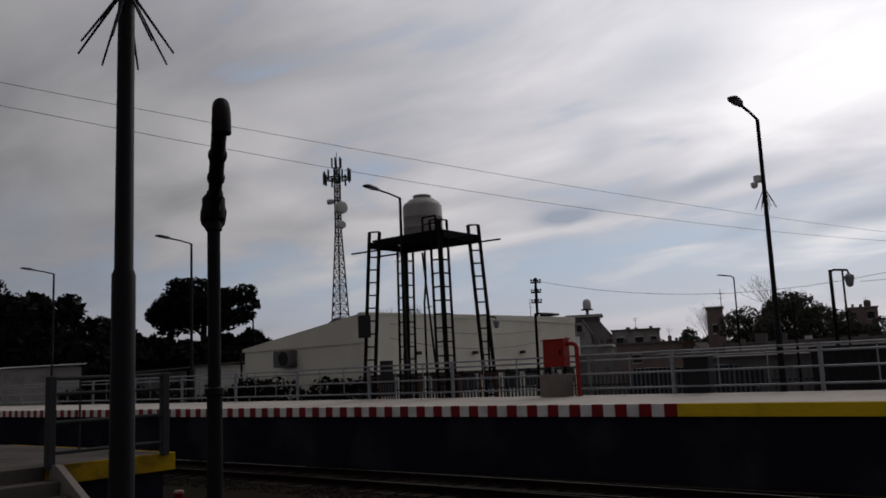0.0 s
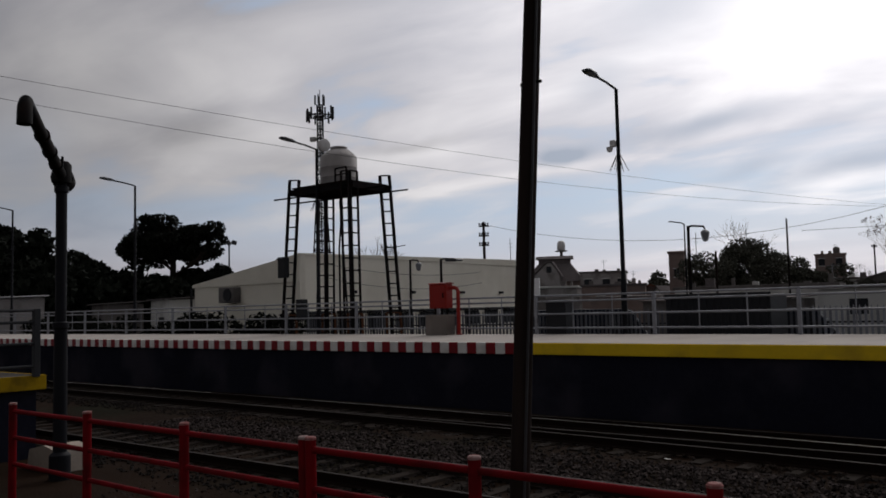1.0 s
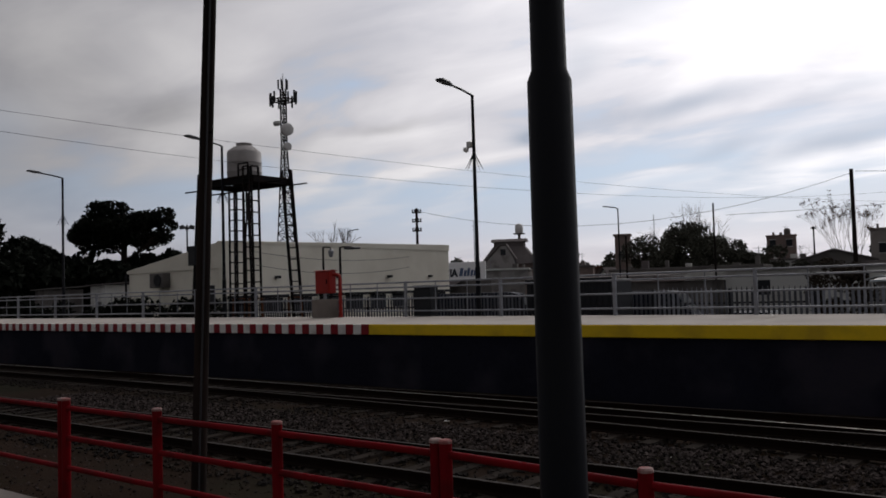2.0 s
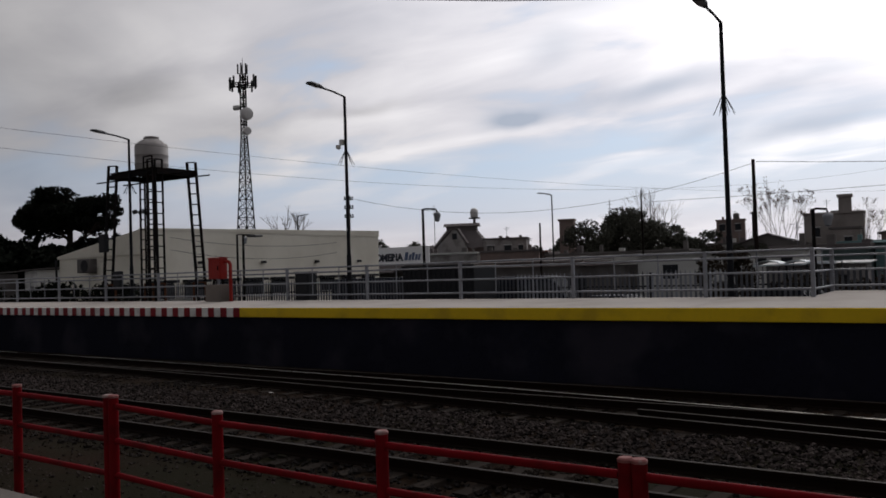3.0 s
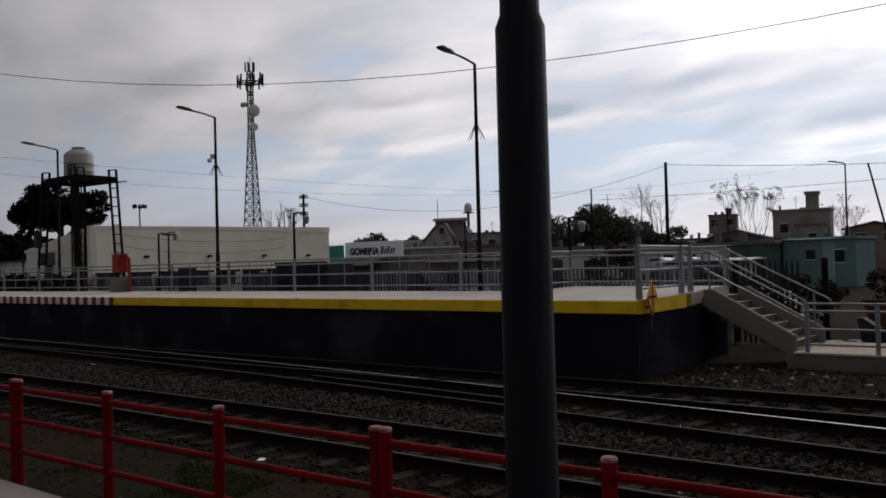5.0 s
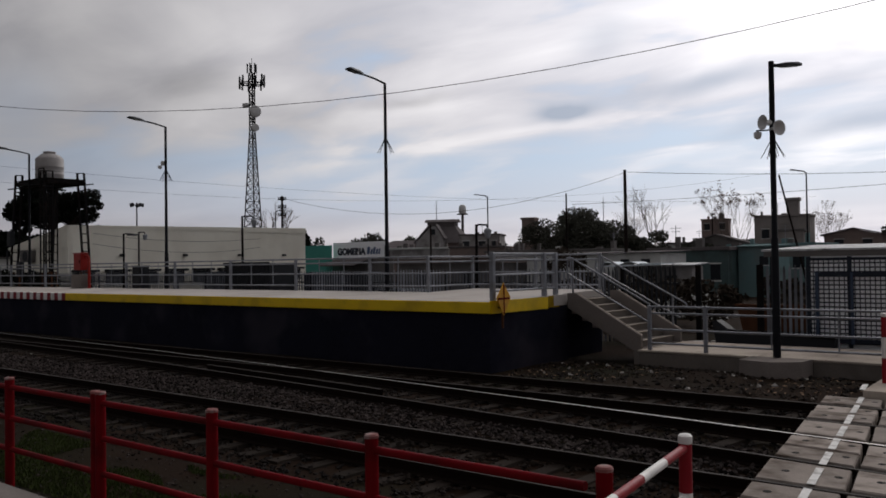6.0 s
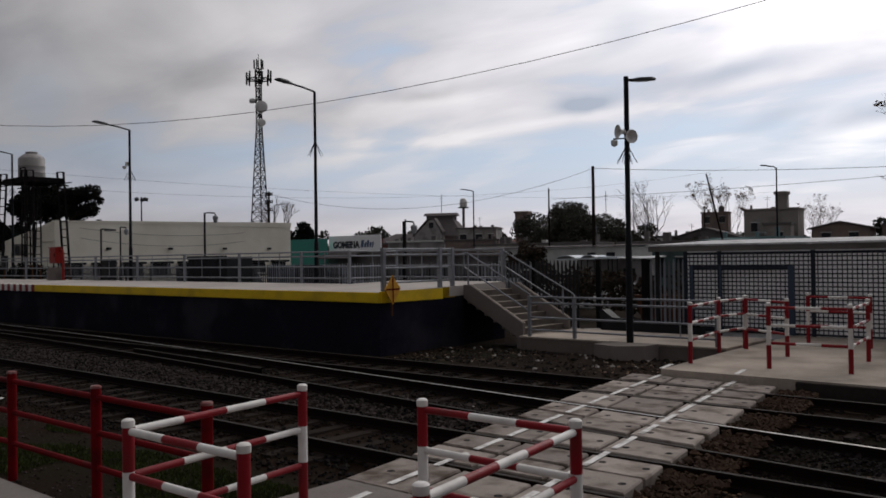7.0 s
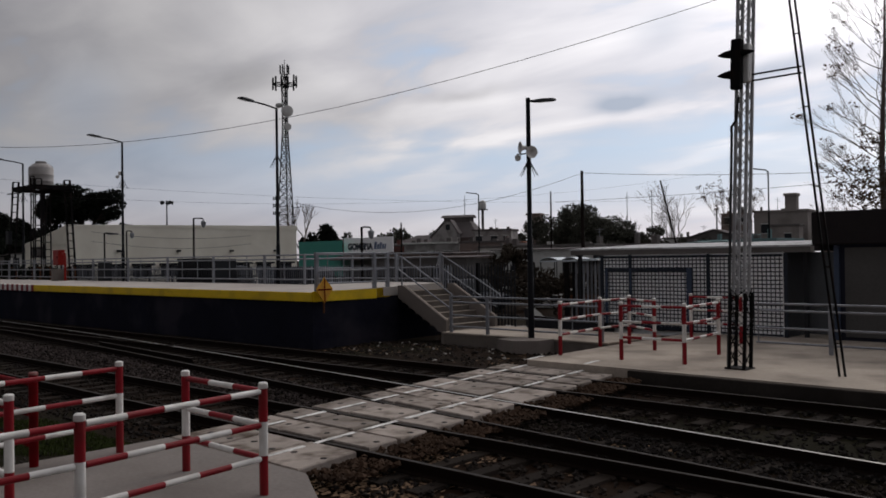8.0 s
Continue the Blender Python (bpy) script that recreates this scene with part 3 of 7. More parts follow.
def stone_material():
    m = mat("loose_ballast", (0.0225, 0.0180, 0.0168), 0.9, s1=0.5, v1=0.3, s2=9, v2=0.2)
    n, l = m.node_tree.nodes, m.node_tree.links
    b = n["Principled BSDF"]
    old = b.inputs["Base Color"].links[0].from_socket
    geo = n.new("ShaderNodeNewGeometry")
    rp = n.new("ShaderNodeMapRange")
    rp.inputs["To Min"].default_value, rp.inputs["To Max"].default_value = 0.15, 3.2
    l.new(geo.outputs["Random Per Island"], rp.inputs[0])
    sc = n.new("ShaderNodeVectorMath")
    sc.operation = "SCALE"
    l.new(old, sc.inputs[0])
    l.new(rp.outputs[0], sc.inputs["Scale"])
    l.new(sc.outputs[0], b.inputs["Base Color"])
    return m


LOOSE = stone_material()
stones("ballast", 17000, -14, 20, 10.45, 12.55, 0.038, -0.15, "dark grey crushed stone ballast between the tracks", LOOSE)
stones("ballast", 6000, 21, 34, 10.45, 12.55, 0.038, -0.15, "darker crushed stone ballast beyond the crossing", STONE, off_crossing)
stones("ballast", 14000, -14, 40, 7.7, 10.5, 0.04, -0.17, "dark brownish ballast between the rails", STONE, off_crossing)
stones("ballast", 20000, -30, 40, 12.55, 16.7, 0.04, -0.17, "darker ballast along the platform wall", STONE, off_crossing)
stones("debris", 500, 12.2, 19.3, 17.0, 20.0, 0.035, None, "small stones and chips on the bank below the stairs", LOOSE, category="gravel")
stones("rubble", 420, 12.2, 19.4, 16.9, 20.0, 0.07, None, "broken stones and rubble by the platform end", STONE, category="rubble")
stones("paper_scraps", 46, 12.4, 19.0, 17.0, 19.9, 0.06, None, "pale scraps of rubbish on the bank below the stairs", DEBRIS, category="litter")


# ---- far platform ----
PX0, PX1, PY, PZ = -75.0, 11.95, 17.0, 1.455
STAIR_X = 11.72
plat = thing("platform", (0, 0, 0), "raised concrete station platform with dark painted wall and yellow edge", "platform", kind="structure")
part("wall", Shape().box((PX0, PY + 0.05, -0.5), (PX1 - 0.05, 20.48, 1.24)).box((7.15, 20.482, -0.5), (STAIR_X - 0.05, 22.74, 1.24)), PLINTH, plat, "dark navy painted wall")
cuts = [PX0 + 3.5 * k for k in range(24) if PX0 + 3.5 * k < 6.5] + [7.15, 9.5, PX1 - 0.032]
for x, x2 in zip(cuts, cuts[1:]):                       # deck bays with open joints
    back = 20.5 if x < 7.0 or x > 9.0 else 22.78
    bay = Shape().add([(x, PY + 0.02, 1.245), (x2 - 0.008, PY + 0.02, 1.245), (x2 - 0.008, back, 1.245), (x, back, 1.245),
                       (x, PY + 0.02, PZ), (x2 - 0.008, PY + 0.02, PZ), (x2 - 0.008, back, PZ + 0.02 * (back - PY)), (x, back, PZ + 0.02 * (back - PY))],
                      [(3, 2, 1, 0), (4, 5, 6, 7), (0, 1, 5, 4), (1, 2, 6, 5), (2, 3, 7, 6), (3, 0, 4, 7)])
    part("deck_slab", bay, DECK, plat)
part("deck_slab", Shape().add([(9.5, 20.508, 1.245), (STAIR_X, 20.508, 1.245), (STAIR_X, 22.78, 1.245), (9.5, 22.78, 1.245), (9.5, 20.508, PZ + 0.07), (STAIR_X, 20.508, PZ + 0.07), (STAIR_X, 22.78, PZ + 0.115), (9.5, 22.78, PZ + 0.115)],
                              [(3, 2, 1, 0), (4, 5, 6, 7), (0, 1, 5, 4), (1, 2, 6, 5), (2, 3, 7, 6), (3, 0, 4, 7)]), DECK, plat)
EDGE = -7.78
part("edge_beam", Shape().box((EDGE, PY - 0.035, 1.188), (PX1, PY + 0.017, PZ + 0.004), 0.012), YELLOW, plat, "yellow painted edge")
part("edge_beam", Shape().prism([(PX1 - 0.03, PY + 0.02), (PX1 + 0.03, PY + 0.02), (PX1 - 0.04, 19.55), (PX1 - 0.10, 19.55)], 1.188, PZ + 0.03, axis=2), YELLOW, plat, "yellow painted edge")
part("edge_beam", Shape().prism([(PX1 - 0.11, 19.556), (PX1 - 0.03, 19.556), (PX1 - 0.06, 20.37), (PX1 - 0.14, 20.37)], 1.21, PZ + 0.05, axis=2), DIM_YELLOW, plat, "dull brownish yellow edge")
part("kerb_line", Shape().box((EDGE, PY + 0.022, PZ - 0.02), (PX1 - 0.04, PY + 0.16, PZ + 0.008)), DECK, plat)
STRIPE = 0.287
red_mesh = Shape().box((-STRIPE / 2 + 0.002, -0.035, 1.188), (STRIPE / 2 - 0.002, 0.019, PZ + 0.004), 0.008).mesh("edge_stripe", RED)
white_mesh = Shape().box((-STRIPE / 2 + 0.002, -0.035, 1.188), (STRIPE / 2 - 0.002, 0.019, PZ + 0.004), 0.008).mesh("edge_stripe", WHITE)
for i in range(220):
    part("edge_stripe", red_mesh if i % 2 == 0 else white_mesh, None, plat, at=(EDGE - STRIPE * (i + 0.5), PY, 0))


# ---- railings ----
def railing(pts, posts, thin, z0, height, label, group="grey railings", drops=(0.0, 0.15, 0.5, 0.88), name="railing", r=0.026, post_r=0.042, zinc=GALV):
    """A run of rails along pts (plan points); posts and thin are lists of plan points."""
    t = thing(name, (pts[0][0], pts[0][1], z0), label, "railing", group)
    o = Vector((pts[0][0], pts[0][1], z0))
    for d in drops:
        part("rail", Shape().tube([Vector((x, y, z0 + height - d)) - o for x, y in pts], r, 8), zinc, t, smooth=True)
    for x, y in posts:
        p = Vector((x, y, z0)) - o
        part("post", Shape().box(p + Vector((-post_r, -post_r, -0.02)), p + Vector((post_r, post_r, height + 0.03)), 0.008), zinc, t)
    for x, y in thin:
        p = Vector((x, y, z0)) - o
        part("baluster", Shape().tube([p + Vector((0, 0, height - drops[-1])), p + Vector((0, 0, height))], 0.017, 6), zinc, t)
    return t


RY = 20.42
xs_main = [7.2, 4.8, 1.3, -2.3] + [-2.3 - 3.55 * k for k in range(1, 14)]
for a, b in zip(xs_main, xs_main[1:]):
    n = 2 if a - b > 3 else 1
    railing([(b, RY), (a, RY)], [(b, RY)] + ([(a, RY)] if a == 7.2 else []), [(b + (a - b) * (k + 1) / (n + 1), RY) for k in range(n)], 1.52, 1.06, "grey galvanised tube railing bay at the back of the platform")
railing([(7.2, RY), (7.12, 22.7)], [(7.12, 22.7)], [(7.16, 21.5)], 1.52, 1.06, "short grey railing where the platform widens")
railing([(7.12, 22.7), (11.66, 22.7)], [(9.5, 22.7), (11.66, 22.7)], [(8.3, 22.7), (10.7, 22.7)], 1.52, 1.06, "grey tube railing at the back of the wide platform end")
railing([(11.85, 17.25), (11.78, 20.2)], [(11.85, 17.25), (11.8, 19.55), (11.78, 20.12)], [(11.83, 18.3)], 1.50, 1.08, "grey railing closing the platform end", post_r=0.055)


# ---- stairs and walkway ----
def stairs(x0, z0, z1, y0, y1, n, run, label, body=STAIR):
    t = thing("staircase", (x0, y0, z1), label, "staircase", kind="structure")
    h, w = (z0 - z1) / n, y1 - y0
    for i in range(n):
        part("step", Shape().box((i * run, 0.1, z0 - z1 - (i + 1) * h - h - 0.02), (i * run + run + 0.03, w - 0.1, z0 - z1 - (i + 1) * h + (0.0 if i < n - 1 else 0.012)), 0.01), body, t)
    L = n * run
    for y in (0.0, w - 0.099):
        part("stringer", Shape().prism([(0, z0 - z1 + 0.02), (0, z0 - z1 - 0.29), (L - 0.36, -0.11), (L - 0.3, -0.25), (L - 0.2, -0.25), (L - 0.2, 0.34), (0.19, z0 - z1 + 0.02)], y, y + 0.099, axis=1), CONCRETE_DARK, t)
    return t


def wide_stairs(x0, y0, y1, z0, z1, n, run, label):
    """Broad flight with upstanding side walls, pale nosings, pale strips for lit edges and a looped tube handrail on
    each side.
    """
    t = thing("staircase", (x0, y0, z1), label, "staircase", kind="structure")
    h, w, H = (z0 - z1) / n, y1 - y0, z0 - z1
    slope = h / run
    for i in range(n):
        top = H - (i + 1) * h + (0.004 if i == n - 1 else 0.0)
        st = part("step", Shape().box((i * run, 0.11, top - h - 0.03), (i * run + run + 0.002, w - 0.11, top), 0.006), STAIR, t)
        part("nosing", Shape().box((i * run + run - 0.055, 0.12, top - 0.012), (i * run + run + 0.012, w - 0.12, top + 0.006), 0.004), CONCRETE, st, "pale step edge")
    L = n * run
    for y in (0.0, w - 0.104):
        up, low, e = 0.26, -0.22, L - 0.12
        a = 0.26                                         # start of the stair side in front of the platform end
        side = [(a, H + 0.02), (a, H - slope * a + low), (e - 0.2, H - slope * (e - 0.2) + low), (e - 0.2, -0.4), (e, -0.4), (e, H - slope * e + up), (up / slope + 0.02, H + 0.02)]
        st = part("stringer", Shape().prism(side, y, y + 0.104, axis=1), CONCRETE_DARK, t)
        # pale strip puts the light along the side wall's top edge into colour
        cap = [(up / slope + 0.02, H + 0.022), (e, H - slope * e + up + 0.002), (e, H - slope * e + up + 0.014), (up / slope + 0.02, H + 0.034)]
        part("coping", Shape().prism(cap, y + 0.06, y + 0.106, axis=1), CONCRETE, st, "pale strip painted as the lit top edge")
    for y, lines_, posts in (
            (0.05, ([(0.22, 2.47), (0.38, 2.46), (1.85, 1.67), (2.54, 1.30)], [(0.34, 2.46), (0.25, 2.40), (0.24, 2.08), (0.36, 1.995), (2.08, 1.09), (2.54, 0.84)]), ((0.40, 1.5, 2.46),)),
            (w - 0.05, ([(-0.12, 2.52), (0.0, 2.50), (2.36, 1.285), (2.47, 1.22), (2.52, 1.10)], [(0.0, 2.49), (-0.18, 2.46), (-0.22, 2.2), (-0.1, 2.09), (2.06, 0.955), (2.3, 0.84)]), ((0.02, 1.5, 2.50), (2.1, 0.35, 1.43)))):
        hr = thing("handrail", (x0, y0 + y, z1), "grey tube handrail beside the concrete stairs", "handrail", "stair handrails")
        for pts in lines_:
            part("rail", Shape().tube([(a, 0, b - z1) for a, b in pts], 0.024, 8), GALV, hr, smooth=True)
        for px, za, zb in posts:
            part("post", Shape().tube([(px, 0, za - z1), (px, 0, zb - z1)], 0.026, 8), GALV, hr, smooth=True)
    return t


wide_stairs(STAIR_X, 20.38, 22.78, 1.53, 0.2, 8, 0.305, "broad concrete stairs from the platform end down to the walkway")
wk = thing("walkway", (0, 0, 0), "low concrete walkway at the foot of the stairs", "walkway", kind="structure")
# body in a darker concrete than the slabs on top
part("base", Shape().box((14.05, 20.25, -0.5), (19.75, 22.9, 0.146), 0.01), STAIR, wk, "darker concrete side")
for k in range(4):
    part("slab", Shape().box((14.02 + 1.434 * k, 20.22, 0.148), (14.02 + 1.434 * k + 1.426, 22.93, 0.2), 0.012), CONCRETE, wk)
single("lamp_plinth", Shape().prism([(16.8, 19.42), (17.5, 19.2), (18.05, 19.6), (18.1, 20.215), (16.8, 20.215)], -0.45, 0.205, axis=2), CONCRETE_DARK, "concrete foundation block of a lamp post beside the walkway", "foundation", kind="structure")
railing([(14.3, 20.33), (19.5, 20.33)], [(14.3, 20.33), (15.7, 20.33), (19.5, 20.33)], [(17.2, 20.33), (18.6, 20.33)], 0.2, 1.05, "grey tube railing along the walkway", drops=(0.0, 0.16, 0.55, 0.88))
slab = Shape().prism([(19.9, 16.68), (60.0, 16.68), (60.0, 26.2), (19.76, 26.2), (19.76, 20.2)], -0.5, 0.13, axis=2)
single("pavement", slab, CONCRETE, "broad pale concrete pavement at the far side of the crossing", "pavement", kind="structure")
# grimy kerb whose near-black also paints the shaded recess below the slab edge
single("kerb", Shape().box((22.45, 16.60, -0.5), (60, 16.677, 0.10), 0.01), GRIMY_RECESS_KERB, "weathered concrete kerb darkened for the recess under the pavement edge", "kerb", kind="structure")


# ---- level crossing ----
def cx(y, x):
    return x - 0.155 * (y - 12.0)


cross = thing("level_crossing", (0, 0, 0), "pedestrian level crossing of concrete panels with white lines", "level crossing", kind="structure")


def panel(y0a, y0b, y1a, y1b, xa, xb, ztop):
    """A panel between x xa and xb (at y 12) with slightly different y ends."""
    s = Shape()
    g = 0.019
    p = [(cx(y0a, xa) + g, y0a + g), (cx(y0b, xb) - g, y0b + g), (cx(y1b, xb) - g, y1b - g), (cx(y1a, xa) + g, y1a - g)]
    p = [(qx + rnd.uniform(0, 0.022) * (1 if i in (0, 3) else -1), qy + rnd.uniform(0, 0.02) * (1 if i < 2 else -1)) for i, (qx, qy) in enumerate(p)]   # chipped corners
    e = 0.018
    c = Vector((sum(q[0] for q in p) / 4, sum(q[1] for q in p) / 4))
    inner = [Vector(q) + (c - Vector(q)).normalized() * e for q in p]
    v = [(*q, ztop - 0.14) for q in p] + [(*q, ztop - e) for q in p] + [(*q, ztop) for q in inner]
    f = [(0, 1, 5, 4), (1, 2, 6, 5), (2, 3, 7, 6), (3, 0, 4, 7), (4, 5, 9, 8), (5, 6, 10, 9), (6, 7, 11, 10), (7, 4, 8, 11), (8, 9, 10, 11), (3, 2, 1, 0)]
    s.add(v, f)
    part("panel", s, PANEL, cross)
    for fx in (0.2, 0.8):                                 # lifting holes
        hx, hy = p[0][0] + (p[1][0] - p[0][0]) * fx, c.y + rnd.uniform(-0.06, 0.06)
        part("lifting_hole", Shape().lathe([(0.045, ztop + 0.001), (0.045, ztop + 0.0035), (0.02, ztop + 0.0035)], 10, at=(hx, hy, 0)), RUBBER, cross, "dark round lifting hole")


XL, XR = 20.0, 22.88
cuts = [XL, XL + 0.96, XL + 1.92, XR]
for kind_row in range(11):
    for xa, xb in zip(cuts, cuts[1:]):
        ra, rb = cx(12.5, xa), cx(12.5, xb)
        ca, cb = cross_rail(ra), cross_rail(rb)
        da, db = ca - GAUGE, cb - GAUGE
        fa, fb = far_rail(ra), far_rail(rb)
        ends = {
            0: (7.62, 7.62, 8.71, 8.71), 1: (8.90, 8.90, 9.54, 9.54), 2: (9.55, 9.55, 10.21, 10.21),
            3: (10.39, 10.39, da - 0.09, db - 0.09), 4: (da + 0.1, db + 0.1, (da + ca) / 2, (db + cb) / 2),
            5: ((da + ca) / 2 + 0.01, (db + cb) / 2 + 0.01, ca - 0.1, cb - 0.1),
            6: (ca + 0.09, cb + 0.09, fa - GAUGE - 0.09, fb - GAUGE - 0.09),
            7: (fa - GAUGE + 0.1, fb - GAUGE + 0.1, fa - 0.75, fb - 0.75), 8: (fa - 0.74, fb - 0.74, fa - 0.11, fb - 0.11), 9: (fa + 0.09, fb + 0.09, 16.63, 16.63),
        }.get(kind_row)
        if ends is None or ends[2] - ends[0] < 0.1 or ends[3] - ends[1] < 0.1:
            continue
        panel(*ends, xa, xb, 0.005 + rnd.uniform(-0.006, 0.01))
for xl in (20.61, 22.08):
    y = 7.75
    while y < 16.5:
        y2 = y + rnd.uniform(0.66, 0.80)
        quad = [(cx(y, xl) - 0.042, y), (cx(y, xl) + 0.042, y), (cx(y2, xl) + 0.042, y2), (cx(y2, xl) - 0.042, y2)]
        part("white_line", Shape().prism(quad, 0.012, 0.018, axis=2), WORN_WHITE, cross, "worn white painted line")
        y = y2 + 0.2
for xl in (20.61, 22.08):                                # lines carried on over both pavements
    for y, y2, z in ((16.75, 17.45, 0.13), (6.3, 7.4, 0.01)):
        single("white_line", Shape().prism([(cx(y, xl) - 0.045, y), (cx(y, xl) + 0.045, y), (cx(y2, xl) + 0.045, y2), (cx(y2, xl) - 0.045, y2)], z + 0.001, z + 0.006, axis=2), WORN_WHITE, "worn white line painted on the pavement", "road marking", "pavement lines", kind="structure")


def bank(x, y):
    e = 0.155 * (y - 12.0)
    return 22.92 - e < x < 23.6 - e and not any(abs(y - q) < 0.1 for q in (8.8, 10.3, 12.6, 14.2, 15.7))


stones("dirt_bank", 5200, 22.2, 24.3, 7.7, 16.5, 0.05, -0.045, "dirt and broken stone banked against the crossing panels", BROWN_DIRT, bank, category="gravel")
single("footpath", Shape().prism([(20.75, 7.6), (23.75, 7.6), (24.9, 6.9), (25.3, 2.6), (20.75, 2.6)], -0.5, 0.01, axis=2), FOOTPATH, "worn concrete footpath leading up to the crossing", "footpath", kind="structure")
single("footpath", Shape().box((-6.6, 2.6, -0.5), (20.74, 5.33, 0.02), 0.015), FOOTPATH, "long concrete path behind the red fence", "footpath", kind="structure")


# ---- near platform ----
nplat = thing("platform", (0, 0, 0), "end of a raised concrete platform with a yellow edge", "platform", kind="structure")
part("wall", Shape().box((-75, 2.7, -0.5), (-11.72, 7.56, 1.035)), PLINTH, nplat, "dark painted wall")
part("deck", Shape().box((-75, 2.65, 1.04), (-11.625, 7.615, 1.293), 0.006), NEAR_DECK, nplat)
part("edge_beam", Shape().box((-11.62, 5.72, 1.04), (-11.565, 7.67, 1.298), 0.008), DIM_YELLOW, nplat, "yellow painted edge")
part("edge_beam", Shape().box((-17, 7.62, 1.04), (-11.625, 7.67, 1.298), 0.008), DIM_YELLOW, nplat, "yellow painted edge")
railing([(-11.55, 5.75), (-11.55, 7.47)], [(-11.55, 5.75), (-11.55, 7.47)], [(-11.55, 6.16)], 1.29, 1.16, "grey railing across the near platform end", drops=(0.0, 0.21, 0.59, 0.99), post_r=0.055, zinc=DIM_ZINC)
stairs(-11.56, 1.29, -0.1, 3.9, 5.85, 8, 0.295, "darkened concrete stairs down from the near platform", NEAR_DECK)
stones("pebbles", 5200, -8, 20, 5.5, 7.8, 0.022, None, "scattered pebbles on the dirt beside the red fence", LOOSE, category="pebbles")


# ---- lamp posts ----
def spikes(parent, z, r0, n=8, length=0.42, spread=0.26, phase=0.0):
    for k in range(n):
        a = 2 * math.pi * k / n + phase
        c, s = math.cos(a), math.sin(a)
        part("spike", Shape().tube([(r0 * c, r0 * s, z), (c * spread, s * spread, z - length)], [0.011, 0.007], 5), POLE_STEEL, parent)


def luminaire(parent, tip, d):
    """A flat road lamp head at the end of an arm, pointing along the plan direction d."""
    d = Vector((d[0], d[1], 0)).normalized()
    m = Matrix.Translation(tip) @ Matrix(((d.x, -d.y, 0, 0), (d.y, d.x, 0, 0), (0, 0, 1, 0), (0, 0, 0, 1))) @ Matrix.Rotation(radians(-6), 4, "Y")
    s = Shape()
    prof = [(-0.06, 0.05, 0.035), (0.04, 0.07, 0.05), (0.16, 0.12, 0.055), (0.45, 0.135, 0.05), (0.58, 0.10, 0.03), (0.62, 0.05, 0.012)]
    v, f = [], []
    for x, w, h in prof:
        v += [m @ Vector(p) for p in ((x, -w, 0), (x, -w * 0.8, h), (x, w * 0.8, h), (x, w, 0), (x, w * 0.9, -0.025), (x, -w * 0.9, -0.025))]
    for i in range(len(prof) - 1):
        for k in range(6):
            f.append((i * 6 + k, i * 6 + (k + 1) % 6, (i + 1) * 6 + (k + 1) % 6, (i + 1) * 6 + k))
    f += [(5, 4, 3, 2, 1, 0), tuple((len(prof) - 1) * 6 + k for k in range(6))]
    head = part("lamp_head", s.add(v, f), LAMP_HEAD, parent, "flat grey lamp head", smooth=True)
    part("lens", Shape().box((0.14, -0.095, -0.034), (0.46, 0.095, -0.0255), 0.003, m), LENS, head)


def lamp_post(x, y, z0, top, arm, rise, label, r0=0.085, r1=0.045, spike_z=None, camera_z=None, base=True, flare=0.26):
    t = thing("lamp_post", (x, y, z0), label, "lamp post", "station lamp posts")
    h = top - z0
    part("pole", Shape().tube([(0, 0, 0), (0, 0, h * 0.38), (0, 0, h * 0.385), (0, 0, h)], [r0, r0 * 0.9, r0 * 0.72, r1], 12), POLE_STEEL, t, smooth=True)
    if base:
        part("base_plate", Shape().box((-0.17, -0.17, 0), (0.17, 0.17, 0.02), 0.004), POLE_STEEL, t)
    a = Vector((*arm, 0))
    pts = [Vector((0, 0, h - 0.06)), a * 0.04 + Vector((0, 0, h + 0.0)), a * 0.5 + Vector((0, 0, h + rise * 0.62)), a + Vector((0, 0, h + rise))]
    part("arm", Shape().tube(pts, 0.032, 8), POLE_STEEL, t, smooth=True)
    luminaire(t, pts[-1], arm)
    if spike_z:
        spikes(t, spike_z - z0, r1, spread=flare)
    if camera_z:
        part("camera_box", Shape().box((-0.2, -0.12, camera_z - z0), (-0.04, 0.06, camera_z - z0 + 0.17), 0.02), OFFWHITE, t, "white camera housing")
        part("camera_dome", Shape().lathe([(0.02, -0.12), (0.07, -0.09), (0.085, -0.03), (0.085, 0.02), (0.03, 0.03)], 12, at=(-0.17, -0.16, camera_z - z0 - 0.04)), OFFWHITE, t, "small white dome camera", smooth=True)
    return t


LY = 20.66
for i, lx in enumerate((-54.2, -42.3, -30.4, -18.6, -6.8, 5.32)):
    lamp_post(lx, LY, -0.2, 8.05, (0.0, -1.05), 0.13, "tall dark lamp post with a camera box behind the railing" if lx == -6.8 else "tall dark grey lamp post behind the platform railing", spike_z=6.27, camera_z=6.5 if lx == -6.8 else None)
for lx, ly in ((-5.25, 3.17), (18.27, 3.08), (6.3, 2.80)):
    dm = lamp_post(lx, ly, 0.0, 8.0, (0.0, 1.05), 0.13, "tall dark lamp post beside the path near the tracks", r0=0.085, spike_z=5.0 if lx < 0 else 5.1, camera_z=None, flare=0.32)

part("camera_arm", Shape().tube([(0.05, 0.02, 4.3), (0.3, 0.12, 4.32), (0.34, 0.14, 4.2)], 0.018, 8), POLE_STEEL, dm, smooth=True)
part("camera_dome", Shape().lathe([(0.02, -0.1), (0.05, -0.07), (0.06, -0.02), (0.03, 0.03)], 12, at=(0.34, 0.14, 4.14)), POLE_STEEL, dm, "small dark dome camera", smooth=True)

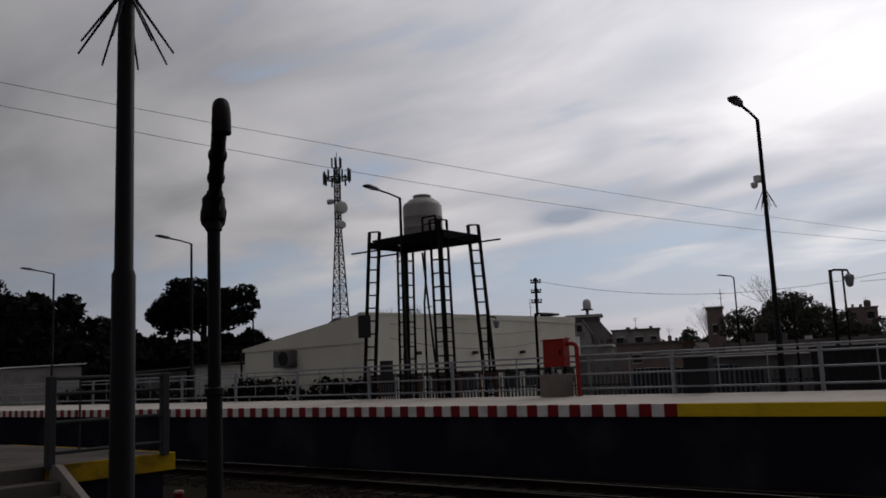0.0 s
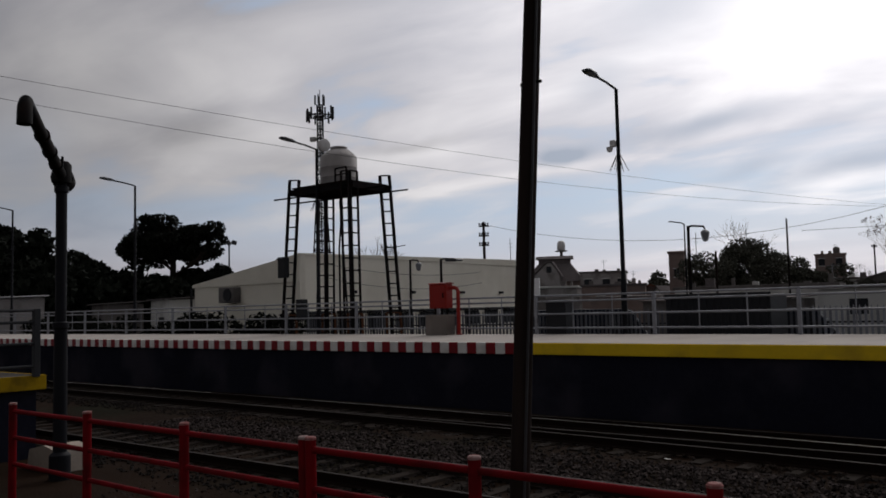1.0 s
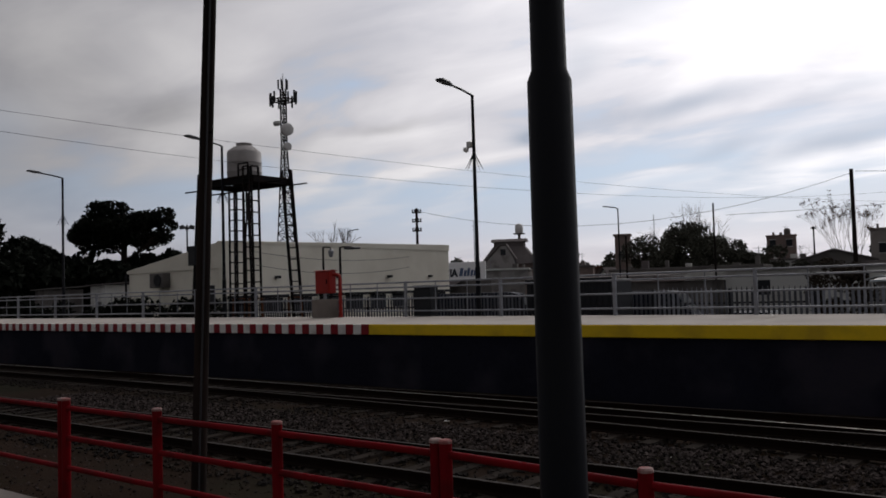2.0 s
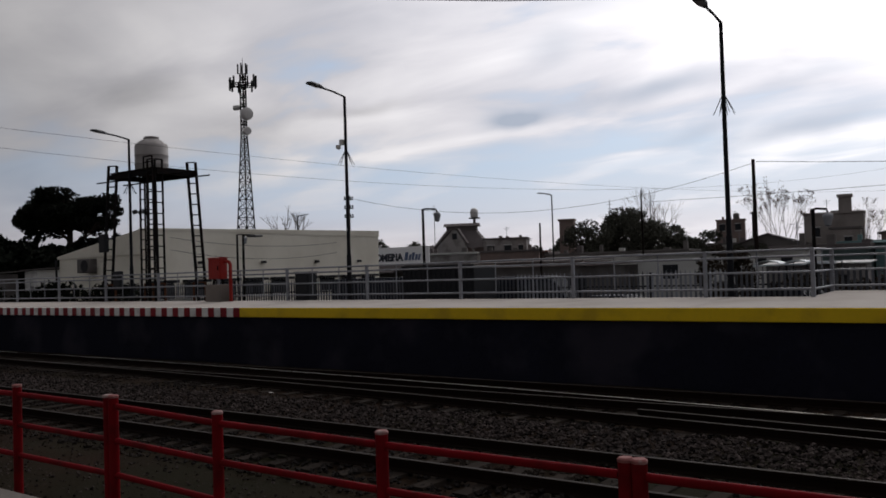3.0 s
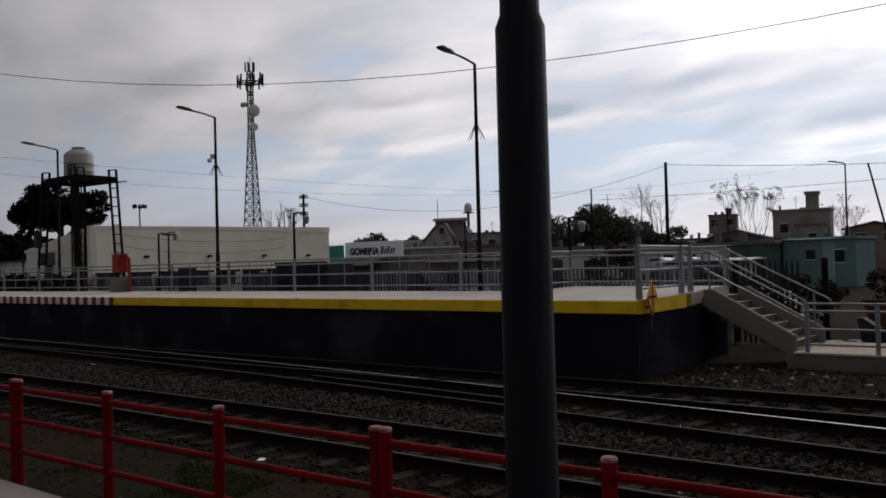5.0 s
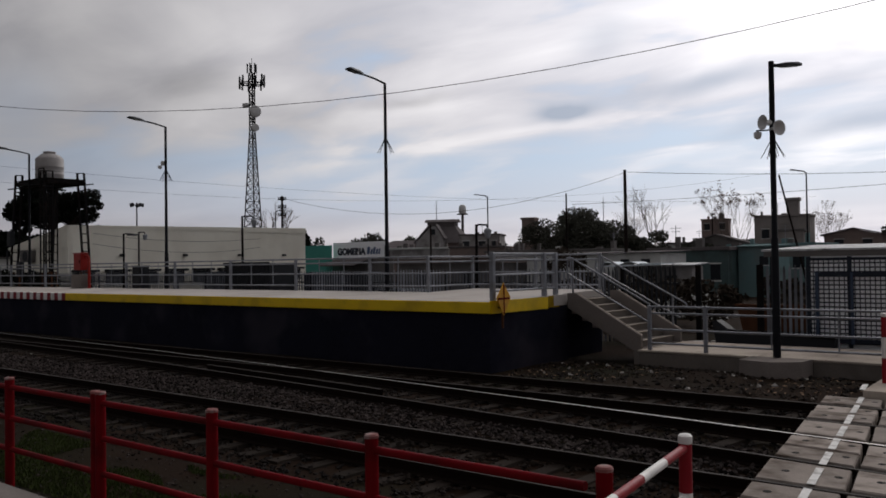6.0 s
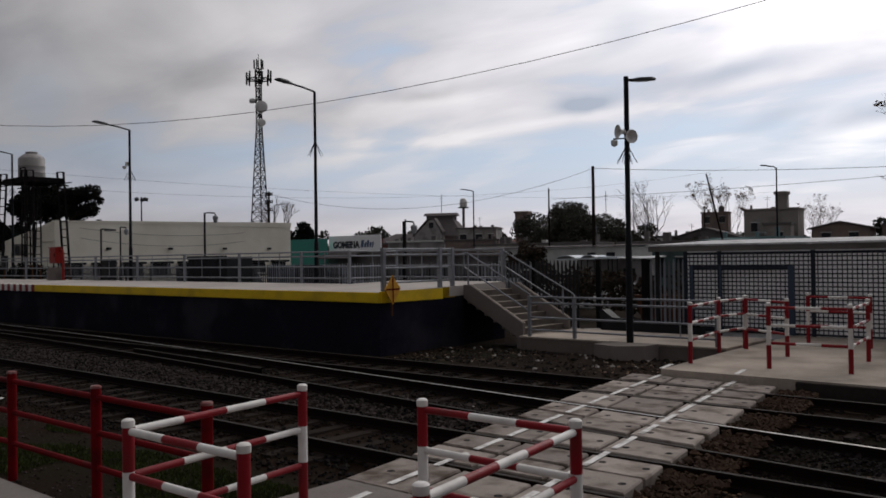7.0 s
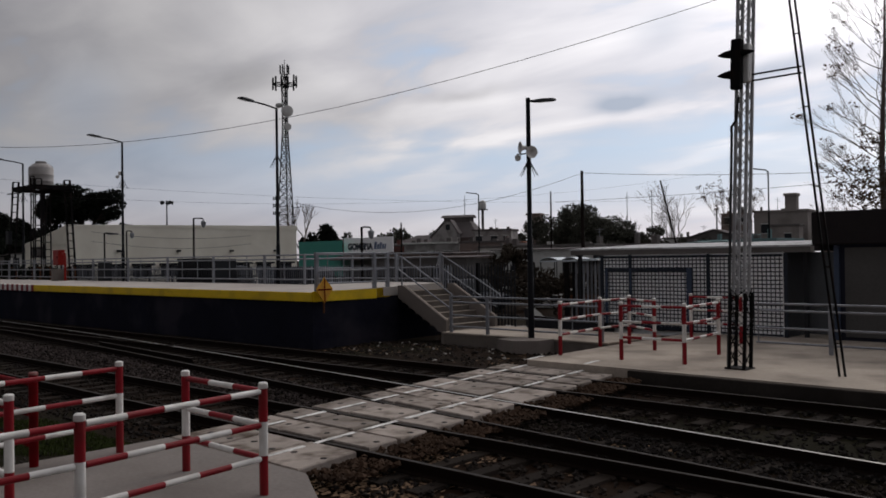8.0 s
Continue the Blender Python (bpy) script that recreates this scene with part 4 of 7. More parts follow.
# lamp post with loudspeakers beside the walkway
sp = thing("lamp_post", (17.36, 20.19, 0.205), "dark lamp post with two horn loudspeakers and a dome camera", "lamp post", "station lamp posts")
part("pole", Shape().tube([(0, 0, 0), (0, 0, 2.6), (0, 0, 2.62), (0, 0, 6.5)], [0.085, 0.08, 0.065, 0.06], 12), POLE_STEEL, sp, smooth=True)
part("arm", Shape().tube([(0, 0, 6.38), (0.03, 0.05, 6.42), (0.12, 0.2, 6.43)], 0.035, 8), POLE_STEEL, sp, smooth=True)
luminaire(sp, Vector((0.1, 0.18, 6.42)), (0.5, 0.85))
for dx, dy, dz, yaw in ((-0.07, -0.06, 5.15, 235), (0.05, -0.02, 5.01, 330)):
    m = Matrix.Translation((dx, dy, dz)) @ Matrix.Rotation(radians(yaw), 4, "Z") @ Matrix.Rotation(radians(90), 4, "Y")
    part("loudspeaker", Shape().lathe([(0.05, -0.10), (0.07, -0.09), (0.07, -0.02), (0.05, 0.0), (0.06, 0.04), (0.10, 0.10), (0.165, 0.14), (0.17, 0.15), (0.155, 0.145), (0.09, 0.09), (0.04, 0.03)], 18, m=m), OFFWHITE, sp, "grey-white horn loudspeaker", smooth=True)
part("camera_dome", Shape().lathe([(0.02, -0.12), (0.07, -0.09), (0.085, -0.03), (0.085, 0.03), (0.03, 0.05)], 12, at=(-0.29, -0.1, 4.92)), OFFWHITE, sp, "small white dome camera", smooth=True)
part("bracket", Shape().bar((-0.32, -0.11, 4.99), (0.03, 0.02, 4.99), 0.03), POLE_STEEL, sp)
spikes(sp, 4.73, 0.06, length=0.35)


# ---- water tower ----
def ladder_leg(parent, foot, top, u, width, rungs, chord=0.085):
    """A lattice leg: two angle chords with rungs, u is the plan direction across it."""
    foot, top, u = Vector(foot), Vector(top), Vector((*u, 0))
    leg = part("leg", Shape().bar(foot - u * width / 2, top - u * width / 2, chord).bar(foot + u * width / 2, top + u * width / 2, chord), BLACK_STEEL, parent)
    for k in range(rungs + 1):
        c = foot.lerp(top, k / rungs)
        part("rung", Shape().bar(c - u * width / 2, c + u * width / 2, 0.05, 0.045), BLACK_STEEL, leg)
    return leg


TW = (-18.45, 21.6, -0.2)
tower = thing("water_tower", TW, "black steel lattice tower carrying a water tank", "water tower")
for sx in (-1, 1):
    for sy in (-1, 1):
        ft, tp = (sx * 1.72, sy * 0.98, 0.0), (sx * 1.47, sy * 0.83, 7.3)
        if sx * sy > 0:
            ladder_leg(tower, (sx * 1.86, sy * 1.06, 0.0), tp, (0.78, 0.62), 0.34, 17)
        else:                                            # corner legs show two lattice faces
            ladder_leg(tower, (ft[0] - 0.165, ft[1] - 0.17, 0.0), (tp[0] - 0.165, tp[1] - 0.17, 7.3), (1, 0), 0.33, 17, 0.06)
            ladder_leg(tower, (ft[0] + 0.02, ft[1] + 0.09, 0.0), (tp[0] + 0.02, tp[1] + 0.09, 7.3), (0, 1), 0.33, 17, 0.06)
        part("foot_frame", Shape().bar((sx * 1.72 - 0.28, sy * 0.98 - 0.1, 0), (sx * 1.66 - 0.24, sy * 0.95 - 0.1, 2.4), 0.06).bar((sx * 1.72 + 0.28, sy * 0.98 + 0.1, 0), (sx * 1.66 + 0.24, sy * 0.95 + 0.1, 2.4), 0.06)
             .bar((sx * 1.66 - 0.24, sy * 0.95 - 0.1, 2.4), (sx * 1.66 + 0.24, sy * 0.95 + 0.1, 2.4), 0.05).bar((sx * 1.68 - 0.26, sy * 0.96 - 0.1, 1.2), (sx * 1.68 + 0.26, sy * 0.96 + 0.1, 1.2), 0.05), RUST, tower)
for y in (-0.86, 0.86):
    part("beam", Shape().box((-1.62, y - 0.05, 6.72), (1.62, y + 0.05, 6.94), 0.004), BLACK_STEEL, tower)
for x in (-1.5, 1.5):
    part("beam", Shape().box((x - 0.05, -0.81, 6.72), (x + 0.05, 0.81, 6.94), 0.004), BLACK_STEEL, tower)
for k in range(11):
    x = -1.45 + k * 0.27
    part("plank", Shape().box((x, -0.98, 6.945), (x + 0.235, 0.98, 6.99), 0.006), WOOD_POLE, tower)
for y in (-0.62, 0.62):
    part("outrigger", Shape().bar((-2.5, y - 0.3, 6.66), (2.5, y + 0.3, 6.70), 0.05), BLACK_STEEL, tower)
part("brace", Shape().bar((-0.6, 0.6, 6.6), (0.9, -0.4, 0.3), 0.05), BLACK_STEEL, tower)
part("pipe", Shape().tube([(-0.25, 0.2, 0), (-0.25, 0.2, 4.8), (-0.2, 0.2, 5.2), (-0.1, 0.15, 5.6), (-0.1, 0.15, 6.95)], 0.035, 8), BLACK_STEEL, tower, smooth=True)
for bx, by, bz in ((-1.8, -1.1, 3.75), (-0.9, -1.05, 2.2)):
    part("control_box", Shape().box((bx - 0.2, by - 0.12, bz), (bx + 0.2, by + 0.1, bz + 0.75), 0.012), GREY_BOX, tower)
# guard frame round the tank's foot
part("guard", Shape().bar((0.75, -0.9, 7.0), (0.75, -0.9, 7.45), 0.05).bar((1.3, -0.9, 7.0), (1.3, -0.9, 7.45), 0.05).bar((0.75, -0.9, 7.45), (1.3, -0.9, 7.45), 0.05).bar((0.75, -0.9, 7.22), (1.3, -0.9, 7.22), 0.04), BLACK_STEEL, tower)
tank_prof = [(0.58, 0.0), (0.64, 0.03), (0.66, 0.08), (0.66, 0.24), (0.672, 0.26), (0.66, 0.28), (0.66, 0.56), (0.672, 0.58), (0.66, 0.6), (0.66, 0.92), (0.63, 0.97), (0.44, 1.12), (0.36, 1.15), (0.29, 1.16), (0.29, 1.21), (0.31, 1.22), (0.31, 1.26), (0.22, 1.28)]
wt = thing("water_tank", (-18.45, 21.6, 6.792), "grey plastic water tank on the lattice tower", "water tank")
tank_prof = [(r, z * 1.13) for r, z in tank_prof]
part("shell", Shape().lathe(tank_prof[:13], 32), TANK, wt, smooth=True)
part("lid", Shape().lathe(tank_prof[12:], 24), TANK, wt, smooth=True)
for k in range(8):
    a = k * math.pi / 4 + 0.2
    part("rib", Shape().bar((0.63 * math.cos(a), 0.63 * math.sin(a), 1.1), (0.38 * math.cos(a), 0.38 * math.sin(a), 1.3), 0.05, 0.03), TANK, wt)


# ---- red cabinet on the platform ----
bx = thing("hose_cabinet", (-12.45, 20.1, 1.52), "bright red metal cabinet with a pipe on a concrete base", "cabinet")
part("base", Shape().box((-0.6, -0.2, -0.02), (0.24, 0.2, 0.6), 0.02), CONCRETE_DARK, bx, "grey concrete base")
for x in (-0.36, 0.12):
    part("leg", Shape().bar((x, 0, 0.6), (x, 0, 0.8), 0.05), BLACK_STEEL, bx)
part("body", Shape().box((-0.46, -0.16, 0.79), (0.2, 0.16, 1.52), 0.015), BOX_RED, bx)
part("roof", Shape().prism([(-0.19, 1.521), (0.19, 1.521), (0.19, 1.545), (0.0, 1.57), (-0.19, 1.545)], -0.49, 0.23, axis=0), BOX_RED, bx)
part("door", Shape().box((-0.42, -0.175, 0.83), (0.16, -0.161, 1.48), 0.004), BOX_RED, bx)
part("pipe", Shape().tube([(0.2, 0.05, 1.40), (0.36, 0.05, 1.40), (0.45, 0.05, 1.37), (0.49, 0.05, 1.28), (0.49, 0.05, 0.9), (0.49, 0.05, 0.02)], 0.06, 10), BOX_RED, bx, smooth=True)
part("flange", Shape().lathe([(0.09, 0.0), (0.09, 0.03), (0.06, 0.035)], 12, at=(0.49, 0.05, 0.0)), BOX_RED, bx)
part("handle", Shape().box((0.08, -0.2, 1.1), (0.12, -0.176, 1.25), 0.004), BLACK_STEEL, bx)
cb = thing("electric_cabinet", (-8.85, 20.7, -0.2), "dark grey electric cabinet behind the platform railing", "cabinet")
part("body", Shape().box((-0.32, -0.16, 0.0), (0.32, 0.25, 2.62), 0.015), GREY_BOX, cb)
part("roof", Shape().box((-0.36, -0.2, 2.62), (0.36, 0.29, 2.67), 0.01), GREY_BOX, cb)
part("door", Shape().box((-0.28, -0.175, 1.6), (0.28, -0.161, 2.55), 0.004), GREY_BOX, cb)

# yellow marker at the platform's corner
mk = thing("warning_marker", (12.1, 17.33, 1.2), "orange-yellow diamond warning plate with a dark red cross", "warning sign")
dia = [(0, 0.7), (0.08, 0.6), (0.33, 0.38), (0.35, 0.34), (0.08, 0.02), (0, -0.06), (-0.08, 0.02), (-0.35, 0.34), (-0.33, 0.38), (-0.08, 0.6)]
mm = Matrix.Rotation(radians(99), 4, "Z")
ds = Shape().prism(dia, -0.012, 0.012, axis=1)
ds.v = [tuple(mm @ Vector(p)) for p in ds.v]
part("plate", ds, MARKER, mk)
cr = Shape().box((-0.022, -0.02, -0.02), (0.022, -0.0125, 0.66)).box((-0.29, -0.0195, 0.31), (0.29, -0.0122, 0.355))
cr.v = [tuple(mm @ Vector(p)) for p in cr.v]
part("cross", cr, FENCE_RED, mk, "dark red cross bars")
part("stem", Shape().bar((-0.03, 0, -0.35), (-0.03, 0, 0.5), 0.04).bar((-0.03, 0, 0.12), (-0.2, -0.05, 0.12), 0.04), RUST, mk)


# ---- red fence along the path ----
def fence_y(x):
    return 5.62 + (0.006 * (8 - x) if x < 8 else 0.008 * (x - 8))


def fence_z(x):
    return -0.15 + 0.055 * smooth01((6.0 - x) / 3.0)


posts_x = [(-8.5, 1), (-6.45, 1), (-4.37, 1), (-2.42, 2), (-0.4, 1), (1.55, 1), (3.47, 2), (5.27, 1), (7.3, 1), (9.38, 2), (11.4, 1), (13.25, 1), (15.18, 2), (17.15, 1), (19.1, 1), (20.95, 1)]
for (a, n), (b, n2) in zip(posts_x, posts_x[1:]):
    t = thing("tube_fence", (a, fence_y(a), fence_z(a)), "dark red painted steel tube fence panel along the path", "fence", "red fence panels")
    dx, dy, dz = b - a, fence_y(b) - fence_y(a), fence_z(b) - fence_z(a)
    offs = [0.0] if n == 1 else [0.0, 0.095]
    for o in offs:
        part("post", Shape().tube([(o, 0, -0.12), (o, 0, 1.215), (o, 0, 1.22)], [0.052, 0.052, 0.047], 12), FENCE_RED, t, smooth=True)
        part("cap", Shape().lathe([(0.054, 1.212), (0.056, 1.23), (0.045, 1.242)], 12, at=(o, 0, 0)), LIT_CAP, t, "cap painted pale as its sky-lit top", smooth=True)
    x0 = offs[-1] + 0.05
    for z in (1.125, 0.765, 0.405):
        part("rail", Shape().tube([(x0, 0, z), (dx - 0.05, dy, z + dz)], 0.031, 10), FENCE_RED, t, smooth=True)


endp = thing("fence_post", (21.03, fence_y(21.03), -0.15), "dark red end post of the tube fence with a cap painted as lit", "fence post")
part("post", Shape().tube([(0, 0, 0), (0, 0, 1.24)], 0.052, 12), FENCE_RED, endp, smooth=True)
part("cap", Shape().lathe([(0.054, 1.236), (0.056, 1.255), (0.045, 1.267)], 12), LIT_CAP, endp, "cap painted pale as its sky-lit top", smooth=True)


# ---- red and white barriers at the crossing ----
def striped(parent, name, p, q, r, step=0.42, first=0, at_seg=10):
    p, q = Vector(p), Vector(q)
    L = (q - p).length
    n = max(1, round(L / step))
    for k in range(n):
        a, b = p.lerp(q, k / n), p.lerp(q, (k + 1) / n)
        part(name, Shape().tube([a, b], r, at_seg, caps=(k in (0, n - 1))), WHITE if (k + first) % 2 else RED, parent, smooth=True)


def barrier(pts, zs, base, top, label, rails=(0.06, 0.40, 0.74), bands=3):
    o = Vector((*pts[0], base))
    t = thing("barrier", o, label, "barrier", "red and white crossing barriers")
    h = top - base
    for i, (x, y) in enumerate(pts):
        q = Vector((x, y, base)) - o
        post = part("post", Shape().tube([q, q + Vector((0, 0, h * 0.36))], 0.045, 12), RED, t, smooth=True)
        part("band", Shape().tube([q + Vector((0, 0, h * 0.36)), q + Vector((0, 0, h * 0.66))], 0.045, 12), WHITE, post, smooth=True)
        part("band", Shape().tube([q + Vector((0, 0, h * 0.66)), q + Vector((0, 0, h * 0.955))], 0.045, 12), RED, post, smooth=True)
        part("cap", Shape().lathe([(0.046, h * 0.955), (0.049, h * 0.96), (0.049, h), (0.035, h + 0.012)], 12, at=q), WHITE, post, smooth=True)
    for i in range(len(pts) - 1):
        a, b = Vector((*pts[i], base)) - o, Vector((*pts[i + 1], base)) - o
        d = (b - a).normalized() * 0.05
        for k, drop in enumerate(rails):
            z = Vector((0, 0, h - drop - 0.02))
            striped(t, "rail_band", a + d + z, b - d + z, 0.03, first=(i + k) % 2)
    return t


barrier([(21.1, 6.74), (21.4, 4.78), (22.82, 4.80)], None, 0.0, 1.14, "red and white striped tube barrier on the near footpath")
barrier([(22.6, 6.79), (24.12, 6.78), (24.40, 4.78), (24.5, 3.2)], None, 0.0, 1.14, "red and white striped tube barrier bending round the near footpath")
barrier([(20.0, 17.8), (19.72, 19.9), (19.84, 21.1)], None, 0.13, 1.36, "red and white striped tube barrier beside the far pavement edge")
barrier([(21.55, 17.88), (23.0, 17.95), (22.78, 20.0)], None, 0.13, 1.38, "red and white striped tube barrier bending round the far pavement")
barrier([(21.19, 19.97), (19.95, 20.9)], None, 0.13, 1.36, "short red and white striped tube barrier on the far pavement")
barrier([(20.8, 22.6), (22.2, 22.5)], None, 0.13, 1.36, "short red and white barrier at the back of the far pavement")


# ---- old water crane beside the near platform ----
wc = thing("water_crane", (-9.44, 6.86, -0.07), "old dark iron water crane with a swung-out spout", "water crane")
part("column", Shape().lathe([(0.16, -0.15), (0.16, 0.25), (0.105, 0.3), (0.10, 2.2), (0.125, 2.22), (0.125, 2.3), (0.085, 2.32), (0.085, 4.35), (0.11, 4.37), (0.11, 4.45), (0.085, 4.47), (0.085, 4.6)], 16), POLE_STEEL, wc, smooth=True)
j, e = Vector((0, 0, 4.62)), Vector((2.50, -1.69, 5.05))
dirn = (e - j).normalized()
part("pivot", Shape().lathe([(0.12, 4.5), (0.15, 4.52), (0.15, 4.8), (0.10, 4.86)], 14), BLACK_STEEL, wc, smooth=True)
part("counterweight", Shape().tube([j - dirn * 0.02, j - dirn * 0.34], [0.17, 0.17], 14), BLACK_STEEL, wc, smooth=True)
part("spout", Shape().tube([j + dirn * 0.1, j + dirn * 1.2, j + dirn * 1.21, j + dirn * 2.3, e, e + dirn * 0.13 + Vector((0, 0, 0.0)), e + dirn * 0.22 + Vector((0, 0, -0.1)), e + dirn * 0.23 + Vector((0, 0, -0.32))], [0.085, 0.08, 0.09, 0.08, 0.08, 0.085, 0.09, 0.095], 14), BLACK_STEEL, wc, smooth=True)
for k in (0.6, 1.2, 1.9):
    part("clamp", Shape().tube([j + dirn * k, j + dirn * (k + 0.06)], 0.105, 14), BLACK_STEEL, wc, smooth=True)
part("hook", Shape().bar(j + Vector((0, 0, 0.1)), j + Vector((0.02, 0, 0.32)), 0.03), BLACK_STEEL, wc)

# tall wooden pole behind the fence
wp = thing("utility_pole", (-0.37, 6.15, -0.2), "tall dark tarred wooden pole beside the red fence", "utility pole")
part("pole", Shape().tube([(0, 0, 0), (0.21, -0.02, 3), (0.43, -0.03, 6), (0.68, -0.06, 9.5)], [0.085, 0.078, 0.07, 0.06], 12), WOOD_POLE, wp, smooth=True)
part("bolt", Shape().tube([(0.22, -0.03, 4.35), (0.42, -0.03, 4.35)], 0.014, 6), BLACK_STEEL, wp)
part("bracket", Shape().bar((0.50, -0.03, 7.14), (0.31, 0.26, 7.14), 0.04), BLACK_STEEL, wp)
part("conduit", Shape().tube([(0.09, -0.06, 0.1), (0.29, -0.07, 3), (0.5, -0.08, 6), (0.71, -0.10, 9)], 0.012, 6), CABLE, wp)

# pale concrete block near the water crane
cbk = thing("concrete_block", (-10.42, 7.35, -0.3), "pale broken concrete block beside the red fence", "concrete block")
part("block", Shape().prism([(-0.55, 0), (0.5, 0), (0.42, 0.46), (0.05, 0.52), (-0.45, 0.42)], -0.3, 0.3, axis=1), CONCRETE, cbk)


# ---- lattice signal mast ----
sm = thing("signal_mast", (24.17, 17.96, 0.13), "lattice steel signal mast, black at the foot and pale above", "signal mast")
sm.matrix_basis = pose(24.17, 17.96, 0.13, 0, 2.0, 0)
W = 0.11
legs = [(-W, -W), (W, -W), (W, W), (-W, W)]
for x, y in legs:
    fx, fy = x * 1.4, y * 1.4
    part("leg", Shape().box((fx - 0.03, fy - 0.03, 0), (fx + 0.03, fy + 0.03, 1.5), 0.004), BLACK_STEEL, sm, "black painted leg foot")
    part("leg", Shape().box((x - 0.028, y - 0.028, 1.451), (x + 0.028, y + 0.028, 9.5), 0.004), MAST_PAINT, sm)
for face in range(4):
    (ax, ay), (bx_, by_) = legs[face], legs[(face + 1) % 4]
    z, k = 0.08, 0
    while z < 9.3:
        z2 = z + 0.3
        a, b = ((ax, ay), (bx_, by_)) if k % 2 == 0 else ((bx_, by_), (ax, ay))
        g = 1.4 if z < 1.3 else 1.0
        part("lacing", Shape().bar((a[0] * g, a[1] * g, z), (b[0] * g, b[1] * g, z2), 0.024, 0.008), BLACK_STEEL if z < 1.3 else MAST_PAINT, sm)
        if face in (0, 3):
            part("lacing", Shape().bar((b[0] * g, b[1] * g, z), (a[0] * g, a[1] * g, z2), 0.024, 0.008), BLACK_STEEL if z < 1.3 else MAST_PAINT, sm)
        z, k = z2, k + 1
part("foot_plate", Shape().box((-0.22, -0.22, 0.0), (0.22, 0.22, 0.03), 0.005), BLACK_STEEL, sm)
part("conduit", Shape().tube([(-0.17, -0.16, 0.03), (-0.17, -0.16, 4.6), (-0.16, -0.20, 4.75), (-0.05, -0.26, 4.85), (0.0, -0.27, 5.3)], 0.028, 8), CABLE, sm, "black cable conduit", smooth=True)
hd = part("signal_head", Shape().box((-0.13, -0.38, 5.45), (0.07, -0.21, 6.42), 0.02), BLACK_STEEL, sm, "black signal head with hooded lamps")
for z in (5.75, 6.15):
    m = Matrix.Translation((-0.131, -0.30, z)) @ Matrix.Rotation(radians(-90), 4, "Y")
    part("hood", Shape().lathe([(0.085, 0), (0.09, 0.02), (0.05, 0.19), (0.01, 0.29)], 12, m=m), BLACK_STEEL, hd, smooth=True)
m = Matrix.Translation((0.07, -0.30, 6.15)) @ Matrix.Rotation(radians(90), 4, "Y")
part("hood", Shape().lathe([(0.07, 0), (0.045, 0.14), (0.015, 0.24)], 12, m=m), BLACK_STEEL, hd, smooth=True)
part("back_box", Shape().box((-0.02, -0.2, 5.6), (0.16, -0.02, 6.35), 0.02), OFFWHITE, sm, "pale equipment box")
part("head_bracket", Shape().bar((-0.03, -0.22, 5.6), (-0.03, -0.10, 5.6), 0.05).bar((-0.03, -0.22, 6.25), (-0.03, -0.10, 6.25), 0.05), BLACK_STEEL, sm)
st = thing("mast_stay", (26.08, 18.0, 0.13), "slanting twin black steel stay of the signal mast", "mast stay")
for o in (-0.045, 0.045):
    part("bar", Shape().bar((o, o * 0.4, 0), (-0.93 + o, 0.0 + o * 0.4, 8.4), 0.035), BLACK_STEEL, st)
for z in (0.6, 2.0, 3.5, 5.0, 6.4):
    part("tie", Shape().bar((-0.11 * z - 0.06, 0, z), (-0.11 * z + 0.06, 0, z), 0.025), BLACK_STEEL, st)
for z in (5.62, 5.74):
    part("strut", Shape().bar((-1.72, 0, z + 0.02), (-0.63, 0, z + 0.03), 0.03), BLACK_STEEL, st)


# ---- long cream building ----
cbld = thing("building", (-26.1, 26.4, -0.2), "long low cream rendered building with a sloping end wall", "building")


def wall_strip(a, b, za, zb, depth, z0=-0.1):
    """A wall slab from plan point a to b with sloping top, depth to its left side."""
    a, b = Vector(a), Vector(b)
    n = Vector((-(b - a).y, (b - a).x)).normalized() * depth
    v = [(*a, z0), (*b, z0), (*(b + n), z0), (*(a + n), z0), (*a, za), (*b, zb), (*(b + n), zb), (*(a + n), za)]
    return Shape().add(v, [(3, 2, 1, 0), (4, 5, 6, 7), (0, 1, 5, 4), (1, 2, 6, 5), (2, 3, 7, 6), (3, 0, 4, 7)])


part("wall", wall_strip((0, 0), (-1.75, 20.3), 5.17, 5.52, 0.3), CREAM, cbld)
part("wall", wall_strip((-9.3, 0.75), (-0.01, 0.0), 3.98, 5.12, 0.3), CREAM, cbld)
part("wall", wall_strip((-1.78, 20.3), (-12.5, 20.3), 5.5, 4.2, 0.3), CREAM, cbld)
part("wall", wall_strip((-12.5, 20.25), (-9.32, 0.78), 4.2, 3.95, 0.3), CREAM, cbld)
part("roof", Shape().add([(-9.25, 1.0, 3.86), (-0.32, 0.3, 4.9), (-2.05, 20.1, 5.2), (-12.2, 20.0, 4.0)], [(0, 1, 2, 3)]), ROOF_DARK, cbld)
part("roof_trim", wall_strip((-9.45, 0.70), (-0.02, -0.06), 4.06, 5.2, 0.12, 3.9), CREAM, cbld)
part("parapet_cap", wall_strip((0.03, -0.05), (-1.72, 20.35), 5.21, 5.56, 0.38, 5.14), CREAM, cbld)
ac = part("air_conditioner", Shape().box((-6.1, -0.08, 3.05), (-4.9, 0.40, 3.82), 0.03), GREYWALL, cbld, "boxy grey air conditioning unit")
part("fan_grille", Shape().lathe([(0.33, 0.0), (0.33, 0.03), (0.26, 0.035), (0.08, 0.02)], 20, m=Matrix.Translation((-5.35, -0.08, 3.43)) @ Matrix.Rotation(radians(90), 4, "X")), GREY_BOX, ac)
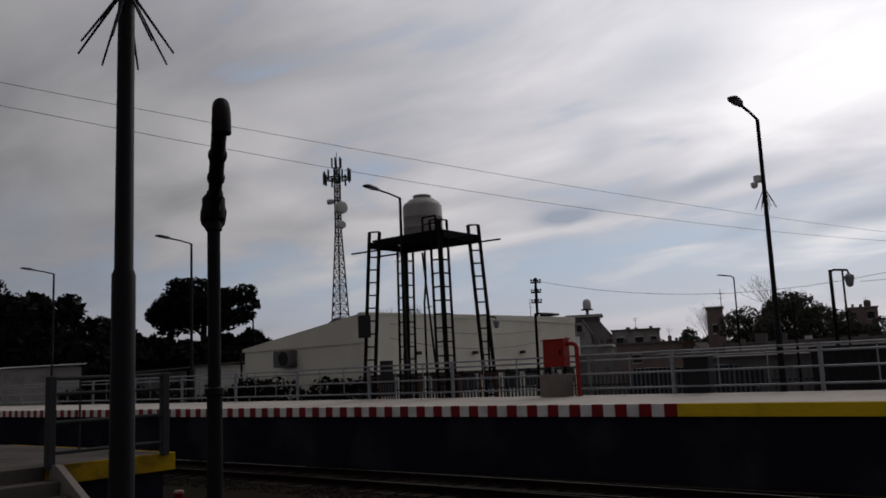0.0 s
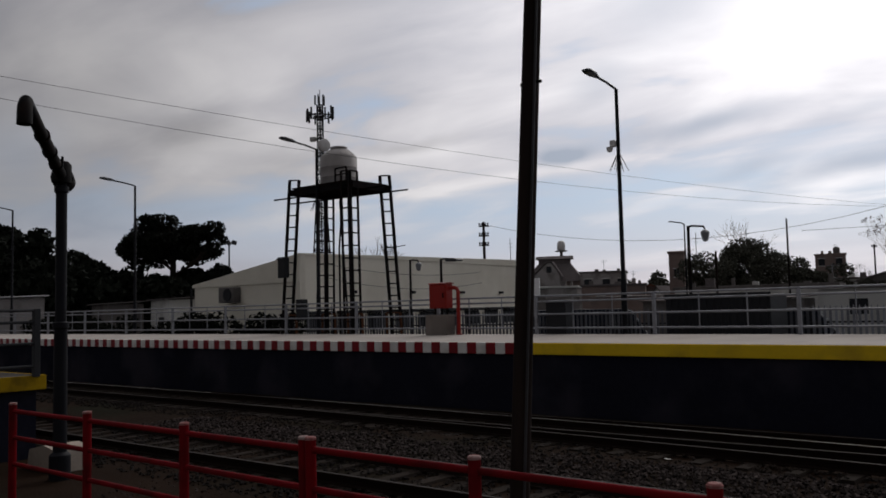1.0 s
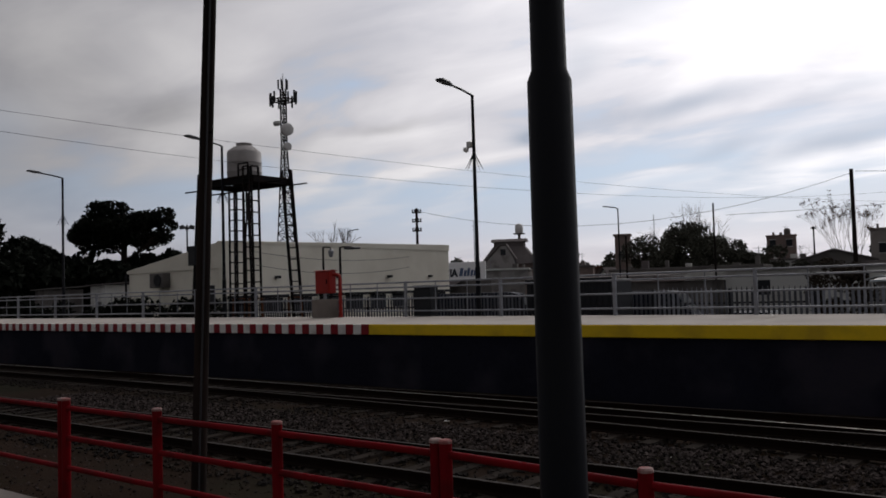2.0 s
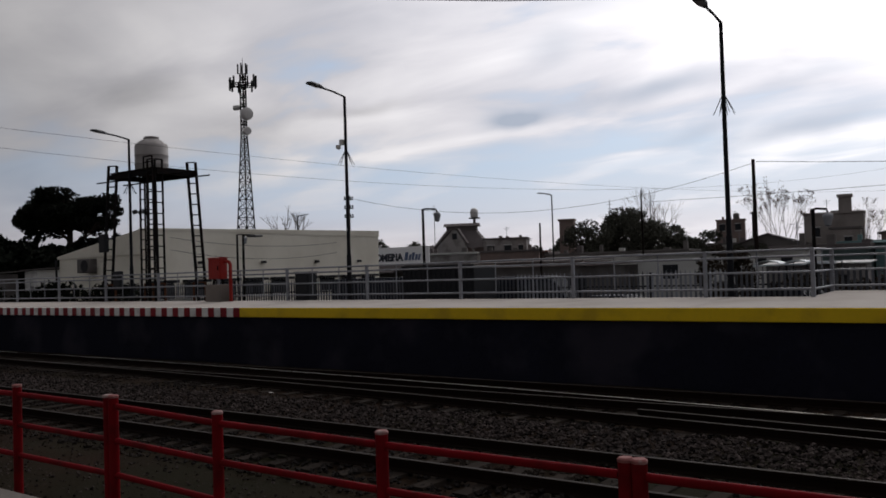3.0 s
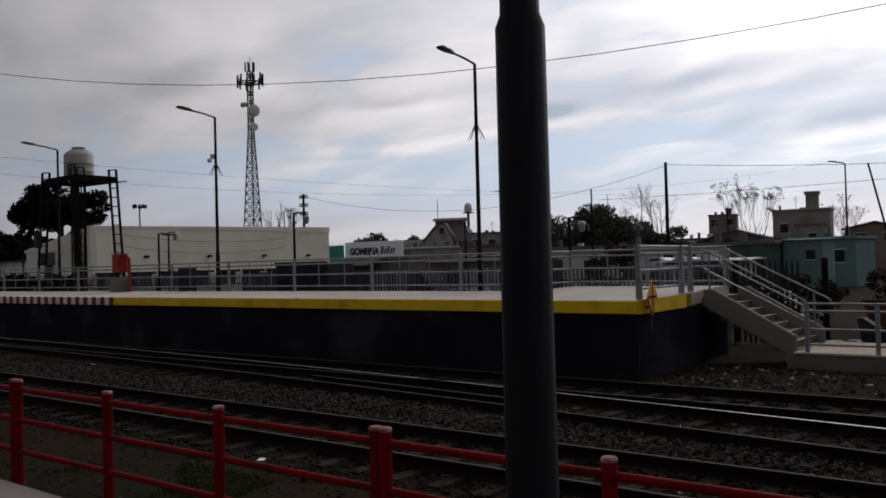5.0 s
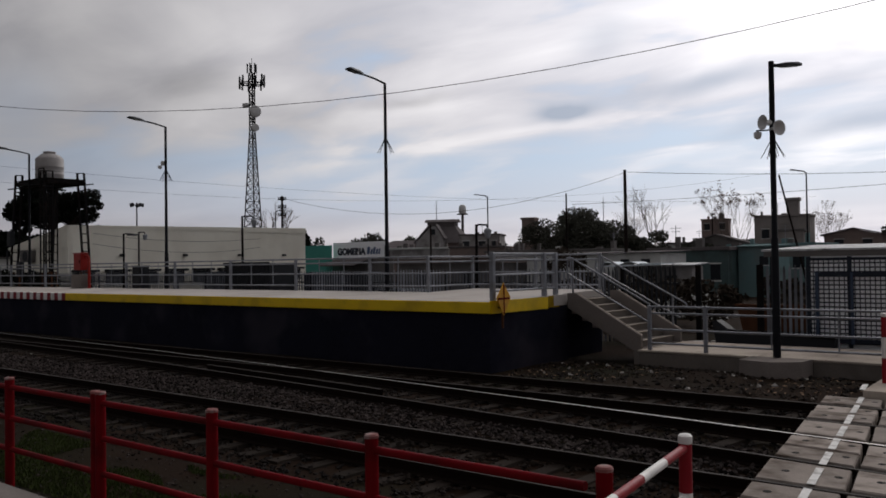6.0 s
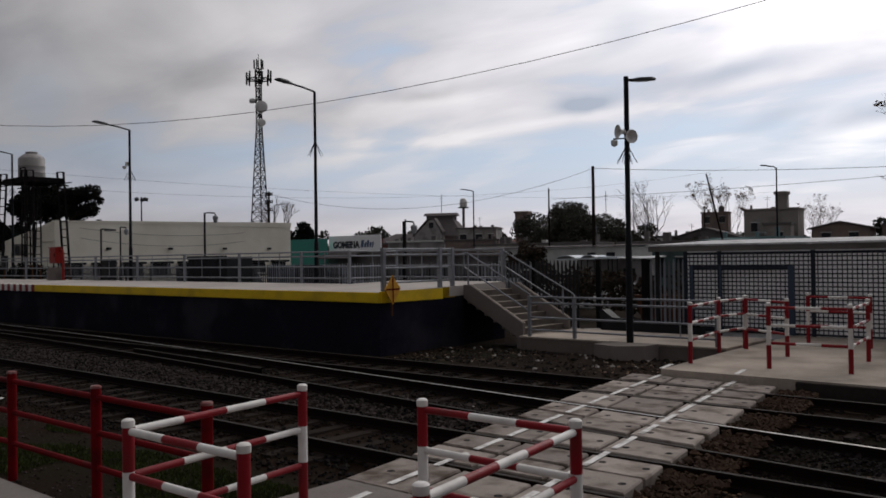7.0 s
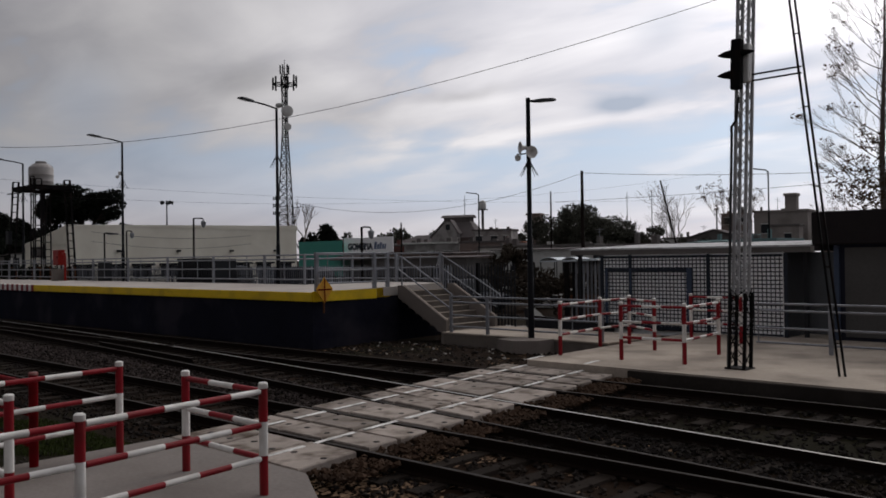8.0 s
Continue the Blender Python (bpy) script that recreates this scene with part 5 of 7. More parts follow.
for f in (0.18, 0.42, 0.66, 0.88):
    px, py = -1.75 * f + 0.02, 20.3 * f
    part("wall_light", Shape().box((px - 0.02, py - 0.14, 3.35), (px + 0.2, py + 0.14, 3.5), 0.02), GREY_BOX, cbld)
for f in (0.05, 0.16, 0.27, 0.38, 0.49, 0.60, 0.71, 0.82, 0.93):
    px, py = -1.75 * f + 0.0, 20.3 * f
    wn_ = part("window", Shape().box((px - 0.02, py - 0.75, 1.55), (px + 0.06, py + 0.75, 2.35), 0.01), GLASS_DARK, cbld)
    part("frame", Shape().box((px + 0.0, py - 0.8, 2.36), (px + 0.5, py + 0.8, 2.52), 0.02), GREY_BOX, wn_, "dark canopy")
    part("sill", Shape().box((px - 0.02, py - 0.8, 1.46), (px + 0.1, py + 0.8, 1.54), 0.01), WHITEWASH, wn_)
part("drain_pipe", Shape().tube([(-9.4, 0.6, 0), (-9.4, 0.6, 3.9)], 0.06, 8), GREY_BOX, cbld)
for dx, dy in ((-5.0, 3.2), (-3.2, 6.0)):
    tk = thing("roof_tank", (-26.1 + dx, 26.4 + dy, 4.2), "small black water tank on the flat roof", "water tank", "roof tanks")
    part("shell", Shape().lathe([(0.45, 0.0), (0.52, 0.06), (0.52, 0.75), (0.3, 0.95), (0.14, 1.0)], 18), GREY_BOX, tk, smooth=True)


# ---- communication mast ----
def lattice_mast(at, height, w0, w1, bays, label):
    t = thing("radio_mast", at, label, "radio mast")
    lv = []
    for i in range(bays + 1):
        f = i / bays
        w, z = (w0 + (w1 - w0) * min(1, f / 0.72)), height * f
        lv.append([Vector((w * math.cos(a) / 1.73, w * math.sin(a) / 1.73, z)) for a in (0.3, 2.39, 4.49)])
    for k in range(3):
        part("leg", Shape().tube([q[k] for q in lv], 0.13, 6), BLACK_STEEL, t)
    for k in range(3):
        s = Shape()
        for a, b in zip(lv, lv[1:]):
            s.bar(a[k], b[(k + 1) % 3], 0.10)
            s.bar(a[(k + 1) % 3], b[k], 0.10)
            s.bar(b[k], b[(k + 1) % 3], 0.09)
        part("bracing", s, BLACK_STEEL, t)
    return t


mst = lattice_mast((-118.6, 113.0, -0.2), 42.0, 4.6, 1.1, 24, "tall lattice radio mast with antennas and dishes")
mst.matrix_basis = mst.matrix_basis @ Matrix.Scale(1.02, 4)
ring = Shape()
for k in range(12):
    a, b = k * math.pi / 6, (k + 1) * math.pi / 6
    ring.bar((2.3 * math.cos(a), 2.3 * math.sin(a), 39.8), (2.3 * math.cos(b), 2.3 * math.sin(b), 39.8), 0.2)
for k in range(6):
    a = k * math.pi / 3
    ring.bar((0, 0, 39.8), (2.3 * math.cos(a), 2.3 * math.sin(a), 39.8), 0.16)
part("antenna_ring", ring, BLACK_STEEL, mst)
for k in range(12):
    a = k * math.pi / 6 + 0.15
    r, z = 2.5 + 0.3 * rnd.random(), 38.9 + rnd.uniform(-0.3, 0.5)
    part("panel_antenna", Shape().box((-0.17, -0.12, 0), (0.17, 0.12, 2.3), 0.03, Matrix.Translation((r * math.cos(a), r * math.sin(a), z)) @ Matrix.Rotation(a, 4, "Z")), GREY_BOX, mst)
for k in range(5):
    a = k * 1.3
    part("panel_antenna", Shape().box((-0.15, -0.1, 0), (0.15, 0.1, 1.9), 0.03, Matrix.Translation((0.9 * math.cos(a), 0.9 * math.sin(a), 42.0)) @ Matrix.Rotation(a, 4, "Z")), GREY_BOX, mst)
part("whip", Shape().tube([(0, 0, 41.5), (0, 0, 45)], [0.09, 0.05], 6), BLACK_STEEL, mst)
for z, r, yaw in ((33.9, 1.2, -20), (30.6, 0.75, -20), (35.5, 0.5, 200)):
    m = Matrix.Translation((0.7 * math.cos(radians(yaw)), 0.7 * math.sin(radians(yaw)), z)) @ Matrix.Rotation(radians(yaw), 4, "Z") @ Matrix.Rotation(radians(90), 4, "Y")
    part("dish", Shape().lathe([(r * 0.5, 0), (r * 0.95, 0.35), (r, 0.5), (r, 1.3), (r * 0.96, 1.34), (r * 0.3, 1.36)], 20, m=m), OFFWHITE, mst, "pale drum dish", smooth=True)


# ---- palisade fence and yard behind the platform ----
SLAT = mat("dull_zinc_slat", (0.25, 0.26, 0.29), 0.6, 0.3, s1=3, v1=0.3, s2=30, v2=0.2, piece=0.35)
slat_mesh = Shape().prism([(-0.036, 0), (0.036, 0), (0.036, 2.2), (0.0, 2.36), (-0.036, 2.2)], -0.008, 0.008, axis=1).mesh("slat", SLAT)
DIM_SLAT = mat("dim_zinc_slat", (0.085, 0.088, 0.10), 0.65, 0.1, s1=3, v1=0.3, s2=30, v2=0.2, piece=0.4)
dim_slat = Shape().prism([(-0.036, 0), (0.036, 0), (0.036, 2.2), (0.0, 2.36), (-0.036, 2.2)], -0.008, 0.008, axis=1).mesh("slat", DIM_SLAT)
for k in range(-5, 11):
    x0 = -15.5 + 2.4 * k
    y0 = 25.2 + 0.04 * k
    t = thing("palisade_fence", (x0, y0, -0.2), "grey steel palisade fence panel with pointed slats", "fence", "palisade panels")
    for z in (0.45, 1.85):
        part("rail", Shape().box((0, 0.009, z), (2.4, 0.05, z + 0.05)), GREY_BOX, t)
    part("post", Shape().box((-0.04, 0.01, 0), (0.04, 0.1, 2.3), 0.005), GREY_BOX, t)
    for i in range(16):
        xs_ = x0 + 0.08 + i * 0.15
        pale = -3.5 < xs_ < -1.5 or 1.2 < xs_ < 3.8 or 8.4 < xs_ < 9.6
        part("slat", slat_mesh if pale else dim_slat, None, t, at=(0.08 + i * 0.15, 0, 0))


def van(at, rz, body, label, h=2.3, L=4.8):
    t = thing("parked_van" if h > 1.8 else "parked_car", at, label, "van" if h > 1.8 else "car", "parked vehicles", rz=rz)
    w = 0.92
    if h > 1.8:
        prof = [(-L / 2, 0.35), (L / 2, 0.35), (L / 2, 0.95), (L / 2 - 0.5, 1.15), (L / 2 - 1.15, h - 0.08), (L / 2 - 1.5, h), (-L / 2 + 0.1, h), (-L / 2, h - 0.15)]
        win = [(L / 2 - 0.72, 1.22), (L / 2 - 1.22, h - 0.2), (L / 2 - 2.1, h - 0.2), (L / 2 - 2.1, 1.22)]
    else:
        prof = [(-L / 2, 0.32), (L / 2, 0.32), (L / 2, 0.75), (L / 2 - 1.1, 0.92), (L / 2 - 1.8, h), (-L / 2 + 1.1, h), (-L / 2 + 0.35, 0.95), (-L / 2, 0.85)]
        win = [(L / 2 - 1.35, 0.95), (L / 2 - 1.9, h - 0.08), (-L / 2 + 1.15, h - 0.08), (-L / 2 + 0.7, 0.95)]
    part("body", Shape().prism(prof, -w, w, axis=1), body, t)
    for s in (-1, 1):
        part("window", Shape().prism(win, s * w, s * (w + 0.006), axis=1), GLASS_DARK, t)
        for x in (-L / 2 + 0.85, L / 2 - 0.85):
            wheel = part("wheel", Shape().lathe([(0.2, -0.1), (0.33, -0.1), (0.35, -0.06), (0.35, 0.06), (0.33, 0.1), (0.2, 0.1)], 16, m=Matrix.Translation((x, s * (w - 0.06), 0.35)) @ Matrix.Rotation(radians(90), 4, "X")), RUBBER, t)
            part("rim", Shape().lathe([(0.19, -0.11), (0.19, 0.11)], 12, m=Matrix.Translation((x, s * (w - 0.06), 0.35)) @ Matrix.Rotation(radians(90), 4, "X")), GALV, wheel)
    part("windscreen", Shape().bar((prof[3][0] + 0.004, 0, prof[3][1] + 0.06), (prof[4][0] + 0.03, 0, prof[4][1] - 0.06), 1.6, 0.02), SCREEN, t)
    return t


ct = thing("storage_container", (-5.5, 24.3, -0.2), "dark steel storage container before the palisade fence", "container")
part("body", Shape().box((-1.5, -0.7, 0.1), (1.5, 0.7, 2.7), 0.02), GREY_BOX, ct)
for k in range(14):
    part("rib", Shape().box((-1.42 + 0.21 * k, -0.73, 0.2), (-1.42 + 0.21 * k + 0.1, -0.701, 2.6), 0.006), GREY_BOX, ct)
part("top_rail", Shape().box((-1.53, -0.745, 2.6), (1.53, -0.702, 2.75), 0.01), GREY_BOX, ct)
part("base_rail", Shape().box((-1.53, -0.745, 0.0), (1.53, 0.7, 0.099), 0.01), GREY_BOX, ct)
van((-12.5, 29.5, -0.17), 25, CAR_BLUE, "dark blue van parked behind the palisade fence")
van((-6.0, 30.5, -0.17), 12, CAR_BLUE, "dark van parked behind the palisade fence", h=2.2)
van((-1.2, 29.0, -0.17), 5, CAR_BLUE, "dark car parked behind the palisade fence", h=1.45, L=4.2)
van((3.8, 33.0, -0.17), -8, CAR_BLUE, "dark car parked behind the palisade fence", h=1.5, L=4.3)


# small sheds in the yard
def shed(at, w, d, h, wallm, roofm, label, rz=0, openings=()):
    t = thing("shed", at, label, "shed", rz=rz)
    part("wall", Shape().box((-w / 2, -d / 2, 0), (w / 2, d / 2, h)), wallm, t)
    part("roof", Shape().prism([(-d / 2 - 0.25, h + 0.02), (d / 2 + 0.25, h + 0.14), (d / 2 + 0.25, h + 0.2), (-d / 2 - 0.25, h + 0.08)], -w / 2 - 0.25, w / 2 + 0.25, axis=0), roofm, t)
    for x, z0, ww, hh in openings:
        win = part("window", Shape().box((x - ww / 2, -d / 2 - 0.02, z0), (x + ww / 2, -d / 2 + 0.03, z0 + hh), 0.005), GLASS_DARK, t)
        part("frame", Shape().box((x - ww / 2 - 0.05, -d / 2 - 0.04, z0 - 0.06), (x + ww / 2 + 0.05, -d / 2 + 0.02, z0 - 0.005), 0.005), WHITEWASH, win)
    return t


def awning(at, w, d, h, rise, label):
    """A canopy on four thin posts, arched when rise is not zero."""
    t = thing("awning", at, label, "awning", "yard awnings")
    n = 8
    top = [(-w / 2 + w * k / n, h + rise * (1 - (2 * k / n - 1) ** 2)) for k in range(n + 1)]
    part("canopy", Shape().prism(top + [(x, z - 0.05) for x, z in reversed(top)], -d / 2, d / 2, axis=1), TARP, t, "pale canopy sheet")
    part("valance", Shape().box((-w / 2, -d / 2 - 0.02, h - 0.14), (w / 2, -d / 2 - 0.002, h - 0.055)), TARP, t)
    for x in (-w / 2 + 0.05, w / 2 - 0.05):
        for y in (-d / 2 + 0.05, d / 2 - 0.05):
            part("post", Shape().box((x - 0.025, y - 0.025, 0), (x + 0.025, y + 0.025, h - 0.05)), GREY_BOX, t)
    return t


awning((-0.95, 47.0, -0.2), 1.35, 1.6, 2.4, 0.16, "arched pale tarpaulin awning on thin posts")
awning((0.4, 47.4, -0.2), 1.1, 1.6, 2.42, 0.13, "small arched tarpaulin awning on thin posts")
awning((1.55, 47.8, -0.2), 1.4, 1.8, 2.45, 0.0, "flat pale sheet awning on thin posts")
shed((0.8, 49.6, -0.2), 5.0, 1.6, 2.25, WALL_DIM, SHED_ROOF, "low grey store behind the awnings", openings=((1.2, 0.9, 0.8, 0.8),))
shed((-5.8, 55.0, -0.2), 10.4, 4, 3.1, WHITEWASH, ROOF_DARK, "long low whitewashed outbuilding with small dark windows", rz=0, openings=((2.65, 2.3, 0.65, 0.42), (4.14, 2.3, 0.65, 0.42), (-3, 1.6, 1.0, 0.9)))
shed((3.2, 61.4, -0.2), 2.5, 3.0, 3.45, TEAL, TEAL, "small faded turquoise booth with a flat roof", rz=0, openings=((0.5, 2.2, 0.6, 0.6),))
shed((-16.0, 52.0, -0.2), 9, 5, 2.6, GREYWALL, ROOF_DARK, "low grey workshop with a dark roof", rz=6, openings=((-2, 1.0, 1.2, 1.0), (2, 1.0, 1.2, 1.0)))
shed((-24.0, 62.0, -0.2), 11, 6, 3.0, BRICKWALL, ROOF_DARK, "low brown brick workshop", rz=4, openings=((-3, 1.0, 1.4, 1.1), (1.5, 1.0, 1.4, 1.1)))
# white wall coloured dimmer to stand in for vignetting at the view's left
shed((-55.6, 25.7, -0.2), 16, 4, 3.7, WALL_DIM, SHEET, "white hut with vignette-dimmed walls and a pale flat roof under dark trees", rz=-20, openings=((2.5, 1.2, 1.0, 1.1), (6, 1.2, 1.0, 1.1)))
shed((-38.9, 28.4, -0.2), 3.9, 2.0, 3.35, WHITEWASH, ROOF_DARK, "small white hut beside the cream building", rz=-18, openings=((0.4, 1.6, 1.1, 0.8),))
shed((-44.0, 27.6, -0.2), 4.6, 2.0, 3.2, GREYWALL, GREYWALL, "dark grey concrete service hut", rz=-18)


# ---- mesh fence, white shed and dark kiosk at the right ----
mf_y, mf_x0, mf_x1 = 24.7, 16.75, 22.45
for k, (a, b) in enumerate(((16.75, 17.76), (17.76, 20.29), (20.29, 22.45))):
    t = thing("mesh_fence", (a, mf_y, 0.05), "blue-grey steel grid fence panel in front of a white shed", "fence", "grid fence panels")
    part("post", Shape().box((-0.05, -0.04, 0), (0.05, 0.04, 2.36), 0.006), BLUE_STEEL, t)
    part("rail", Shape().box((0.05, -0.02, 2.26), (b - a - 0.05, 0.02, 2.33)), BLUE_STEEL, t)
    part("rail", Shape().box((0.05, -0.02, 0.1), (b - a - 0.05, 0.02, 0.15)), BLUE_STEEL, t)
    n = int((b - a) / 0.118)
    for i in range(1, n):
        part("bar", Shape().box((i * (b - a) / n - 0.011, -0.012, 0.15), (i * (b - a) / n + 0.011, 0.0, 2.26)), BLUE_STEEL, t)
    for j in range(1, 19):
        part("crossbar", Shape().box((0.05, 0.001, 0.12 + j * 0.114), (b - a - 0.05, 0.010, 0.12 + j * 0.114 + 0.031)), BLUE_STEEL, t)
gate = thing("mesh_gate", (16.95, 24.56, 0.05), "blue-grey steel gate frame standing before the grid fence", "gate")
for x, w in ((0.0, 0.09), (0.86, 0.07), (2.74, 0.16)):
    part("stile", Shape().box((x, -0.03, 0.1), (x + w, 0.03, 1.95), 0.005), GATE_BLUE, gate)
for z in (0.14, 1.85):
    part("rail", Shape().box((0.09, -0.025, z), (2.74, 0.025, z + 0.1), 0.005), BLUE_STEEL, gate)
ws = thing("shed", (19.2, 27.6, 0.0), "long white sheet-metal shed behind the grid fence", "shed")
part("wall", Shape().box((-2.4, -2.880, 0.0), (3.25, 1.6, 2.42)), WHITE_WALL, ws)
part("roof", Shape().prism([(-2.98, 2.57), (2.0, 2.75), (2.0, 2.80), (-2.98, 2.62)], -3.65, 4.0, axis=0), SHED_ROOF, ws, "pale corrugated roof edge")
part("fascia", Shape().box((-3.6, -2.94, 2.42), (3.95, -2.9, 2.567)), GREYWALL, ws)
for x in (-3.5, 3.7):
    part("post", Shape().box((x - 0.05, -2.6, 0.0), (x + 0.05, -2.5, 2.46)), GREY_BOX, ws)
for i in range(24):
    part("corrugation", Shape().box((-2.38 + i * 0.235, -2.890, 0.05), (-2.30 + i * 0.235, -2.881, 2.4)), WHITE_WALL, ws)
part("end_panel", Shape().box((3.253, -2.88, 0.0), (3.30, 1.6, 2.42)), DIM_ZINC, ws, "dark grey end panel")
part("corner_post", Shape().box((3.25, -2.95, 0.0), (3.35, -2.885, 2.40)), BLUE_STEEL, ws)
KIOSK_ROOF = mat("dark_brown_sheet", (0.020, 0.017, 0.018), 0.75, s1=1, v1=0.3, s2=20, v2=0.2, spec=0.06)
SHUTTER = mat("grey_brown_panel_paint", (0.075, 0.072, 0.070), 0.7, s1=1, v1=0.3, s2=20, v2=0.2, spec=0.08)
kk = thing("kiosk", (26.6, 26.0, 0.1), "dark blue closed kiosk with a flat overhanging roof", "kiosk")
part("wall", Shape().box((-2.9, -1.2, 0), (4.5, 2.2, 2.6), 0.01), NAVY, kk)
part("roof", Shape().box((-3.35, -1.5, 2.5), (4.8, 2.5, 3.36), 0.03), KIOSK_ROOF, kk, "dark brown boxy roof")
part("roof_trim", Shape().box((-3.30, -1.46, 2.34), (-3.18, 2.4, 2.498), 0.005), KIOSK_ROOF, kk)
for k in range(4):
    part("panel", Shape().box((-2.62 + 1.6 * k, -1.235, 0.12), (-1.05 + 1.6 * k, -1.202, 2.42), 0.006), SHUTTER, kk, "grey-brown front panel")
part("corner_post", Shape().box((-2.87, -1.30, 0), (-2.74, -1.206, 2.48), 0.005), GATE_BLUE, kk, "blue painted post")
railing([(23.1, 21.3), (34, 21.3)], [(24.78, 21.3), (28.2, 21.3), (31.4, 21.3)], [(23.15, 21.3)], 0.13, 1.1, "grey tube railing on the far pavement", drops=(0.0, 0.16, 0.56, 0.9))
# palisade beside the grid fence
dark_slat = Shape().prism([(-0.036, 0), (0.036, 0), (0.036, 2.2), (0.0, 2.36), (-0.036, 2.2)], -0.008, 0.008, axis=1).mesh("slat", GREY_BOX)
for x0, n, pale in ((10.95, 12, False), (15.2, 10, True)):
    t = thing("palisade_fence", (x0, 25.4, -0.15), "pale steel palisade fence panel beside the shed" if pale else "dark steel palisade fence panel behind the stairs", "fence", "palisade panels")
    for z in (0.45, 1.8):
        part("rail", Shape().box((0, 0.009, z), (0.1 + n * 0.15, 0.05, z + 0.05)), GREY_BOX, t)
    part("post", Shape().box((-0.07, 0.01, 0), (0.07, 0.12, 2.35), 0.005), BLACK_STEEL, t)
    for i in range(n):
        part("slat", slat_mesh if pale else dark_slat, None, t, at=(0.1 + i * 0.15, 0, 0))
# white crates and rubble heap by the walkway
for k in range(16):
    a = rnd.uniform(12.8, 16.2)
    t = single("rubble_block", Shape().box((-0.22, -0.15, 0), (0.22, 0.15, 0.24), 0.03, Matrix.Rotation(rnd.uniform(0, 3), 4, "Z") @ Matrix.Rotation(rnd.uniform(-0.25, 0.25), 4, "X")), DEBRIS, "broken pale rubble block in the yard by the walkway", "rubble", "rubble blocks", at=(a, rnd.uniform(24.0, 24.9), -0.2 + rnd.uniform(0, 0.04)))
stones("rubble", 420, 12.6, 16.6, 23.9, 25.0, 0.11, -0.12, "pale rubble heap behind the walkway", DEBRIS, category="rubble")


# solid added to stand for a black strip of unknown nature
trough = thing("low_dark_shape", (14.6, 23.45, -0.2), "long low dark shape added for a black strip behind the walkway", "trough")
part("body", Shape().prism([(0.0, 0.92), (0.16, 0.0), (3.1, 0.0), (3.1, 0.56), (0.5, 0.68), (0.12, 0.95)], 0.0, 0.4, axis=1), GREY_BOX, trough)
part("rim", Shape().bar((0.45, -0.02, 0.70), (3.12, -0.02, 0.58), 0.05), BLACK_STEEL, trough)
pile = thing("board_stack", (5.7, 37.0, -0.2), "stack of pale weathered boards in the yard", "boards")
for k in range(7):
    part("board", Shape().box((-0.8 + rnd.uniform(-0.1, 0.1), -0.4, 0.02 + 0.2 * k), (0.8 + rnd.uniform(-0.1, 0.1), 0.4, 0.09 + 0.2 * k), 0.01, Matrix.Rotation(rnd.uniform(-0.03, 0.03), 4, "Y")), DEBRIS_WHITE, pile)
    for x in (-0.5, 0.38):
        if k < 6:
            part("spacer", Shape().box((x, -0.36, 0.085 + 0.2 * k), (x + 0.12, 0.36, 0.225 + 0.2 * k)), GREY_BOX, pile)
stones("rubble_heap", 1500, 5.8, 9.6, 36.9, 39.3, 0.09, -0.15, "heap of broken white rubble in the yard", DEBRIS_WHITE, category="rubble", heap=1.3)
bin_ = thing("skip", (15.0, 27.6, -0.2), "rust-red open steel skip beside the rubble heap", "skip")
part("body", Shape().prism([(-0.75, 0.1), (0.75, 0.1), (1.0, 1.15), (-1.0, 1.15)], -0.7, 0.7, axis=1), RUST, bin_)
part("rim", Shape().box((-1.05, -0.74, 1.151), (1.05, -0.66, 1.22), 0.01), RUST, bin_)
for x, y in ((13.35, 25.6), (15.55, 24.5)):
    single("fence_post", Shape().box((-0.08, -0.05, 0), (0.08, 0.05, 2.42), 0.01), BLACK_STEEL, "dark steel post standing in the yard opening", "post", "yard posts", at=(x, y, -0.2))
for k in range(5):
    single("board", Shape().box((-1.0, -0.12, 0), (1.0, 0.12, 0.05), 0.005, Matrix.Rotation(rnd.uniform(-0.5, 0.1), 4, "Z") @ Matrix.Rotation(rnd.uniform(-0.05, 0.05), 4, "Y")), DEBRIS, "weathered pale board lying on the yard", "board", "loose boards", at=(14.6 + 0.25 * k, 24.2 + 0.18 * k, -0.1 + 0.06 * k))


# ---- hooked lantern posts in the yard ----
def lantern(x, y, h, d, label, glass=True):
    t = thing("lantern_post", (x, y, -0.2), label, "lamp post", "yard lantern posts")
    part("pole", Shape().tube([(0, 0, 0), (0, 0, h)], [0.06, 0.045], 8), BLACK_STEEL, t, smooth=True)
    part("arm", Shape().tube([(0, 0, h - 0.05), (0.1 * d[0], 0.1 * d[1], h), (0.46 * d[0], 0.46 * d[1], h - 0.02), (0.5 * d[0], 0.5 * d[1], h - 0.12)], 0.03, 8), BLACK_STEEL, t, smooth=True)
    if glass:
        part("lantern", Shape().lathe([(0.03, 0.05), (0.11, 0.0), (0.13, -0.04), (0.13, -0.07), (0.08, -0.28), (0.03, -0.31)], 12, at=(0.5 * d[0], 0.5 * d[1], h - 0.16)), LENS, t, "pale glass lantern", smooth=True)
    else:
        part("lamp_head", Shape().box((0.2 * d[0] - 0.07, min(0.2 * d[1], 0.75 * d[1]) - 0.02, h - 0.1), (0.75 * d[0] + 0.07, max(0.2 * d[1], 0.75 * d[1]) + 0.02, h - 0.02), 0.02), LAMP_HEAD, t)
    return t


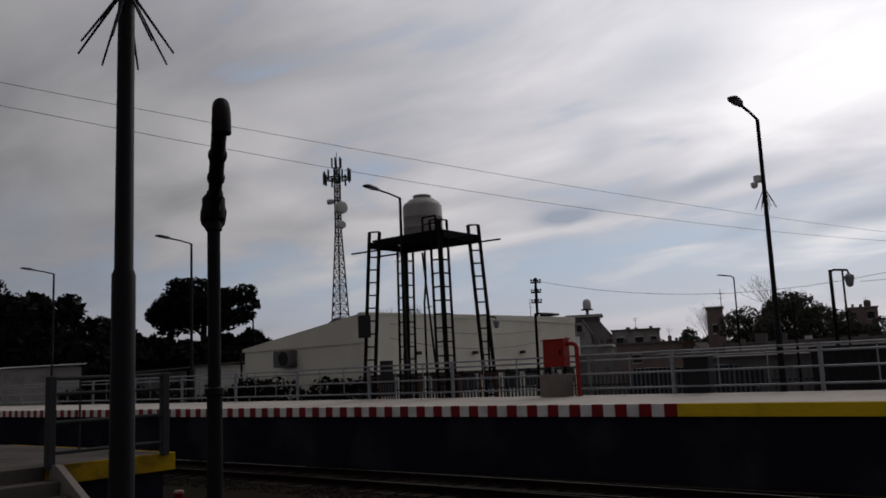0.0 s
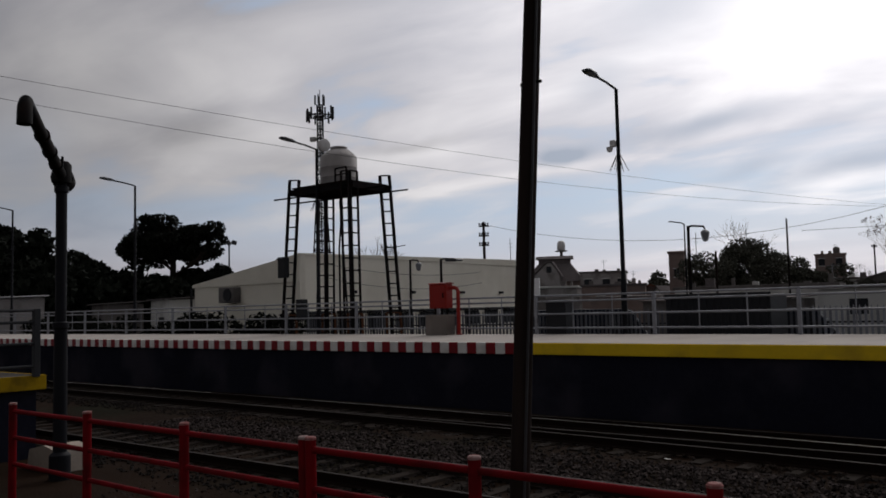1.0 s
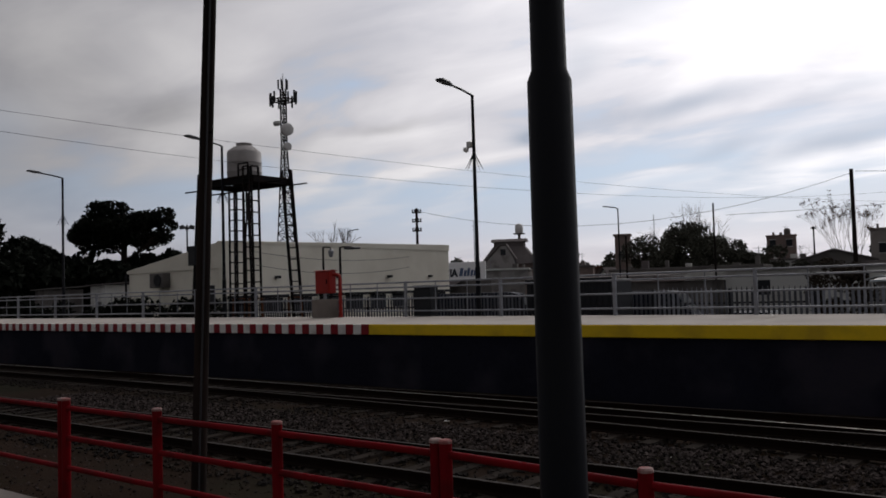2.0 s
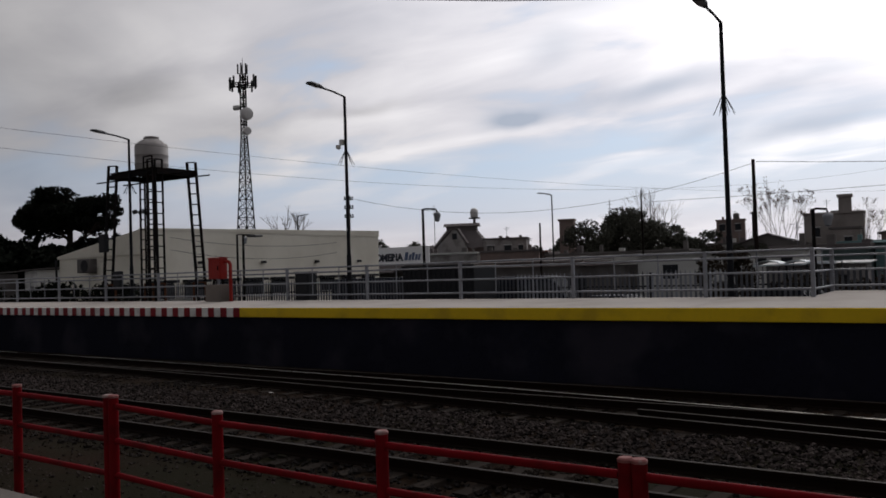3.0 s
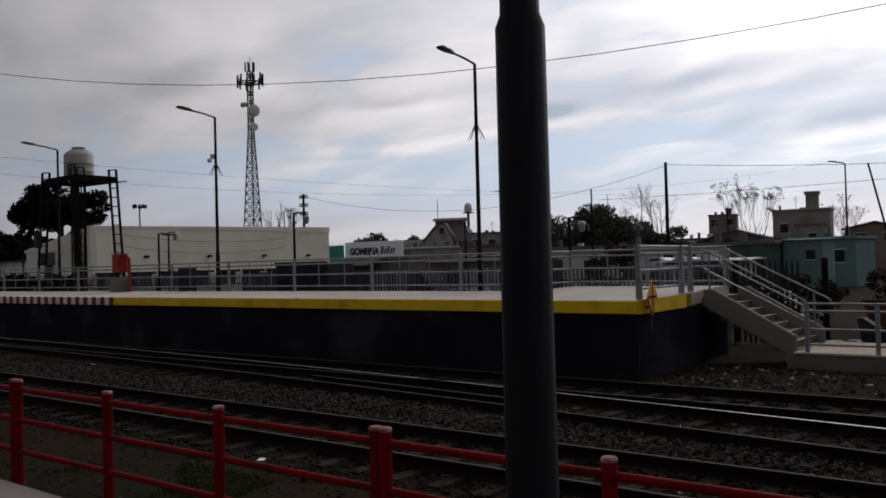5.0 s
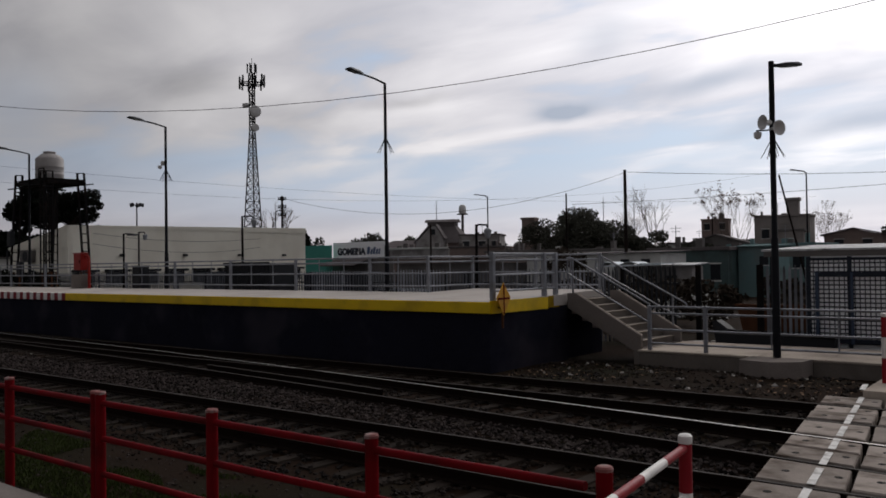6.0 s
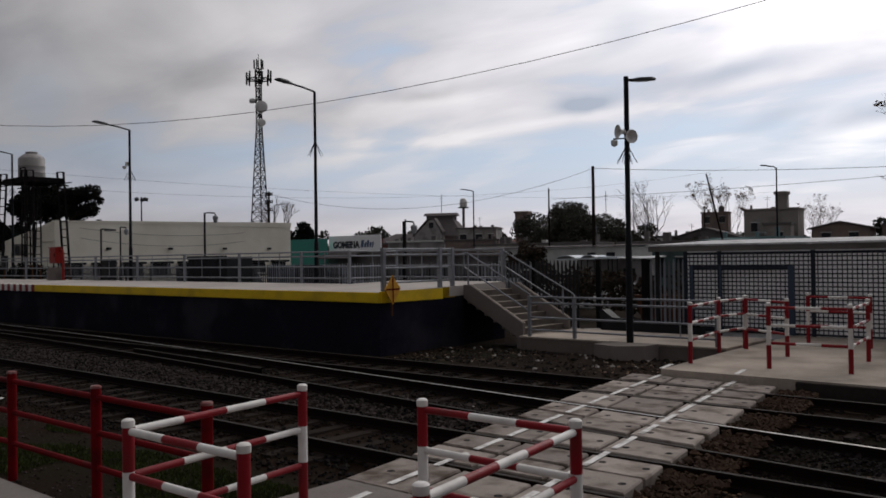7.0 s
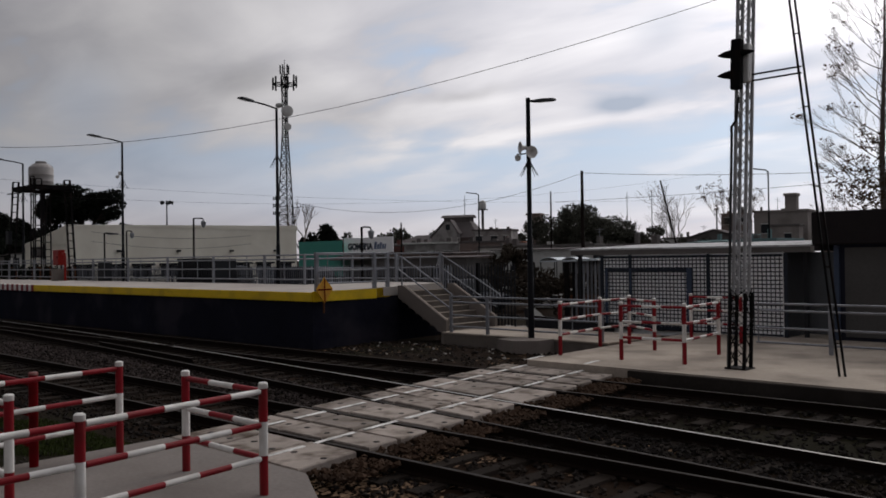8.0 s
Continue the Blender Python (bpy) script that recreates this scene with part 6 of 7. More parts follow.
lantern(-6.45, 24.15, 4.75, (0.75, 0.66), "black hooked post with a glass lantern in the yard")
lantern(-15.75, 24.0, 4.3, (0.72, 0.69), "black post with a flat lamp head in the yard", glass=False)
lantern(-20.5, 27.7, 4.62, (0.55, 0.45), "black post with a round lantern in the yard")
lantern(6.5, 23.75, 3.85, (0.62, 0.42), "black hooked post with a glass lantern behind the railing")


def street_light(x, y, h, d, label, name="street_lamp"):
    t = thing(name, (x, y, -0.2), label, "street lamp", "street lamps")
    part("pole", Shape().tube([(0, 0, 0), (0, 0, h)], [0.085, 0.055], 8), POLE_STEEL, t, smooth=True)
    part("arm", Shape().tube([(0, 0, h - 0.1), (d[0] * 0.2, d[1] * 0.2, h + 0.08), (d[0] * 0.75, d[1] * 0.75, h + 0.14)], 0.05, 8), POLE_STEEL, t, smooth=True)
    luminaire(t, Vector((d[0] * 0.7, d[1] * 0.7, h + 0.14)), d)
    return t


street_light(-25.6, 68.2, 9.1, (-0.8, -0.6), "thin grey street lamp among the houses")
street_light(3.6, 70.2, 9.3, (-0.75, -0.66), "thin grey street lamp beside the bare trees")
street_light(-62.0, 72.0, 9.6, (0.8, 0.6), "grey street lamp behind the cream building")
fl = thing("floodlight_mast", (-85.3, 66.5, -0.2), "thin mast with a cluster of round floodlights", "floodlight")
part("pole", Shape().tube([(0, 0, 0), (0, 0, 11.8)], [0.13, 0.09], 8), POLE_STEEL, fl)
for a in range(5):
    part("floodlight", Shape().lathe([(0.12, 0), (0.3, 0.3), (0.3, 0.36), (0.1, 0.34)], 12, m=Matrix.Translation((0.55 * math.cos(a * 1.26), 0.55 * math.sin(a * 1.26), 11.5)) @ Matrix.Rotation(a * 1.26, 4, "Z") @ Matrix.Rotation(radians(100), 4, "Y")), LAMP_HEAD, fl)


def power_pole(x, y, h, r, arms, label, lean=(0, 0)):
    t = thing("utility_pole", (x, y, -0.2), label, "utility pole", "utility poles")
    part("pole", Shape().tube([(0, 0, 0), (lean[0], lean[1], h)], [r, r * 0.7], 8), WOOD_POLE, t, smooth=True)
    for k in range(arms):
        z = h - 0.35 - 0.65 * k
        part("crossarm", Shape().box((-0.34, -0.05, z), (0.34, 0.05, z + 0.1), 0.01, Matrix.Rotation(0.6, 4, "Z")), WOOD_POLE, t)
        for s in (-0.28, -0.12, 0.12, 0.28):
            part("insulator", Shape().lathe([(0.03, z + 0.12), (0.06, z + 0.16), (0.06, z + 0.24), (0.02, z + 0.28)], 8, at=(s * math.cos(0.6), s * math.sin(0.6), 0)), GREY_BOX, t)
    return t


power_pole(-3.79, 54.44, 8.87, 0.15, 0, "plain wooden pole carrying overhead wires")
power_pole(-17.83, 70.0, 9.0, 0.10, 0, "thin plain wooden pole among the houses")
power_pole(-30.5, 46.6, 8.3, 0.12, 3, "wooden pole with three crossarms behind the cream building")
power_pole(13.35, 37.5, 6.0, 0.05, 0, "thin leaning pole above the shed roofs", lean=(-1.2, -0.6))
power_pole(-14.3, 46.1, 5.3, 0.08, 0, "short plain wooden pole in the yard")


# ---- overhead wires ----
def wire(name, pts, r, label):
    s = Shape().tube(pts, r, 5)
    return single(name, s, CABLE, label, "cable", "overhead wires")


wire("overhead_wire", [(x, 6.42 + 0.34 * x + 0.58 * min(1.0, max(0.0, x) / 3), 6.94 - 0.299 * x + 0.01412 * x * x - 0.0001 * x ** 3) for x in [-0.06 + 1.28 * k for k in range(27)]], 0.006, "sagging overhead wire above the tracks")


def span(a, b, sag, r, label, n=14):
    a, b = Vector(a), Vector(b)
    wire("overhead_wire", [a.lerp(b, k / n) - Vector((0, 0, sag * 4 * (k / n) * (1 - k / n))) for k in range(n + 1)], r, label)


span((-3.4, 53.9, 8.45), (45, 60, 8.6), 1.3, 0.016, "overhead wire strung from the wooden pole")
span((-3.4, 53.9, 8.45), (-30.5, 46.6, 7.9), 2.0, 0.013, "slack overhead wire between two wooden poles")
span((-16.2, 68.3, 7.6), (45, 60.1, 8.4), 0.6, 0.016, "overhead wire above the roofs")
power_pole(45, 60.05, 9.6, 0.15, 1, "tall wooden pole beyond the houses")
power_pole(33.3, 18.1, 9.6, 0.14, 1, "wooden pole on the pavement holding a wire")
for z, sag in ((4.55, 0.35), (3.9, 0.45)):
    span((-26.0 - 0.10, 28.0, z), (-27.1 - 0.10 + 0.2, 41.5, z - 0.1), sag, 0.012, "slack cable hung along the cream wall")
# a pair of wires crossing the railway, receding to the right
power_pole(-20.0, -13.6, 10.6, 0.15, 1, "tall wooden pole on the other side of the railway")
power_pole(-21.0, 113.0, 9.0, 0.13, 1, "wooden pole with a crossarm beyond the yard")
for c, y0, dy, z0, dz, sag in (("upper", -42.15, 142.9, 14.6, -2.97, 29.51), ("lower", -37.9, 127.5, 17.83, -0.24, 49.77)):
    ks = [0.2 + 0.53 * k / 30 for k in range(31)]
    wire("overhead_wire", [(-30 + 50 * k, y0 + dy * k, z0 + dz * k - sag * k * (1 - k)) for k in ks], 0.0045, "thin overhead wire crossing above the railway")


# ---- houses beyond the yard ----
def house(at, w, d, h, roof, wallm, roofm, label, rz=0, wins=(), gable=0.0, chimney=None, tank=False):
    t = thing("house", at, label, "house", "houses beyond the railway", rz=rz)
    part("wall", Shape().box((-w / 2, -d / 2, 0), (w / 2, d / 2, h)), wallm, t)
    if roof == "gable":
        part("gable", Shape().prism([(-w / 2, h), (w / 2, h), (0, h + gable)], -d / 2, d / 2, axis=1), wallm, t)
        for s in (-1, 1):
            part("roof", Shape().prism([(0, h + gable + 0.02), (0, h + gable + 0.17), (s * (w / 2 + 0.4), h - 0.4 * gable / (w / 2) + 0.17), (s * (w / 2 + 0.4), h - 0.4 * gable / (w / 2) + 0.02)], -d / 2 - 0.3, d / 2 + 0.3, axis=1), roofm, t)
    elif roof == "hip":
        part("roof", Shape().add([(-w / 2 - 0.4, -d / 2 - 0.4, h), (w / 2 + 0.4, -d / 2 - 0.4, h), (w / 2 + 0.4, d / 2 + 0.4, h), (-w / 2 - 0.4, d / 2 + 0.4, h), (-w / 5, 0, h + gable), (w / 5, 0, h + gable)],
                                 [(3, 2, 1, 0), (0, 1, 5, 4), (1, 2, 5), (2, 3, 4, 5), (3, 0, 4)]), roofm, t)
    else:
        part("roof", Shape().box((-w / 2 - 0.15, -d / 2 - 0.15, h), (w / 2 + 0.15, d / 2 + 0.15, h + 0.25), 0.02), roofm, t)
    if roof == "flat" and w > 4:
        g = random.Random(label)
        for k in range(int(w / 1.6)):
            x, y, cw = g.uniform(-w / 2 + 0.5, w / 2 - 0.5), g.uniform(-d / 2 + 0.4, d / 2 - 0.4), g.uniform(0.12, 0.35)
            part("roof_box", Shape().box((x - cw, y - cw, h + 0.24), (x + cw, y + cw, h + 0.25 + g.uniform(0.25, 0.8)), 0.02), g.choice((wallm, ROOF_DARK, GREYWALL)), t)
        ax = g.uniform(-w / 2 + 0.4, w / 2 - 0.4)
        part("aerial", Shape().tube([(ax, 0, h + 0.2), (ax, 0, h + 1.9)], 0.03, 5).bar((ax - 0.45, 0, h + 1.7), (ax + 0.45, 0, h + 1.7), 0.03).bar((ax - 0.3, 0, h + 1.45), (ax + 0.3, 0, h + 1.45), 0.03), GALV, t)
    for x, z, ww, hh in wins:
        win = part("window", Shape().box((x - ww / 2, -d / 2 - 0.03, z), (x + ww / 2, -d / 2 + 0.05, z + hh), 0.01), GLASS_DARK, t)
        part("frame", Shape().box((x - ww / 2 - 0.08, -d / 2 - 0.05, z - 0.1), (x + ww / 2 + 0.08, -d / 2 + 0.02, z - 0.005), 0.005), WHITEWASH, win)
        part("lintel", Shape().box((x - ww / 2 - 0.08, -d / 2 - 0.045, z + hh + 0.005), (x + ww / 2 + 0.08, -d / 2 + 0.02, z + hh + 0.1), 0.005), WHITEWASH, win)
    if chimney:
        x, y, cw, ch = chimney
        c = part("chimney", Shape().box((x - cw / 2, y - cw / 2, h), (x + cw / 2, y + cw / 2, h + ch), 0.02), wallm, t)
        part("chimney_cap", Shape().box((x - cw / 2 - 0.15, y - cw / 2 - 0.15, h + ch), (x + cw / 2 + 0.15, y + cw / 2 + 0.15, h + ch + 0.35), 0.03), wallm, c)
    if tank:
        part("roof_tank", Shape().lathe([(0.5, h + 0.25), (0.55, h + 0.35), (0.55, h + 1.2), (0.3, h + 1.4), (0.12, h + 1.45)], 14, at=(w * 0.2, 0, 0)), GREYWALL, t, smooth=True)
    return t


def villa(at, rz, label):
    """A broad dark hipped roof with a raised monitor on top and a pale gabled wing."""
    t = thing("house", at, label, "house", "houses beyond the railway", rz=rz)
    part("wall", Shape().box((-3.6, -3.2, 0), (3.9, 3.2, 5.9)), BRICKWALL, t)
    part("roof", Shape().add([(-3.9, -3.5, 5.8), (4.3, -3.5, 5.8), (4.3, 3.5, 5.8), (-3.9, 3.5, 5.8), (-2.2, -1.4, 8.35), (2.3, -1.4, 8.35), (2.3, 1.4, 8.35), (-2.2, 1.4, 8.35)],
                             [(3, 2, 1, 0), (4, 5, 6, 7), (0, 1, 5, 4), (1, 2, 6, 5), (2, 3, 7, 6), (3, 0, 4, 7)]), ROOF_DARK, t)
    mon = part("monitor", Shape().box((-2.1, -1.3, 8.351), (2.2, 1.3, 9.05)), ROOF_DARK, t, "low louvred monitor on the ridge")
    part("monitor_roof", Shape().prism([(-1.7, 9.06), (1.7, 9.06), (0.6, 9.5), (-0.6, 9.5)], -2.5, 2.6, axis=0), ROOF_DARK, mon)
    wing = part("gabled_wing", Shape().prism([(-2.9, 0), (1.2, 0), (1.2, 6.6), (0.1, 8.3), (-0.6, 8.3), (-2.9, 5.9)], -5.2, -3.3, axis=1), WALL_DIM, t, "pale weathered gable wall")
    part("wing_roof", Shape().prism([(-3.2, 5.75), (-0.65, 8.42), (0.15, 8.42), (1.5, 6.4), (1.5, 6.55), (0.2, 8.58), (-0.7, 8.58), (-3.2, 5.95)], -5.4, -3.25, axis=1), ROOF_DARK, wing)
    for x, z in ((-0.25, 7.0), (-1.6, 4.2), (0.4, 4.2)):
        part("window", Shape().box((x - 0.35, -5.23, z), (x + 0.35, -5.15, z + 0.85), 0.01), GLASS_DARK, wing)
    return t


villa((-60.6, 104.0, -0.2), 26, "brown house with a broad dark hipped roof and pale gable")
house((-52.6, 103.6, -0.2), 6.0, 5, 6.7, "flat", WALL_DIM, ROOF_DARK, "flat-roofed dull house with a wide dark eave", rz=26, wins=((-2.0, 5.0, 1.0, 0.9), (0.4, 5.0, 1.0, 0.9), (2.2, 5.0, 0.7, 0.9)))
house((-64.0, 92.0, -0.2), 7.5, 5, 4.5, "flat", BRICK_RED, GREYWALL, "low red brick house with a flat roof", rz=24, wins=((-2.0, 2.6, 1.0, 0.9), (1.6, 2.6, 1.0, 0.9)))
house((-55.5, 93.5, -0.2), 8.5, 5, 4.7, "flat", WALL_DIM, WHITEWASH, "low pale flat-roofed house with dark openings", rz=24, wins=((-2.8, 2.8, 1.2, 0.8), (0.0, 2.8, 1.2, 0.8), (2.6, 2.8, 1.4, 0.8)))
house((-46.5, 95.0, -0.2), 7.5, 5, 4.7, "flat", BRICKWALL, ROOF_DARK, "brown house with a low dark flat roof", rz=24, wins=((-1.5, 2.6, 1.0, 0.9), (1.6, 2.6, 1.0, 0.9)))
house((-44.5, 101, -0.2), 6.0, 6, 3.6, "gable", BRICKWALL, ROOF_RED, "low brown house with a pitched tiled roof", rz=24, gable=1.1, wins=((-1.4, 2.2, 1.0, 1.1), (1.4, 2.2, 1.0, 1.1)))
house((-40.0, 94.6, -0.2), 1.3, 3, 3.5, "gable", WHITEWASH, ROOF_DARK, "narrow white gable end among the roofs", rz=0, gable=0.9)
house((-37.9, 94.2, -0.2), 1.7, 1.8, 8.2, "flat", BRICKWALL, BRICKWALL, "narrow brown brick tower block above the roofs", rz=20, wins=((0, 5.5, 0.6, 0.9),))
house((-33.0, 95.5, -0.2), 8, 6, 4.2, "gable", BRICKWALL, ROOF_DARK, "brick house with a pitched roof beside the trees", rz=20, gable=2.2, wins=((-1.5, 1.5, 1.2, 1.2), (1.5, 1.5, 1.2, 1.2)))
house((-37.4, 156.0, -0.2), 4.8, 3.5, 10.0, "flat", BRICKWALL, BRICKWALL, "square brown brick upper storey with a roof tank", rz=14, wins=((-1.4, 8.2, 1.0, 1.2), (1.3, 8.2, 1.0, 1.2)), tank=True)
house((-10.6, 110.0, -0.2), 6.4, 4, 7.8, "flat", TAN, TAN, "tall faded tan house with a broad stepped chimney", rz=8, wins=((-1.9, 5.2, 0.9, 1.1), (1.9, 4.6, 1.2, 0.9)), chimney=(1.3, -1.6, 1.35, 1.9))
house((-8.6, 105.8, -0.2), 3.1, 2.2, 5.9, "flat", TAN, GREYWALL, "narrow stepped annexe below the chimney", rz=8, wins=((0.3, 4.2, 0.8, 0.8),))
house((-2.4, 110.0, -0.2), 6.2, 5, 5.3, "gable", BRICKWALL, ROOF_DARK, "red-brown house with a low pitched roof", rz=6, gable=0.7, wins=((-1.5, 3.8, 1.0, 1.0), (1.5, 3.8, 1.0, 1.0)))
house((5.5, 112, -0.2), 7, 5, 5.4, "flat", BRICKWALL, ROOF_DARK, "low brown house with a roof tank", rz=-2, wins=((-1.5, 3.4, 1.1, 1.1), (1.5, 3.4, 1.1, 1.1)), tank=True)
house((-16.5, 104, -0.2), 8, 5, 4.4, "gable", GREYWALL, ROOF_DARK, "low grey house with a patched roof", rz=10, gable=1.2, wins=((-2, 2.0, 1.1, 1.1), (1.5, 2.0, 1.1, 1.1)))
house((-24.0, 112, -0.2), 7, 5, 4.8, "flat", WHITEWASH, GREYWALL, "small pale flat-roofed house between trees", rz=12, wins=((-2, 2.6, 1.1, 1.1), (1.5, 2.6, 1.1, 1.1)))
house((0.9, 72.6, -0.2), 6.9, 5, 3.6, "flat", TEAL, TEAL, "faded turquoise low house with a flat roof", rz=-3, wins=((-2.1, 1.9, 0.9, 0.9), (0.3, 2.1, 0.8, 0.6), (2.2, 1.9, 0.9, 0.9)))
house((-1.1, 60.4, -0.2), 5.8, 4, 3.25, "flat", TEAL_DARK, ROOF_DARK, "low grimy green shop with a dark roof edge", rz=0, wins=((-1.9, 1.0, 1.1, 1.3), (0.2, 1.0, 1.1, 1.3), (2.0, 1.2, 0.7, 1.1)))
house((16.0, 86, -0.2), 12, 8, 3.6, "gable", BRICKWALL, ROOF_RED, "brick house with a red tiled roof", rz=-12, gable=1.8, wins=((-3, 1.6, 1.3, 1.3), (2, 1.6, 1.3, 1.3)))
house((28.0, 80, -0.2), 12, 8, 4.4, "flat", BRICKWALL, GREYWALL, "flat-roofed brown brick house with a tank", rz=-14, wins=((-3, 3.0, 1.3, 1.3), (2, 3.0, 1.3, 1.3)), tank=True)
house((-22.0, 75.0, -0.2), 13, 6, 3.6, "flat", WHITEWASH, GREYWALL, "low white row of small shops", rz=10, wins=((-4, 1.2, 1.5, 1.4), (0, 1.2, 1.5, 1.4), (4, 1.2, 1.5, 1.4)))
house((-80.0, 118.0, -0.2), 14, 9, 5.0, "hip", BRICKWALL, ROOF_DARK, "brick house among trees", rz=35, gable=2.0, wins=((-3, 2.6, 1.3, 1.2), (2, 2.6, 1.3, 1.2)))
wtb = thing("water_tower", (-69.4, 120.4, 0.2), "far water tower with a round white tank on a column", "water tower")
part("column", Shape().tube([(0, 0, -0.6), (0, 0, 10.95)], [0.28, 0.24], 10), GREYWALL, wtb, smooth=True)
part("gallery", Shape().lathe([(0.95, 10.9), (1.0, 11.0), (1.0, 11.05)], 16), GREYWALL, wtb)
part("tank", Shape().lathe([(0.55, 11.05), (0.66, 11.2), (0.68, 11.9), (0.6, 12.4), (0.35, 12.65), (0.1, 12.7)], 18), OFFWHITE, wtb, smooth=True)
for x, y, h in ((-100, 150, 17), (-63, 160, 16), (-46, 140, 14.5)):
    an = thing("antenna_pole", (x, y, -0.2), "thin far antenna pole", "antenna", "far antenna poles")
    part("pole", Shape().tube([(0, 0, 0), (0, 0, h)], [0.12, 0.06], 6), GALV, an)
    part("dipole", Shape().bar((-0.5, 0, h - 1), (0.5, 0, h - 1), 0.08), GALV, an)
    part("dipole", Shape().bar((-0.4, 0, h - 1.8), (0.4, 0, h - 1.8), 0.08), GALV, an)

# tyre shop with its signboard
ts = thing("shop", (-47.35, 75.3, -0.2), "tyre shop with a white lettered signboard and dark canopy", "shop")
part("wall", Shape().box((-5.0, -2.6, 0), (5.0, 4, 3.4)), GREYWALL, ts)
part("canopy", Shape().prism([(-5.2, 2.5), (-2.6, 3.3), (-2.6, 3.42), (-5.2, 2.62)], -4.6, 1.2, axis=0), ROOF_DARK, ts)
part("signboard", Shape().box((-4.5, -2.9, 3.45), (4.5, -2.75, 5.3), 0.02), SIGN_WHITE, ts, "white signboard")
txt = bpy.data.curves.new("lettering", "FONT")
txt.body, txt.size, txt.extrude, txt.offset = "GOMERIA", 1.05, 0.01, 0.06
txt.materials.append(SIGN_INK)
lt = new("lettering", txt)
lt.parent = ts
lt.matrix_basis = pose(-3.7, -2.92, 3.85, 90, 0, 0)
lg = Shape()
for k, (x, w, h) in enumerate(((0.0, 0.42, 0.85), (0.55, 0.32, 0.6), (0.98, 0.32, 0.82), (1.42, 0.3, 0.6), (1.84, 0.24, 0.62))):
    lg.prism([(1.15 + x, 3.85), (1.15 + x + w, 3.85), (1.3 + x + w, 3.85 + h), (1.3 + x, 3.85 + h)], -2.925, -2.902, axis=1)
part("logo_bars", lg, SIGN_BLUE, ts, "slanted blue bars")
single("green_screen", Shape().box((-60.0, 71.5, 0), (-51.2, 71.62, 4.8), 0.01), GREEN_SHEET, "green sheet screen beside the tyre shop", "screen")


# ---- trees ----
def leaf_cloud(blobs, count, size, seed):
    """Leaves as small quads scattered through flattened blobs (x, y, z, rx, rz)."""
    g = np.random.RandomState(seed)
    bl = np.array(blobs, float)
    wgt = bl[:, 3] ** 2 * bl[:, 4]
    pick = g.choice(len(bl), count, p=wgt / wgt.sum())
    d = g.normal(size=(count, 3))
    d /= np.linalg.norm(d, axis=1)[:, None]
    r = g.uniform(0.25, 1.0, count) ** 0.5
    c = bl[pick]
    pos = c[:, :3] + d * r[:, None] * np.stack([c[:, 3], c[:, 3], c[:, 4]], 1)
    u = g.normal(size=(count, 3))
    u /= np.linalg.norm(u, axis=1)[:, None]
    w = np.cross(u, g.normal(size=(count, 3)))
    w /= np.linalg.norm(w, axis=1)[:, None]
    s = size * g.uniform(0.5, 1.4, (count, 1))
    v = np.stack([pos - u * s, pos + w * s * 0.55, pos + u * s, pos - w * s * 0.55], 1).reshape(-1, 3)
    sh = Shape()
    sh.v = [tuple(p) for p in v.tolist()]
    sh.f = [(4 * i, 4 * i + 1, 4 * i + 2, 4 * i + 3) for i in range(count)]
    sh.s = [0] * count
    return sh


def cloud_part(name, sh, material, parent, label=""):
    me = bpy.data.meshes.new(name)
    me.from_pydata(sh.v, [], sh.f)
    me.materials.append(material)
    ob = new(name, me)
    ob.parent = parent
    return tagged(ob, label)


def limb(s, p, d, length, r, depth, g, tips, bend=0.25, split=(2, 3), shrink=0.72):
    """A forking limb of tapered pieces."""
    p, d = Vector(p), Vector(d).normalized()
    q = p + d * length
    mid = p.lerp(q, 0.5) + Vector((g.uniform(-1, 1), g.uniform(-1, 1), g.uniform(-0.5, 1))) * length * 0.06
    s.tube([p, mid, q], [r, r * 0.85, r * 0.68], 6 if r > 0.03 else 4, caps=False)
    if depth == 0:
        tips.append(q)
        return
    for _ in range(g.randint(*split)):
        nd = (d + Vector((g.uniform(-1, 1), g.uniform(-1, 1), g.uniform(-0.35, 0.9))) * bend * 2).normalized()
        limb(s, q, nd, length * shrink * g.uniform(0.8, 1.15), r * 0.62, depth - 1, g, tips, bend, split, shrink)


def leafy_tree(at, h, spread, crown_z, n_leaves, size, material, label, seed, flat=0.45, lumps=9, name="tree"):
    g = random.Random(seed)
    t = thing(name, at, label, "tree")
    s, tips = Shape(), []
    trunk = h * crown_z
    s.tube([(0, 0, 0), (g.uniform(-0.2, 0.2), g.uniform(-0.2, 0.2), trunk * 0.5), (g.uniform(-0.3, 0.3), g.uniform(-0.3, 0.3), trunk)], [h * 0.035, h * 0.028, h * 0.022], 8)
    for k in range(5):
        a = k * 1.26 + g.uniform(-0.4, 0.4)
        limb(s, (0, 0, trunk * g.uniform(0.8, 1.0)), (math.cos(a), math.sin(a), g.uniform(0.4, 1.1)), spread * 0.45, h * 0.013, 2, g, tips, 0.3)
    part("trunk", s, BARK, t, smooth=True)
    blobs = []
    for k in range(int(lumps * 2.4)):
        a, rr = g.uniform(0, 6.28), spread * math.sqrt(g.uniform(0.02, 0.75))
        R = spread * g.uniform(0.17, 0.34)
        zz = h * crown_z + (h - R * flat - h * crown_z) * g.uniform(0.1, 1.0) * (1 - 0.3 * (rr / spread) ** 2)
        blobs.append((rr * math.cos(a), rr * math.sin(a), zz, R, R * flat * g.uniform(0.8, 1.3)))
    cloud_part("crown", leaf_cloud(blobs, n_leaves, size, seed), material, t, "uneven crown of small leaves")
    return t


